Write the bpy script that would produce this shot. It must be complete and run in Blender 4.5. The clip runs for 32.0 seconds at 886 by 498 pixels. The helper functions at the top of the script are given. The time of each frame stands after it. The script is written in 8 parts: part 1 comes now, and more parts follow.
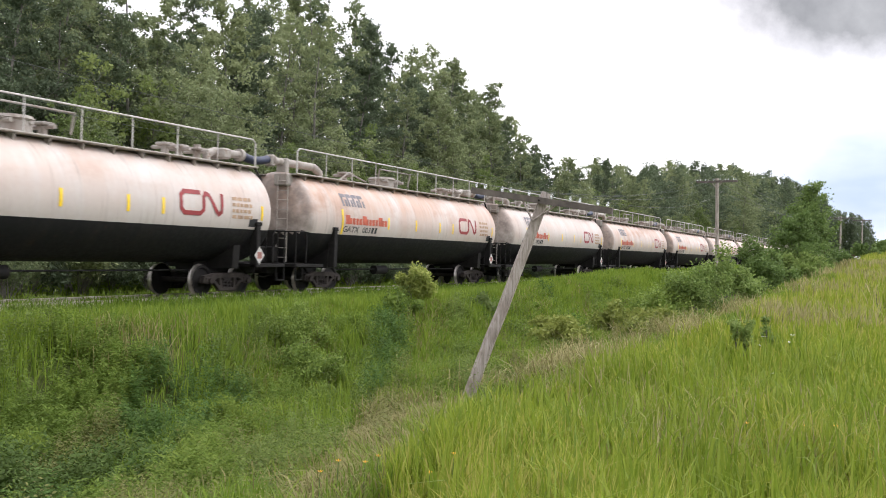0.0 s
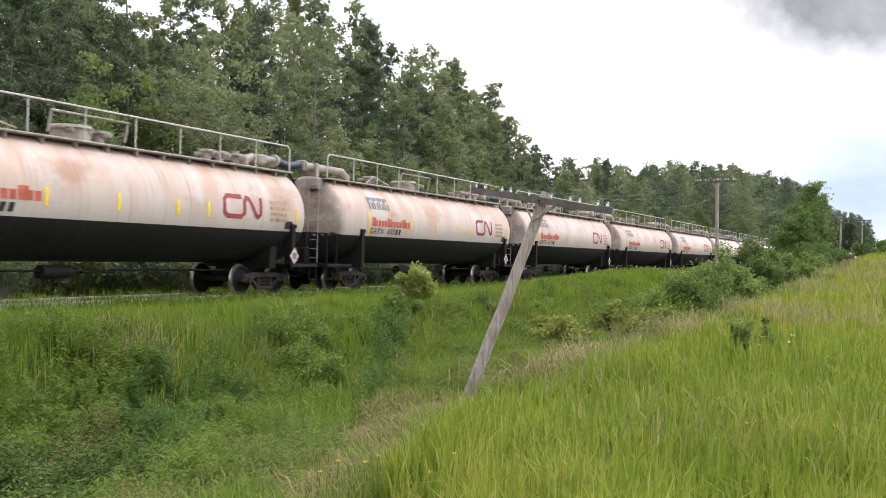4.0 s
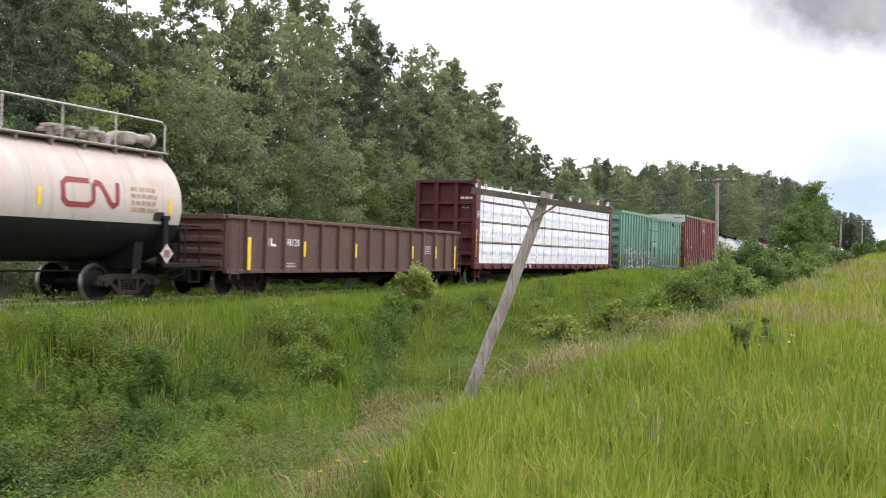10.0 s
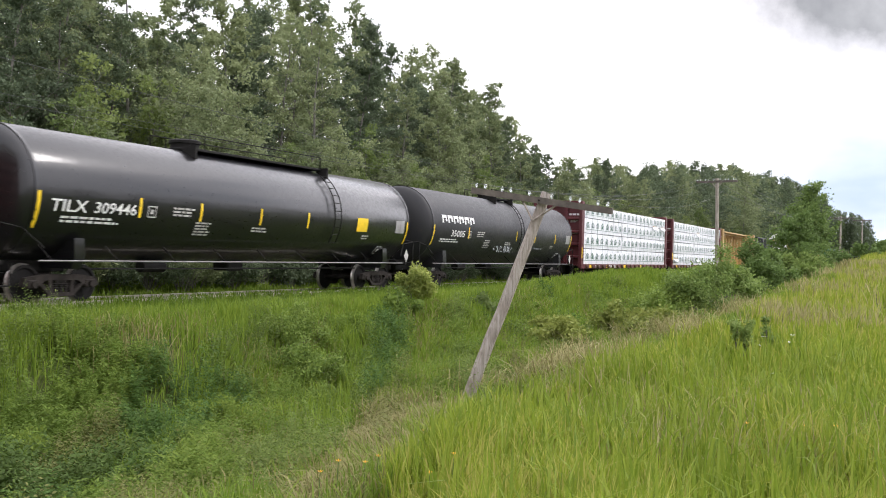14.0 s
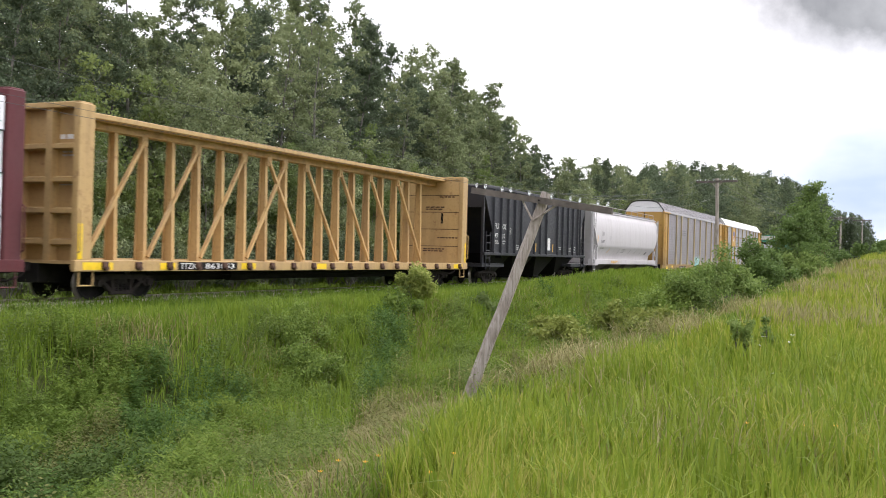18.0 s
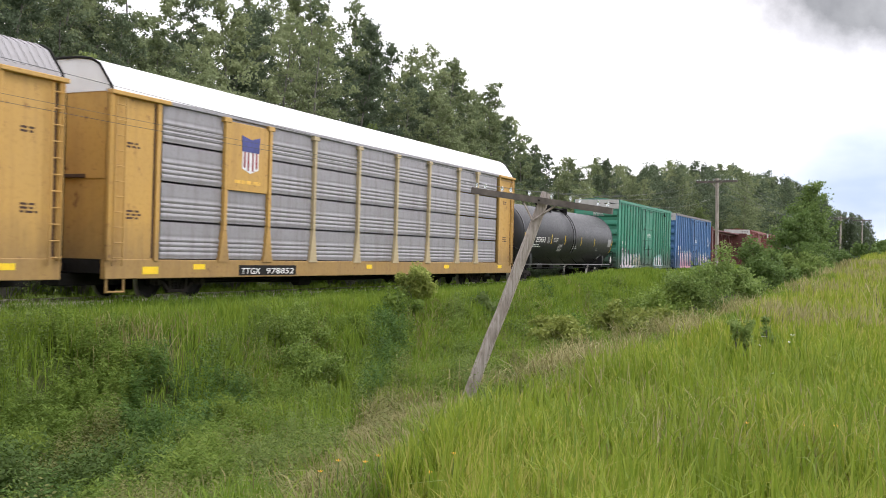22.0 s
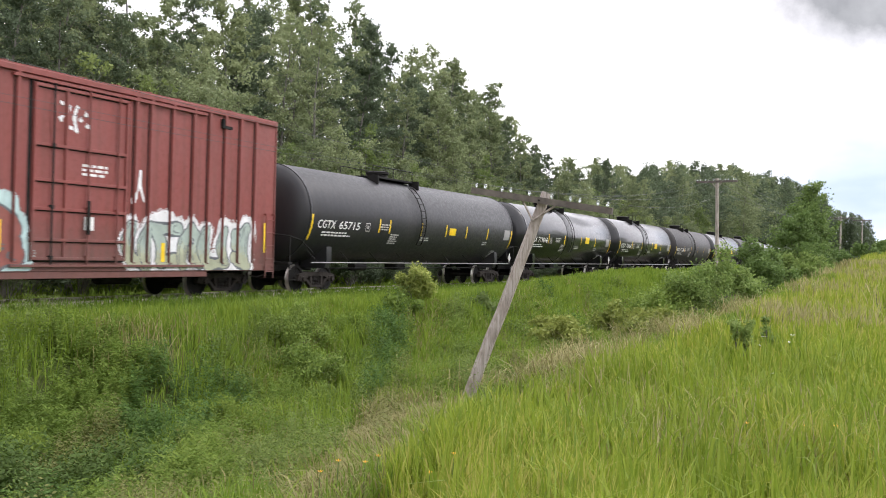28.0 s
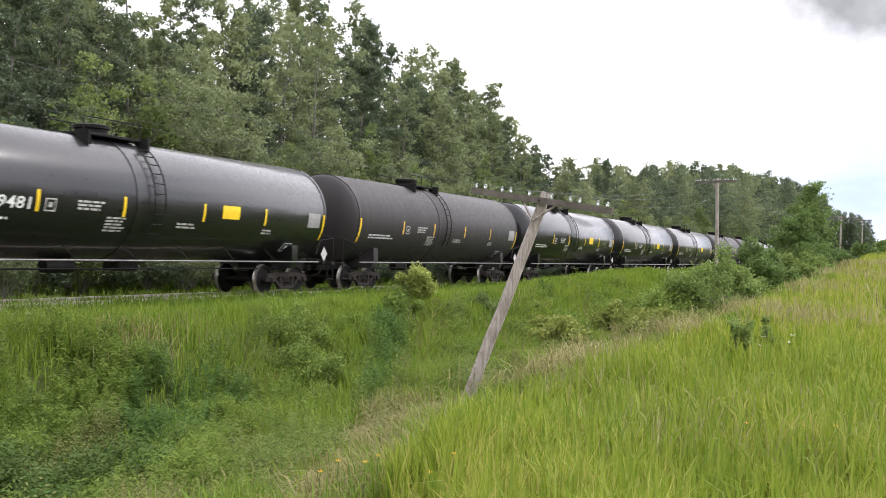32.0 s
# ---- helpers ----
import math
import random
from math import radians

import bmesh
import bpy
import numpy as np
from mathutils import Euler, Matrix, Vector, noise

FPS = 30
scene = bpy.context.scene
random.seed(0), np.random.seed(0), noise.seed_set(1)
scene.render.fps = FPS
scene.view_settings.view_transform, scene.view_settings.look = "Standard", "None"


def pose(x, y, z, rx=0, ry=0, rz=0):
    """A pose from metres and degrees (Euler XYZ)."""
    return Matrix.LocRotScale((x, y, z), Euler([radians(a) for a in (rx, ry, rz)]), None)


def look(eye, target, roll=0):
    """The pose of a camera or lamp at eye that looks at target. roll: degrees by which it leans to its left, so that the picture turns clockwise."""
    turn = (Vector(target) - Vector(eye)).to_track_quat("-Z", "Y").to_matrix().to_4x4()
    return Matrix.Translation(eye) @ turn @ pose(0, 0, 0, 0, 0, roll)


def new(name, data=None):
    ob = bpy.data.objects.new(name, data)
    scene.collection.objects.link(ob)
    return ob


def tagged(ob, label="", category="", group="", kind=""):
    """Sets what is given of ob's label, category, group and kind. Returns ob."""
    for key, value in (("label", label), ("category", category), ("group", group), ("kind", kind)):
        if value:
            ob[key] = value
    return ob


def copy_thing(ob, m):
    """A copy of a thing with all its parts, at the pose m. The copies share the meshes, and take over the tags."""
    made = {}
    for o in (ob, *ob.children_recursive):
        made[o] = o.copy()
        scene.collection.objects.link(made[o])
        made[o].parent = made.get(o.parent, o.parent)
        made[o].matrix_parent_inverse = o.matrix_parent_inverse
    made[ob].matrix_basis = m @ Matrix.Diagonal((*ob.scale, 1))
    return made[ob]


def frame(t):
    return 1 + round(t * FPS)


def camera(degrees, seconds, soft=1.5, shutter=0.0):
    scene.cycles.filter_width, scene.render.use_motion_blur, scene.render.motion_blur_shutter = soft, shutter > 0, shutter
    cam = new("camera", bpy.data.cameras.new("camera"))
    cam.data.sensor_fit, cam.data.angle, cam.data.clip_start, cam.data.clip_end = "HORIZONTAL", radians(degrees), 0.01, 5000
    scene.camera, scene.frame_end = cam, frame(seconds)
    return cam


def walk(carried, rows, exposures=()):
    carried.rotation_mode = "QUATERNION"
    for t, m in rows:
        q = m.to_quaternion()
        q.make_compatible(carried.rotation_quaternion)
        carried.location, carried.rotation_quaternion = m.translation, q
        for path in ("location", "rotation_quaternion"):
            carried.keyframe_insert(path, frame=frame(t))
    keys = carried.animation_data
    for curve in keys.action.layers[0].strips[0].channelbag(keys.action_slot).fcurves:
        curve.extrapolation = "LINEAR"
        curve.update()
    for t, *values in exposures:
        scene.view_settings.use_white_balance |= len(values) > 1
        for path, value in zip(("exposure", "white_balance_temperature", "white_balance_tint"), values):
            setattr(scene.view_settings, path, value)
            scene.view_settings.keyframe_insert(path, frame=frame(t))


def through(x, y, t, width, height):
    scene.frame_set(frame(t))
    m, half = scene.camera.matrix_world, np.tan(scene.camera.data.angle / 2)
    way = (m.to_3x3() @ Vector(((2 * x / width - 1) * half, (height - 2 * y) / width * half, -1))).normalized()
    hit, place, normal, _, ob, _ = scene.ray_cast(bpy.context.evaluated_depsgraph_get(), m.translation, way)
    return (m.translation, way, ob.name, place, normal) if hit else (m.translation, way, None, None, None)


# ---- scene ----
# One straight railway line runs along y with its centre at x = 0; z = 0 is the top of the rails.
EYE = Vector((19.344, 0.0, 1.418))
cam = camera(47.8, 32.0, soft=0.9, shutter=0.12)
VIEW = look(EYE, EYE + Vector((-0.42456, 0.90539, 0.00469)), 1.56)
walk(cam, [(0.0, VIEW), (32.0, VIEW)], [(0.0, -0.04), (9.0, -0.02), (11.0, -0.12), (14.0, 0.04), (16.3, -0.36), (18.0, -0.07), (20.0, -0.05), (22.0, -0.10), (24.0, 0.02), (25.0, 0.02), (27.0, 0.05), (29.0, 0.12), (32.0, 0.17)])

# ---- sky and light: bright overcast with a thin blue patch ----
SUN_UP, SUN_TURN = 50.0, 52.0
world = bpy.data.worlds.new("overcast_sky")
scene.world = world
world.use_nodes = True
wt = world.node_tree
wt.nodes.clear()


def wnode(kind, **values):
    n = wt.nodes.new(kind)
    for key, value in values.items():
        n.inputs[key].default_value = value
    return n


sky = wnode("ShaderNodeTexSky")
sky.sky_type, sky.sun_disc = "NISHITA", False
sky.sun_elevation, sky.sun_rotation = radians(SUN_UP), radians(SUN_TURN)
sky_dim = wnode("ShaderNodeVectorMath")
sky_dim.operation = "SCALE"
sky_dim.inputs["Scale"].default_value = 0.10
wt.links.new(sky.outputs[0], sky_dim.inputs[0])
where = wnode("ShaderNodeTexCoord")
stretch = wnode("ShaderNodeMapping", Scale=(1.0, 1.0, 2.6))
wt.links.new(where.outputs["Generated"], stretch.inputs[0])
clouds = wnode("ShaderNodeTexNoise", Scale=2.3, Detail=7.0, Roughness=0.55)
wt.links.new(stretch.outputs[0], clouds.inputs["Vector"])
cover = wnode("ShaderNodeValToRGB")
cover.color_ramp.elements[0].position, cover.color_ramp.elements[0].color = 0.30, (0.55, 0.55, 0.55, 1)
cover.color_ramp.elements[1].position, cover.color_ramp.elements[1].color = 0.46, (1, 1, 1, 1)
wt.links.new(clouds.outputs["Fac"], cover.inputs[0])
tone = wnode("ShaderNodeValToRGB")
tone.color_ramp.elements[0].position, tone.color_ramp.elements[0].color = 0.30, (1.38, 1.40, 1.58, 1)
tone.color_ramp.elements[1].position, tone.color_ramp.elements[1].color = 0.62, (1.99, 1.93, 2.05, 1)
wt.links.new(clouds.outputs["Fac"], tone.inputs[0])
mixed = wt.nodes.new("ShaderNodeMixRGB")
wt.links.new(cover.outputs[0], mixed.inputs[0])
wt.links.new(sky_dim.outputs[0], mixed.inputs[1])
wt.links.new(tone.outputs[0], mixed.inputs[2])
# a pale blue gap between the clouds, low over the line
gap_way = wnode("ShaderNodeVectorMath")
gap_way.operation = "DOT_PRODUCT"
gap_way.inputs[1].default_value = (-0.040, 0.9968, 0.069)
wt.links.new(where.outputs["Generated"], gap_way.inputs[0])
gap_noise = wnode("ShaderNodeTexNoise", Scale=9.0, Detail=4.0, Roughness=0.5)
wt.links.new(stretch.outputs[0], gap_noise.inputs["Vector"])
gap_edge = wnode("ShaderNodeMath")
gap_edge.operation, gap_edge.inputs[1].default_value = "MULTIPLY_ADD", 0.004
wt.links.new(gap_noise.outputs["Fac"], gap_edge.inputs[0])
wt.links.new(gap_way.outputs["Value"], gap_edge.inputs[2])
gap = wnode("ShaderNodeMapRange")
for key, value in (("From Min", 0.9965), ("From Max", 1.0022), ("To Min", 0.0), ("To Max", 0.95)):
    gap.inputs[key].default_value = value
wt.links.new(gap_edge.outputs[0], gap.inputs["Value"])
parted = wt.nodes.new("ShaderNodeMixRGB")
wt.links.new(gap.outputs[0], parted.inputs[0])
wt.links.new(mixed.outputs[0], parted.inputs[1])
parted.inputs[2].default_value = (0.60, 0.73, 0.95, 1)
# the cloud cover is brighter round the hidden sun
facing = wnode("ShaderNodeVectorMath")
facing.operation = "DOT_PRODUCT"
facing.inputs[1].default_value = (math.sin(radians(SUN_TURN)) * math.cos(radians(SUN_UP)), math.cos(radians(SUN_TURN)) * math.cos(radians(SUN_UP)), math.sin(radians(SUN_UP)))
wt.links.new(where.outputs["Generated"], facing.inputs[0])
glare = wnode("ShaderNodeMapRange")
for key, value in (("From Min", -1.0), ("From Max", 1.0), ("To Min", 0.24), ("To Max", 1.44)):
    glare.inputs[key].default_value = value
wt.links.new(facing.outputs["Value"], glare.inputs["Value"])
back = wnode("ShaderNodeBackground", Strength=1.0)
wt.links.new(parted.outputs[0], back.inputs[0])
wt.links.new(glare.outputs[0], back.inputs["Strength"])
wout = wt.nodes.new("ShaderNodeOutputWorld")
wt.links.new(back.outputs[0], wout.inputs[0])

sun = new("sun", bpy.data.lights.new("sun", "SUN"))
sun.data.energy, sun.data.angle, sun.data.color = 1.5, radians(14), (1.0, 0.95, 0.93)
az, el = radians(SUN_TURN), radians(SUN_UP)
sun.matrix_world = look((60, -40, 80), Vector((60, -40, 80)) - Vector((math.sin(az) * math.cos(el), math.cos(az) * math.cos(el), math.sin(el))))
scene.view_settings.exposure = 0.0

# ---- materials ----
class Mat:
    """A small node builder around one Principled material."""

    def __init__(self, name, rough=0.6, metal=0.0, spec=0.5):
        self.m = bpy.data.materials.new(name)
        self.m.use_nodes = True
        self.t = self.m.node_tree
        self.p = self.t.nodes["Principled BSDF"]
        self.out = self.t.nodes["Material Output"]
        self.p.inputs["Roughness"].default_value = rough
        self.p.inputs["Metallic"].default_value = metal
        self.p.inputs["Specular IOR Level"].default_value = spec
        self.co = self.t.nodes.new("ShaderNodeTexCoord").outputs["Object"]

    def link(self, a, b):
        self.t.links.new(a, b)

    def shuffle(self):
        """Moves the pattern along by a step of its own for each object."""
        off = self.t.nodes.new("ShaderNodeVectorMath")
        off.operation = "MULTIPLY"
        self.link(self.random_object(), off.inputs[0])
        off.inputs[1].default_value = (41.0, 67.0, 0.0)
        total = self.t.nodes.new("ShaderNodeVectorMath")
        self.link(self.co, total.inputs[0])
        self.link(off.outputs[0], total.inputs[1])
        self.co = total.outputs[0]

    def scaled(self, scale):
        n = self.t.nodes.new("ShaderNodeMapping")
        n.inputs["Scale"].default_value = scale
        self.link(self.co, n.inputs[0])
        return n.outputs[0]

    def noise(self, scale, detail=4.0, rough=0.55, stretch=None):
        n = self.t.nodes.new("ShaderNodeTexNoise")
        n.inputs["Scale"].default_value, n.inputs["Detail"].default_value, n.inputs["Roughness"].default_value = scale, detail, rough
        self.link(self.scaled(stretch) if stretch else self.co, n.inputs["Vector"])
        return n.outputs["Fac"]

    def ramp(self, fac, *stops):
        n = self.t.nodes.new("ShaderNodeValToRGB")
        r = n.color_ramp
        while len(r.elements) < len(stops):
            r.elements.new(0.5)
        for e, (pos, col) in zip(r.elements, stops):
            e.position = pos
            e.color = (col, col, col, 1) if isinstance(col, (int, float)) else (*col, 1)
        self.link(fac, n.inputs[0])
        return n.outputs[0]

    def mix(self, fac, a, b, kind="MIX"):
        n = self.t.nodes.new("ShaderNodeMixRGB")
        n.blend_type = kind
        for s, v in zip(n.inputs, (fac, a, b)):
            if isinstance(v, (int, float)):
                s.default_value = v if s.type == "VALUE" else (v, v, v, 1)
            elif isinstance(v, tuple):
                s.default_value = (*v, 1)
            else:
                self.link(v, s)
        return n.outputs[0]

    def color(self, v):
        if isinstance(v, tuple):
            self.p.inputs["Base Color"].default_value = (*v, 1)
        else:
            self.link(v, self.p.inputs["Base Color"])
        return self

    def rough(self, v):
        self.link(v, self.p.inputs["Roughness"])
        return self

    def bump(self, fac, strength=0.3, dist=0.01):
        n = self.t.nodes.new("ShaderNodeBump")
        n.inputs["Strength"].default_value, n.inputs["Distance"].default_value = strength, dist
        self.link(fac, n.inputs["Height"])
        self.link(n.outputs[0], self.p.inputs["Normal"])
        return self

    def random_island(self):
        return self.t.nodes.new("ShaderNodeNewGeometry").outputs["Random Per Island"]

    def random_object(self):
        return self.t.nodes.new("ShaderNodeObjectInfo").outputs["Random"]

    def translucent(self, col, amount):
        n = self.t.nodes.new("ShaderNodeBsdfTranslucent")
        if isinstance(col, tuple):
            n.inputs[0].default_value = (*col, 1)
        else:
            self.link(col, n.inputs[0])
        s = self.t.nodes.new("ShaderNodeMixShader")
        s.inputs[0].default_value = amount
        self.link(self.p.outputs[0], s.inputs[1])
        self.link(n.outputs[0], s.inputs[2])
        self.link(s.outputs[0], self.out.inputs[0])
        return self


def paint(name, col, rough=0.5, grime=(0.10, 0.075, 0.055), amount=0.5, streak=0.5, rust=0.0, spec=0.4, metal=0.0, splash=0.0, dents=0.12):
    """Weathered paint on steel: faded patches, vertical dirt streaks, a few rust specks."""
    k = Mat(name, rough, metal, spec)
    k.shuffle()
    big = k.noise(0.55, 5)
    streaks = k.noise(1.0, 5, 0.6, (1.0, 3.4, 0.22))
    fine = k.noise(9.0, 6, 0.65)
    faded = tuple(min(1, c * 0.86 + 0.035 * min(1.0, 5 * max(col))) for c in col)
    c = k.mix(k.ramp(big, (0.35, 0.0), (0.75, 0.55)), col, faded)
    c = k.mix(k.ramp(streaks, (0.47, 0.0), (0.75, streak)), c, grime)
    c = k.mix(k.ramp(fine, (0.52, 0.0), (0.8, amount * 0.6)), c, grime)
    if rust:
        c = k.mix(k.ramp(k.noise(3.1, 8, 0.7), (0.60, 0.0), (0.68, rust)), c, (0.17, 0.065, 0.03))
    if splash:
        part_z = k.t.nodes.new("ShaderNodeSeparateXYZ")
        k.link(k.co, part_z.inputs[0])
        low = k.t.nodes.new("ShaderNodeMath")
        low.operation = "MULTIPLY_ADD"
        low.inputs[1].default_value = -0.48
        k.link(part_z.outputs["Z"], low.inputs[0])
        k.link(k.mix(0.5, k.noise(2.4, 6, 0.65), k.noise(1.0, 5, 0.6, (1.0, 5.0, 0.5))), low.inputs[2])
        c = k.mix(k.ramp(k.mix(1.0, low.outputs[0], (0.9, 0.9, 0.9), "ADD"), (0.35, 0.0), (0.85, splash)), c, (0.075, 0.062, 0.05))
    k.color(c)
    k.rough(k.ramp(fine, (0.3, max(0.02, rough - 0.08)), (0.7, min(1, rough + 0.18))))
    k.bump(k.noise(5.0 if dents > 0.1 else 1.2, 3), dents, 0.01)
    return k.m


def plain(name, col, rough=0.6, metal=0.0, vary=0.25, scale=6.0, bump=0.1):
    k = Mat(name, rough, metal)
    dark = tuple(c * (1 - vary) for c in col)
    light = tuple(min(1, c * (1 + vary)) for c in col)
    n = k.noise(scale, 6, 0.6)
    k.color(k.mix(k.ramp(n, (0.3, 0.0), (0.7, 1.0)), dark, light))
    k.bump(k.noise(scale * 3, 4), bump, 0.01)
    return k.m


def leafy(name, stops, rough=0.55, through=0.3, patch=0.35, patch_scale=0.4, single=0.5):
    """Leaves and blades: colour varies leaf by leaf, plant by plant and in patches over the ground."""
    k = Mat(name, rough, 0.0, 0.14)
    a = k.t.nodes.new("ShaderNodeMath")
    a.operation = "MULTIPLY_ADD"
    a.inputs[1].default_value = single
    k.link(k.random_island(), a.inputs[0])
    b = k.t.nodes.new("ShaderNodeMath")
    b.operation = "MULTIPLY"
    b.inputs[1].default_value = 0.3
    k.link(k.random_object(), b.inputs[0])
    k.link(b.outputs[0], a.inputs[2])
    c = k.t.nodes.new("ShaderNodeMath")
    c.operation = "MULTIPLY_ADD"
    c.inputs[1].default_value = patch
    k.link(k.noise(patch_scale, 3), c.inputs[0])
    k.link(a.outputs[0], c.inputs[2])
    col = k.ramp(c.outputs[0], *stops)
    k.color(col)
    k.translucent(col, through)
    return k.m


LEAF = leafy("poplar_leaf", ((0.12, (0.106, 0.139, 0.0717)), (0.42, (0.212, 0.255, 0.126)), (0.75, (0.366, 0.405, 0.208))), 0.55, 0.42, single=0.22)
LEAF_DARK = leafy("dark_leaf", ((0.12, (0.0683, 0.0952, 0.0587)), (0.45, (0.123, 0.159, 0.0915)), (0.75, (0.205, 0.251, 0.137))), 0.55, 0.38, single=0.22)
LEAF_YOUNG = leafy("young_leaf", ((0.12, (0.0893, 0.131, 0.0441)), (0.42, (0.163, 0.215, 0.0683)), (0.75, (0.263, 0.315, 0.105))), 0.55, 0.45, single=0.22)
WILLOW = leafy("willow_leaf", ((0.1, (0.106, 0.165, 0.046)), (0.5, (0.202, 0.285, 0.0782)), (0.95, (0.317, 0.4, 0.124))), 0.5, 0.4)
WEED = leafy("weed_leaf", ((0.1, (0.08024, 0.1324, 0.02322)), (0.5, (0.1393, 0.2098, 0.03715)), (0.95, (0.2296, 0.295, 0.05943))), 0.6, 0.42, 0.5, 0.3, 0.36)
WEED_DARK = leafy("dark_weed_leaf", ((0.1, (0.04149, 0.0828, 0.01944)), (0.5, (0.0738, 0.1368, 0.0324)), (0.95, (0.1206, 0.1989, 0.04536))), 0.6, 0.42, 0.5, 0.3, 0.36)
WEED_PALE = leafy("pale_weed_leaf", ((0.1, (0.09152, 0.1355, 0.03423)), (0.5, (0.1558, 0.213, 0.05174)), (0.95, (0.2473, 0.3001, 0.07982))), 0.6, 0.42, 0.5, 0.3, 0.36)
WEED_BROWN = leafy("brown_weed_leaf", ((0.1, (0.102, 0.12, 0.036)), (0.5, (0.177, 0.19, 0.06)), (0.95, (0.27, 0.27, 0.1))), 0.6, 0.35, 0.5, 0.3, 0.4)
# leaf colour darkened to stand in for shadows among tall plants
WEED_SHADED = leafy("shade_darkened_weed_leaf", ((0.1, (0.028, 0.052, 0.012)), (0.5, (0.055, 0.095, 0.022)), (0.95, (0.10, 0.15, 0.036))), 0.65, 0.3, 0.5, 0.3, 0.36)
GRASS_BANK = leafy("bank_grass", ((0.14, (0.057, 0.1, 0.0115)), (0.45, (0.166, 0.245, 0.023)), (0.75, (0.285, 0.355, 0.0394)), (1.0, (0.437, 0.41, 0.115))), 0.5, 0.42, 0.55, 0.5)
GRASS_GREEN = leafy("lush_grass", ((0.12, (0.0678, 0.123, 0.0156)), (0.5, (0.148, 0.231, 0.0285)), (0.95, (0.261, 0.341, 0.0475))), 0.5, 0.42, 0.5, 0.5, 0.4)
GRASS_TALL = leafy("tall_grass_blade", ((0.12, (0.095, 0.15, 0.0164)), (0.5, (0.176, 0.25, 0.0287)), (0.95, (0.294, 0.355, 0.0574))), 0.45, 0.42)
GRASS_DRY = leafy("dry_grass", ((0.12, (0.14, 0.125, 0.05)), (0.5, (0.25, 0.225, 0.09)), (0.95, (0.42, 0.38, 0.185))), 0.6, 0.3)
BARK = plain("grey_bark", (0.15, 0.14, 0.12), 0.85, vary=0.45, scale=7)


def ground_material():
    k = Mat("meadow_ground", 0.95, 0, 0.1)
    c = k.ramp(k.noise(0.35, 8, 0.6), (0.3, (0.04, 0.055, 0.016)), (0.55, (0.065, 0.09, 0.022)), (0.75, (0.10, 0.10, 0.035)))
    c = k.mix(k.ramp(k.noise(5, 6), (0.45, 0.0), (0.8, 0.6)), c, (0.06, 0.05, 0.03))
    k.color(c)
    k.bump(k.noise(7, 6), 0.8, 0.08)
    return k.m


def gravel_material():
    k = Mat("ballast_gravel", 0.95, 0, 0.2)
    v = k.t.nodes.new("ShaderNodeTexVoronoi")
    v.inputs["Scale"].default_value = 16
    k.link(k.co, v.inputs["Vector"])
    c = k.mix(k.ramp(k.noise(1.2, 5), (0.3, 0.0), (0.7, 1.0)), (0.042, 0.037, 0.031), (0.075, 0.066, 0.056))
    k.color(k.mix(k.ramp(v.outputs["Distance"], (0.0, 0.0), (0.6, 0.7)), c, (0.05, 0.045, 0.04)))
    k.bump(v.outputs["Distance"], 0.9, 0.05)
    return k.m


GROUND, GRAVEL = ground_material(), gravel_material()
RAIL = plain("worn_rail_steel", (0.50, 0.45, 0.40), 0.42, 0.75, 0.3, 3)
TIE = plain("weathered_sleeper_wood", (0.13, 0.105, 0.085), 0.9, 0, 0.4, 5, 0.4)


def pole_material():
    k = Mat("grey_weathered_wood", 0.85, 0, 0.2)
    g = k.noise(1.0, 8, 0.65, (22, 22, 1.2))
    c = k.ramp(g, (0.3, (0.17, 0.14, 0.115)), (0.52, (0.385, 0.34, 0.30)), (0.72, (0.54, 0.495, 0.45)))
    k.color(k.mix(k.ramp(k.noise(2.0, 4), (0.5, 0.0), (0.75, 0.5)), c, (0.16, 0.12, 0.095)))
    k.bump(g, 0.7, 0.012)
    return k.m


WOOD = pole_material()
WOOD_DARK = plain("dark_weathered_wood", (0.135, 0.115, 0.10), 0.9, 0, 0.35, 4, 0.4)
WIRE = plain("weathered_copper_wire", (0.075, 0.08, 0.08), 0.6, 0.2)
GLASS = Mat("clear_insulator_glass", 0.08, 0, 0.7)
GLASS.color((0.86, 0.90, 0.90))
GLASS.p.inputs["Transmission Weight"].default_value = 0.75
GLASS = GLASS.m


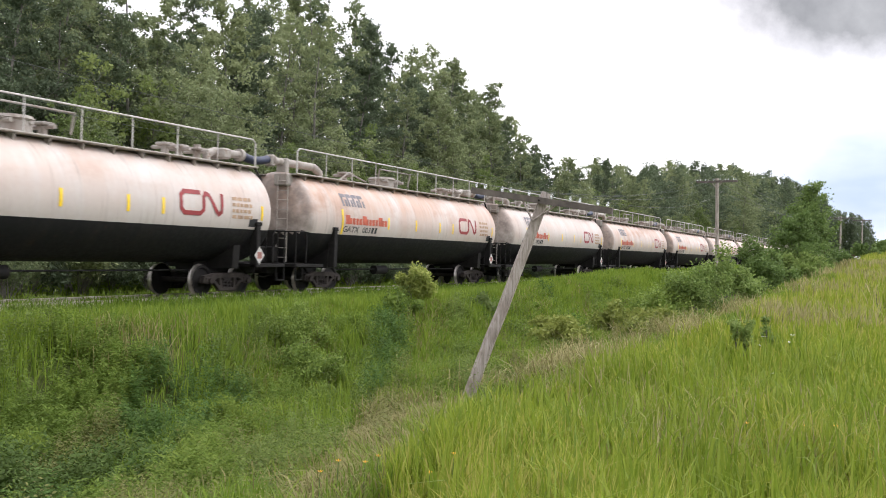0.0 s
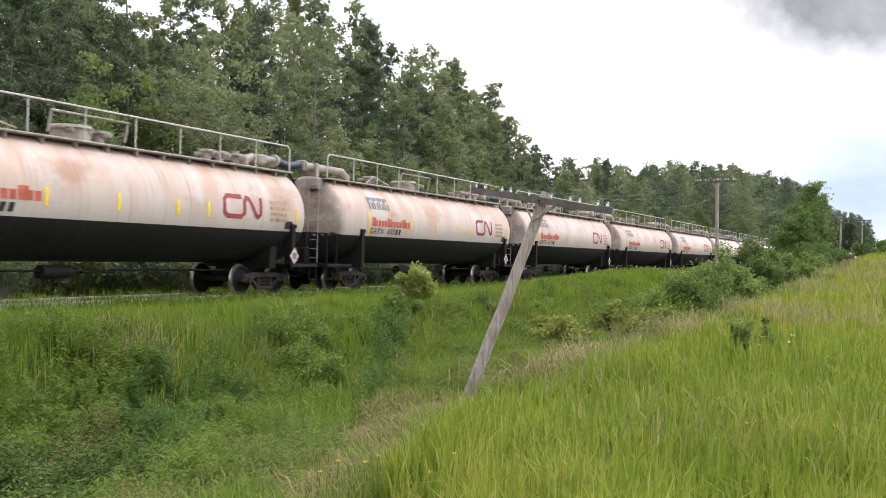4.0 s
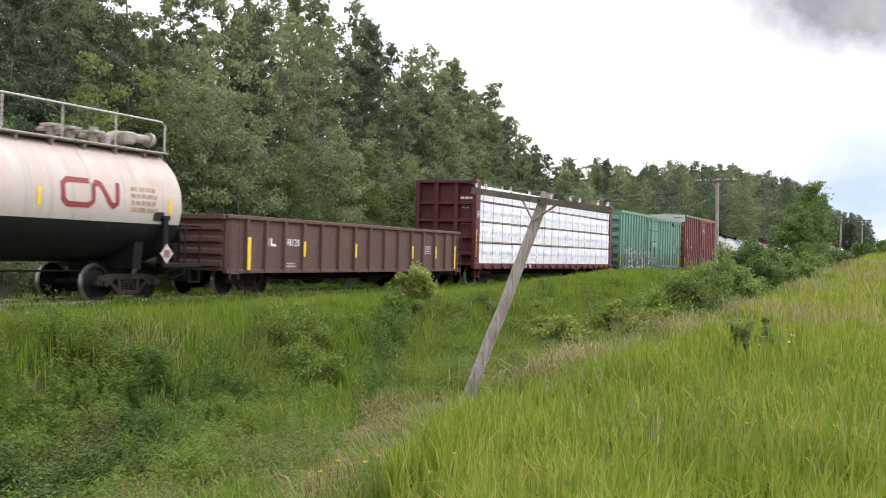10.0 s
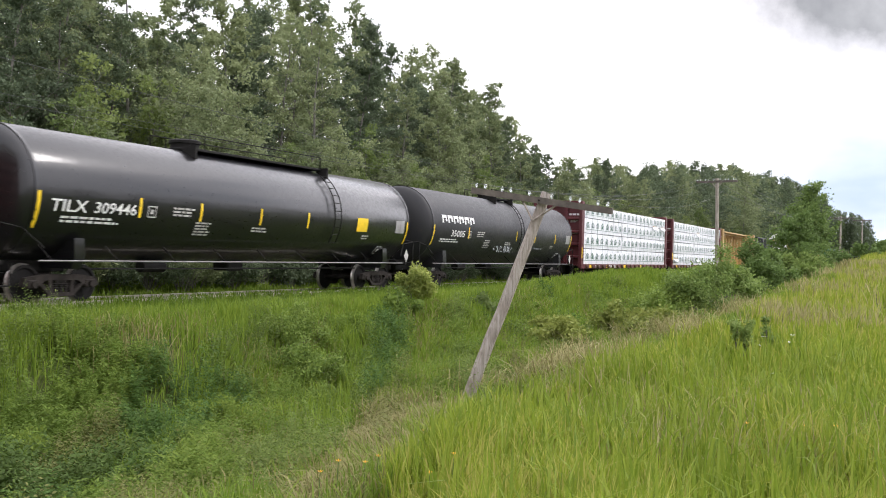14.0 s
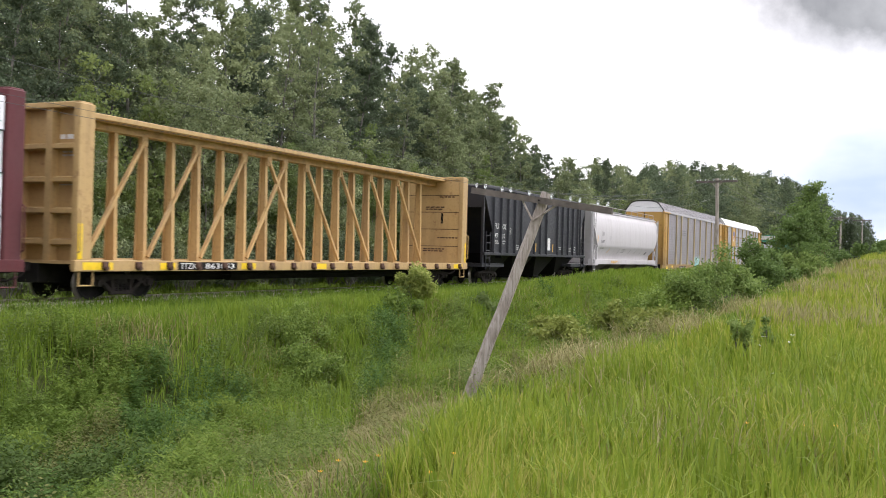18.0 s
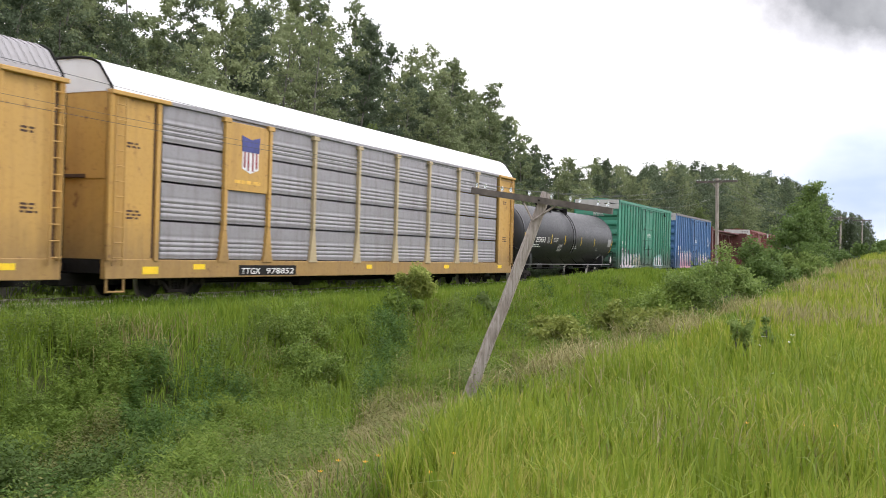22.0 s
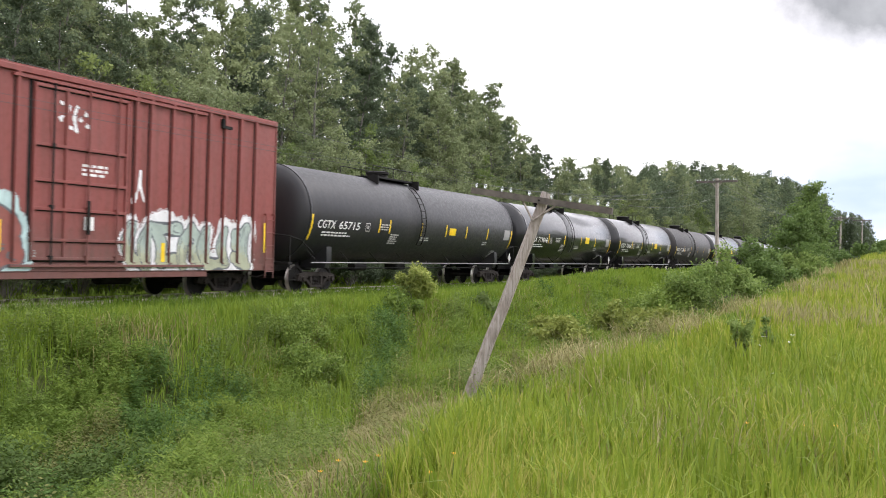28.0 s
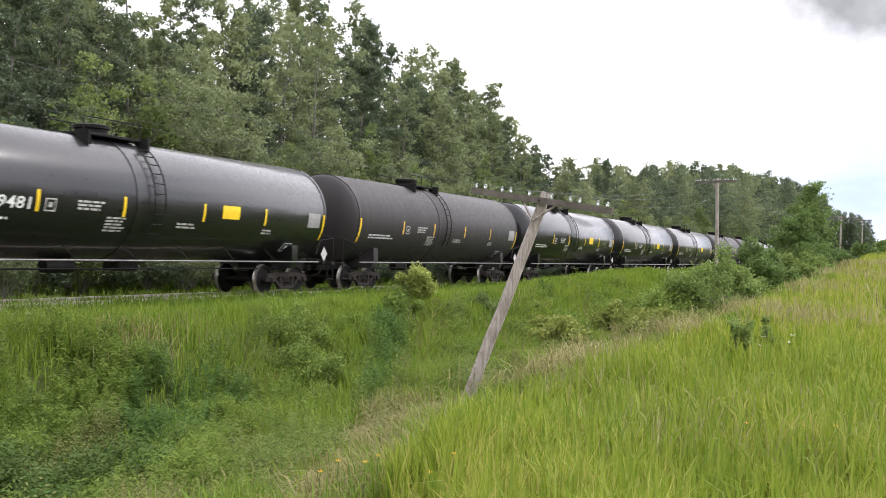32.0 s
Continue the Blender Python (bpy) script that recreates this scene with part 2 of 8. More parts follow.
# ---- mesh helpers ----
class Solid:
    """Collects simple solids into one mesh."""

    def __init__(self):
        self.v, self.f, self.k = [], [], []

    def add(self, verts, faces, slot=0):
        n = len(self.v)
        self.v += [tuple(p) for p in verts]
        self.f += [tuple(i + n for i in q) for q in faces]
        self.k += [slot] * len(faces)
        return self

    def box(self, x0, x1, y0, y1, z0, z1, c=0.0, slot=0):
        if c <= 0:
            v = [(x, y, z) for x in (x0, x1) for y in (y0, y1) for z in (z0, z1)]
            return self.add(v, [(0, 1, 3, 2), (4, 6, 7, 5), (0, 4, 5, 1), (2, 3, 7, 6), (0, 2, 6, 4), (1, 5, 7, 3)], slot)
        v, at = [], {}
        lo, hi = (x0, y0, z0), (x1, y1, z1)
        for sx in (0, 1):
            for sy in (0, 1):
                for sz in (0, 1):
                    s = (sx, sy, sz)
                    for ax in range(3):
                        p = [(hi[i] if s[i] else lo[i]) if i == ax else ((hi[i] - c) if s[i] else (lo[i] + c)) for i in range(3)]
                        at[s, ax] = len(v)
                        v.append(p)
        f = []
        for ax in range(3):
            a, b = [i for i in range(3) if i != ax]
            for s in (0, 1):
                q = []
                for sa, sb in ((0, 0), (1, 0), (1, 1), (0, 1)):
                    key = [0, 0, 0]
                    key[ax], key[a], key[b] = s, sa, sb
                    q.append(at[tuple(key), ax])
                if (s == 1) == (ax == 1):
                    q.reverse()
                f.append(q)
            for sa in (0, 1):
                for sb in (0, 1):
                    k0, k1 = [0, 0, 0], [0, 0, 0]
                    k0[a], k0[b], k1[a], k1[b] = sa, sb, sa, sb
                    k0[ax], k1[ax] = 0, 1
                    f.append([at[tuple(k0), a], at[tuple(k1), a], at[tuple(k1), b], at[tuple(k0), b]])
        for s in [(i, j, k) for i in (0, 1) for j in (0, 1) for k in (0, 1)]:
            f.append([at[s, 0], at[s, 1], at[s, 2]])
        return self.add(v, f, slot)

    def prism(self, pts, a0, a1, axis="y", slot=0):
        """Extrudes a closed outline: (x, z) along y, (y, z) along x, or (x, y) along z."""
        put = {"y": lambda p, a: (p[0], a, p[1]), "x": lambda p, a: (a, p[0], p[1]), "z": lambda p, a: (p[0], p[1], a)}[axis]
        n = len(pts)
        v = [put(p, a0) for p in pts] + [put(p, a1) for p in pts]
        f = [(i, (i + 1) % n, (i + 1) % n + n, i + n) for i in range(n)] + [tuple(range(n - 1, -1, -1)), tuple(range(n, 2 * n))]
        return self.add(v, f, slot)

    def tube(self, p0, p1, r, n=8, r1=None, caps=True, slot=0):
        p0, p1 = Vector(p0), Vector(p1)
        d = (p1 - p0).normalized()
        u = d.orthogonal().normalized()
        w = d.cross(u)
        r1 = r if r1 is None else r1
        v = [p0 + (u * math.cos(t) + w * math.sin(t)) * r for t in (2 * math.pi * i / n for i in range(n))]
        v += [p1 + (u * math.cos(t) + w * math.sin(t)) * r1 for t in (2 * math.pi * i / n for i in range(n))]
        f = [(i, (i + 1) % n, (i + 1) % n + n, i + n) for i in range(n)]
        if caps:
            f += [tuple(range(n - 1, -1, -1)), tuple(range(n, 2 * n))]
        return self.add(v, f, slot)

    def path(self, pts, r, n=6, slot=0):
        """One continuous bent tube; r may be a list, one radius a point."""
        pts = [Vector(p) for p in pts]
        radii = r if isinstance(r, list) else [r] * len(pts)
        v, f = [], []
        u = (pts[1] - pts[0]).orthogonal().normalized()
        for k, p in enumerate(pts):
            a = (p - pts[k - 1]).normalized() if k else (pts[1] - p).normalized()
            b = (pts[k + 1] - p).normalized() if k + 1 < len(pts) else a
            d = (a + b).normalized() if (a + b).length > 1e-6 else a
            u = (u - d * u.dot(d)).normalized()
            w = d.cross(u)
            grow = radii[k] / max(0.5, d.dot(a))
            v += [p + (u * math.cos(t) + w * math.sin(t)) * grow for t in (2 * math.pi * i / n for i in range(n))]
        for k in range(len(pts) - 1):
            f += [(k * n + i, k * n + (i + 1) % n, (k + 1) * n + (i + 1) % n, (k + 1) * n + i) for i in range(n)]
        f += [tuple(range(n - 1, -1, -1)), tuple(range((len(pts) - 1) * n, len(pts) * n))]
        return self.add(v, f, slot)

    def lathe(self, rows, centre, axis="y", n=24, slot=0):
        """Rows of (along, radius) round an axis through centre."""
        v, f = [], []
        for a, r in rows:
            for i in range(n):
                t = 2 * math.pi * i / n
                c, s = r * math.cos(t), r * math.sin(t)
                o = {"y": (c, a, s), "x": (a, c, s), "z": (c, s, a)}[axis]
                v.append((centre[0] + o[0], centre[1] + o[1], centre[2] + o[2]))
        for j in range(len(rows) - 1):
            for i in range(n):
                f.append((j * n + i, j * n + (i + 1) % n, (j + 1) * n + (i + 1) % n, (j + 1) * n + i))
        f += [tuple(range(n - 1, -1, -1)), tuple(range((len(rows) - 1) * n, len(rows) * n))]
        return self.add(v, f, slot)

    def mesh(self, name, mats, smooth=35):
        me = bpy.data.meshes.new(name)
        me.from_pydata(self.v, [], self.f)
        for m in mats if isinstance(mats, (list, tuple)) else [mats]:
            me.materials.append(m)
        if any(self.k):
            me.polygons.foreach_set("material_index", self.k)
        if smooth:
            me.shade_smooth()
            me.set_sharp_from_angle(angle=radians(smooth))
        me.validate()
        return me


def part(name, solid, mat, parent, label="", smooth=35):
    """One mesh object under a thing or under a part; solid may also be a ready mesh."""
    ob = new(name, solid.mesh(name, mat, smooth) if isinstance(solid, Solid) else solid)
    ob.parent = parent
    return tagged(ob, label)


def raw_mesh(name, verts, quads, tris, mat):
    """A large mesh from arrays."""
    me = bpy.data.meshes.new(name)
    nq, nt = len(quads), len(tris)
    me.vertices.add(len(verts))
    me.vertices.foreach_set("co", np.ascontiguousarray(verts, dtype=np.float32).ravel())
    me.loops.add(nq * 4 + nt * 3)
    me.loops.foreach_set("vertex_index", np.concatenate([np.asarray(quads, dtype=np.int32).ravel(), np.asarray(tris, dtype=np.int32).ravel()]))
    me.polygons.add(nq + nt)
    me.polygons.foreach_set("loop_start", np.concatenate([np.arange(nq) * 4, nq * 4 + np.arange(nt) * 3]).astype(np.int32))
    me.materials.append(mat)
    me.update(calc_edges=True)
    me.validate()
    return me


EMPTY = np.zeros((0, 3), dtype=np.int32)
# ---- land ----
def bank_z(y):
    return np.interp(y, [-400, -60, 0, 12, 24, 50, 80, 120, 250, 500, 3000], [-3.0, -1.2, -0.66, -0.86, -0.60, 0.15, 1.15, 2.35, 4.9, 7.5, 9.0])


def ditch_z(y):
    return np.interp(y, [-400, 10, 30, 45, 70, 100, 250, 500, 3000], [-2.4, -2.0, -1.6, -1.05, -0.1, 0.6, 2.8, 4.5, 6])


def shoulder_z(y):
    return np.interp(y, [-400, 32, 44, 52, 70, 100, 250, 500, 3000], [-0.38, -0.38, -0.05, 0.28, 0.4, 0.7, 1.6, 2.4, 3])


def woods_z(y):
    return np.interp(y, [-400, 90, 140, 200, 290, 500, 3000], [-0.3, -0.1, 1.2, 3.8, 8.5, 12, 12])


def land(x, y):
    """The height of the ground, for arrays of x and y."""
    x, y = np.asarray(x, dtype=float), np.asarray(y, dtype=float)
    cols = [-3000, -60, -22, -10, -4.2, -2.9, 2.9, 3.6, 4.8, 8.4, 10.2, 16.2, 18.5, 40, 3000]
    bed = np.full_like(y, -0.42)
    w, s, d, b = woods_z(y), shoulder_z(y), ditch_z(y), bank_z(y)
    zs = [w * 1.5 + 2, w * 1.3 + 0.5, w, w * 0.6 - 0.1, bed, bed, bed, bed * 0.5 + s * 0.5, s, d, d, b, b + 0.12, b + 0.3, b + 3]
    z = np.zeros_like(x)
    for i in range(len(cols) - 1):
        t = np.clip((x - cols[i]) / (cols[i + 1] - cols[i]), 0, 1)
        t = t * t * (3 - 2 * t) if 5 < i < 12 else t
        inside = (x >= cols[i]) & (x <= cols[i + 1])
        z = np.where(inside, zs[i] * (1 - t) + zs[i + 1] * t, z)
    rough = np.clip((np.abs(x) - 3.2) / 2.5, 0, 1)
    wave = 0.09 * np.sin(x * 1.3 + 0.7 * np.sin(y * 0.5)) * np.sin(y * 0.9 + 1.1 * np.sin(x * 0.4)) + 0.05 * np.sin(x * 2.9 + y * 1.7) * np.sin(y * 2.3 - x)
    return z + rough * wave


def land_at(x, y):
    return float(land(np.array([x]), np.array([y]))[0])


def build_ground():
    xs = np.concatenate([-np.geomspace(2600, 26, 22), np.arange(-24, -4, 1.5), np.arange(-4, 24.1, 0.4), np.geomspace(25, 2600, 26)])
    ys = np.concatenate([-np.geomspace(600, 14, 14), np.arange(-12, 60, 0.5), np.arange(60, 160, 1.5), np.geomspace(162, 2900, 46)])
    gx, gy = np.meshgrid(xs, ys, indexing="ij")
    v = np.stack([gx, gy, land(gx, gy)], -1).reshape(-1, 3)
    n, m = len(xs), len(ys)
    i = (np.arange(n - 1)[:, None] * m + np.arange(m - 1)[None, :]).ravel()
    me = raw_mesh("ground", v, np.stack([i, i + m, i + m + 1, i + 1], -1), EMPTY, GROUND)
    me.shade_smooth()
    tagged(new("ground", me), "rolling grassy ground with a ditch beside the railway", "ground", kind="structure")


build_ground()


def build_track():
    bed = Solid().prism([(-2.3, -0.47), (2.3, -0.47), (1.5, -0.2), (-1.5, -0.2)], -40, 900)
    tagged(new("ballast", bed.mesh("ballast", GRAVEL)), "grey-brown gravel ballast under the rails", "ballast", kind="structure")
    prof = [(-0.075, -0.17), (0.075, -0.17), (0.075, -0.155), (0.012, -0.13), (0.012, -0.045), (0.036, -0.035), (0.036, -0.004), (0.028, 0.0), (-0.028, 0.0), (-0.036, -0.004), (-0.036, -0.035), (-0.012, -0.045), (-0.012, -0.13), (-0.075, -0.155)]
    for side in (-1, 1):
        s = Solid().prism([(x + side * 0.753, z) for x, z in prof], -40, 900)
        tagged(new("rail", s.mesh("rail", RAIL)), "worn steel running rail spiked to sleepers", "rail", "rails", "structure")
    tie = Solid().box(-1.3, 1.3, -0.115, 0.115, -0.30, -0.172, 0.012).mesh("sleeper", TIE)
    base = bpy.data.objects["ballast"]
    for i in range(300):
        ob = new("sleeper", tie)
        ob.parent = base
        ob.matrix_basis = pose(random.uniform(-0.03, 0.03), 3 + i * 0.56, 0, 0, 0, random.uniform(-1, 1))


build_track()


# ---- leaves, blades and plants ----
def leaf_quads(rng, centre, size, up=0.0, long=1.5):
    """Leaves as pointed quads, freely turned, folded a little along the midrib."""
    n = len(centre)
    a = rng.normal(size=(n, 3))
    a[:, 2] *= 0.7
    a /= np.linalg.norm(a, axis=1)[:, None]
    b = rng.normal(size=(n, 3))
    b[:, 2] += up
    b -= a * (a * b).sum(1)[:, None]
    b /= np.linalg.norm(b, axis=1)[:, None]
    s = (size * rng.uniform(0.6, 1.4, n))[:, None]
    nrm = np.cross(a, b)
    v = np.stack([centre - a * s * long * 0.5, centre + b * s * 0.5 + nrm * s * 0.12, centre + a * s * long * 0.5, centre - b * s * 0.5 + nrm * s * 0.12], 1)
    i = np.arange(n)[:, None] * 4
    return v.reshape(-1, 3), np.concatenate([i, i + 1, i + 2, i + 3], 1)


def blades(name, rng, x, y, height, width, mat, lean=0.35, droop=0.4, label="", head=0.0):
    """Grass blades: bent tapering strips."""
    n = len(x)
    z = np.maximum(land(x, y), np.interp(np.abs(x), [1.5, 2.3, 2.32], [-0.2, -0.45, -9])) - 0.03
    base = np.stack([x, y, z], 1)
    ang = rng.uniform(0, 2 * np.pi, n)
    d = np.stack([np.cos(ang), np.sin(ang), np.zeros(n)], 1)
    face = ang + np.pi / 2 + rng.normal(0, 0.6, n)
    wdir = np.stack([np.cos(face), np.sin(face), np.zeros(n)], 1)
    h = (height * rng.uniform(0.55, 1.25, n))[:, None]
    l = (lean * np.abs(rng.normal(0, 1, n)))[:, None]
    r = (droop * np.abs(rng.normal(0, 1, n)))[:, None]
    w = (width * rng.uniform(0.6, 1.4, n))[:, None]
    up = np.array([[0, 0, 1.0]])
    p0 = base
    p1 = base + (up * 0.42 + d * l * 0.30) * h
    p2 = base + (up * (0.78 - 0.05 * r) + d * (l * 0.75 + r * 0.2)) * h
    p3 = base + (up * (1.0 - 0.35 * r) + d * (l * 1.1 + r * 0.75)) * h
    v = np.stack([p0 - wdir * w * 0.5, p0 + wdir * w * 0.5, p1 - wdir * w * 0.5, p1 + wdir * w * 0.5, p2 - wdir * w * 0.36, p2 + wdir * w * 0.36, p3], 1).reshape(-1, 3)
    i = np.arange(n)[:, None] * 7
    q = np.concatenate([np.concatenate([i, i + 1, i + 3, i + 2], 1), np.concatenate([i + 2, i + 3, i + 5, i + 4], 1)])
    t = np.concatenate([i + 4, i + 5, i + 6], 1)
    ob = new(name, raw_mesh(name, v, q, t, mat))
    return tagged(ob, label, "grass", kind="stuff")


def scatter(rng, n, x0, x1, y0, y1, clump=0.0):
    x, y = rng.uniform(x0, x1, n), rng.uniform(y0, y1, n)
    if clump:
        k = max(4, n // 24)
        cx, cy = rng.uniform(x0, x1, k), rng.uniform(y0, y1, k)
        j = rng.integers(0, k, n)
        use = rng.uniform(0, 1, n) < 0.75
        x = np.where(use, cx[j] + rng.normal(0, clump, n), x)
        y = np.where(use, cy[j] + rng.normal(0, clump, n), y)
    return x, y


def in_view(x, y, margin=0.06):
    """Keeps what lies in the wedge of ground that the place is seen over."""
    dx, dy = x - EYE.x, y - EYE.y
    depth = -0.42456 * dx + 0.90539 * dy
    side = (0.90539 * dx + 0.42456 * dy) / np.maximum(depth, 0.01)
    return (depth > 1.5) & (np.abs(side) < 0.443 + margin)


def patchy(x, y, s, seed):
    return 0.5 + 0.25 * (np.sin(x * s + seed) * np.sin(y * s * 0.8 + seed * 2.1) + np.sin(x * s * 2.3 + y * s * 1.1 + seed * 3.7))


def crest(y):
    """Where the bank's bright grass gives way to the ditch."""
    return np.interp(y, [4, 8, 12, 17, 30, 60], [16.6, 15.6, 14.2, 13.7, 14.2, 15.2]) + 0.45 * np.sin(y * 0.45) + 0.3 * np.sin(y * 1.3 + 1)


def build_grass():
    g = np.random.default_rng(5)
    # bank in the foreground, by distance
    for name, n, y0, y1, x0, x1, h, w, near, far in (("bank_grass", 135000, 2, 16, 13, 24, 0.64, 0.0135, 2.6, 9.5), ("bank_grass", 105000, 6, 40, 13.5, 30, 0.58, 0.028, 9.0, 24), ("bank_grass", 120000, 20, 130, 13, 44, 0.6, 0.035, 23, 140)):
        x, y = scatter(g, n, x0, x1, y0, y1, 0.075)
        depth = -0.42456 * (x - EYE.x) + 0.90539 * y
        keep = in_view(x, y) & (depth > near) & (depth < far) & (x > crest(y)) & (np.hypot(x - EYE.x, y) > 3.0)
        x, y = x[keep], y[keep]
        hh = h * (0.55 + 0.45 * patchy(x, y, 0.9, 1.0) + 0.42 * patchy(x, y, 3.1, 5.0))
        blades(name, g, x, y, hh, w, GRASS_BANK, 0.13, 0.24, "tall yellow-green meadow grass on the bank")
    x, y = scatter(g, 20000, 13.5, 24, 4, 20, 0.12)
    keep = in_view(x, y) & (g.uniform(4, 20, len(x)) > y - 3) & (x > crest(y) + 0.2) & (np.hypot(x - EYE.x, y) > 4)
    blades("tall_grass", g, x[keep], y[keep], 0.84, 0.018 + 0.0007 * y[keep], GRASS_TALL, 0.10, 0.30, "taller green grass blades standing above the bank")
    # thin dry seed stalks over the bank
    x, y = scatter(g, 70000, 13, 40, 8, 90, 0.25)
    keep = in_view(x, y) & (x > crest(y) - 0.8) & (np.hypot(x - EYE.x, y) > 4) & (patchy(x, y, 0.35, 4.0) + g.normal(0, 0.1, len(x)) > 0.76 - 0.005 * np.minimum(y, 30))
    blades("seed_stalks", g, x[keep], y[keep], 0.78, 0.006 + 0.0005 * y[keep], GRASS_DRY, 0.2, 0.35, "thin dry brown seed stalks above the grass")
    x, y = scatter(g, 3600, 10.6, 14.6, 19, 36, 0.2)
    keep = in_view(x, y) & (patchy(x, y, 0.7, 9.0) > 0.48) & (x < crest(y) + 0.8)
    blades("tall_straw", g, x[keep], y[keep], 0.95, 0.022, GRASS_DRY, 0.25, 0.85, "tall bent straw-coloured grass at the ditch edge")
    # dry tussocks along the upper edge of the ditch
    x, y = scatter(g, 110000, 9.4, 15.4, 4, 60, 0.18)
    keep = in_view(x, y) & (patchy(x, y, 0.6, 2.0) + g.normal(0, 0.08, len(x)) > 0.50 + 0.25 * np.clip(np.where(y < 12, 11.6, 10.6) - x, 0, 1)) & (g.uniform(0, 1, len(x)) > 0.88 * (y > 18)) & (x < crest(y) + 0.2) & (np.hypot(x - 11.9, y - 16.9) > 0.6)
    blades("dry_grass", g, x[keep], y[keep], 0.5, 0.009 + 0.0006 * y[keep], GRASS_DRY, 0.45, 0.8, "matted dry straw-coloured grass along the ditch")
    # low plants between and beside the rails
    x, y = scatter(g, 13000, -1.9, 0.68, 8, 64, 0.12)
    keep = in_view(x, y) & (np.abs(np.abs(x) - 0.753) > 0.07)
    blades("track_weeds", g, x[keep], y[keep], 0.25, 0.014 + 0.0006 * y[keep], GRASS_GREEN, 0.3, 0.4, "low grass growing between the rails")
    x, y = scatter(g, 85000, 10.2, 15.6, 4, 60, 0.15)
    keep = in_view(x, y) & (x < crest(y) + 0.3) & (np.hypot(x - 11.9, y - 16.9) > 0.6) & (patchy(x, y, 0.9, 3.0) > 0.35)
    blades("slope_grass", g, x[keep], y[keep], 0.5, 0.010 + 0.0006 * y[keep], GRASS_GREEN, 0.3, 0.4, "green grass mixed into the slope of the ditch")
    # lush grass on the slope below the track
    x, y = scatter(g, 110000, 2.3, 10.5, 4, 62, 0.14)
    keep = in_view(x, y) & (patchy(x, y, 0.55, 7.0) + g.normal(0, 0.12, len(x)) > 0.24 + 0.10 * np.clip(x - 5.2, 0, 1) - 0.15 * (y > 24)) & ((x > 3) | (patchy(x, y, 1.4, 2.0) > 0.40))
    x, y = x[keep], y[keep]
    blades("ditch_grass", g, x, y, np.where(x < 4.4, 0.46, 0.6), 0.011 + 0.0006 * y, GRASS_GREEN, 0.16, 0.25, "lush green grass on the slope of the ditch")
    x, y = scatter(g, 18000, 2.4, 13, 55, 140, 0.3)
    keep = in_view(x, y)
    blades("ditch_grass", g, x[keep], y[keep], 0.55, 0.09, GRASS_GREEN, 0.2, 0.3, "green grass beside the distant track")
    x, y = scatter(g, 50000, 1.0, 3.4, 8, 62, 0.16)
    keep = in_view(x, y)
    blades("track_grass", g, x[keep], y[keep], np.where(x[keep] < 1.3, 0.2, 0.37), 0.010 + 0.0006 * y[keep], GRASS_GREEN, 0.25, 0.4, "short grass growing through the ballast edge")
    # low cover over the whole floor of the ditch
    x, y = scatter(g, 32000, 3.2, 13.5, 3, 45)
    keep = in_view(x, y) & ((x > 11) | (y > 12.5) | (g.uniform(0, 1, len(x)) < 0.35))
    blades("ditch_cover", g, x[keep], y[keep], 0.30, 0.014 + 0.0006 * y[keep], GRASS_GREEN, 0.3, 0.45, "low green growth over the floor of the ditch")
    x, y = scatter(g, 40000, 5.0, 13.5, 4, 45, 0.2)
    keep = in_view(x, y) & (patchy(x, y, 0.8, 6.0) + g.normal(0, 0.08, len(x)) > 0.56) & ((x > 11) | (y > 13))
    blades("ditch_straw", g, x[keep], y[keep], 0.55, 0.007 + 0.0005 * y[keep], GRASS_DRY, 0.25, 0.5, "brown dry stalks among the weeds of the ditch")
    # thinner grass over the rest of the land near the eye
    for x0, x1, n, mat in ((13.5, 44, 40000, GRASS_BANK), (2.4, 13.5, 24000, GRASS_GREEN)):
        x, y = scatter(g, n, x0, x1, -30, 44, 0.25)
        keep = ~in_view(x, y, 0.05) | (np.hypot(x - EYE.x, y) < 3.0)
        keep &= np.hypot(x - EYE.x, y) > 0.5
        blades("meadow_grass", g, x[keep], y[keep], 0.5, 0.035, mat, 0.2, 0.3, "meadow grass round the ditch")
    # strip beyond the track
    x, y = scatter(g, 26000, -9.5, -2.2, 8, 110, 0.2)
    keep = in_view(x, y)
    blades("far_side_grass", g, x[keep], y[keep], 0.34, 0.022 + 0.0006 * y[keep], GRASS_GREEN, 0.25, 0.4, "green grass between the track and the woods")


build_grass()


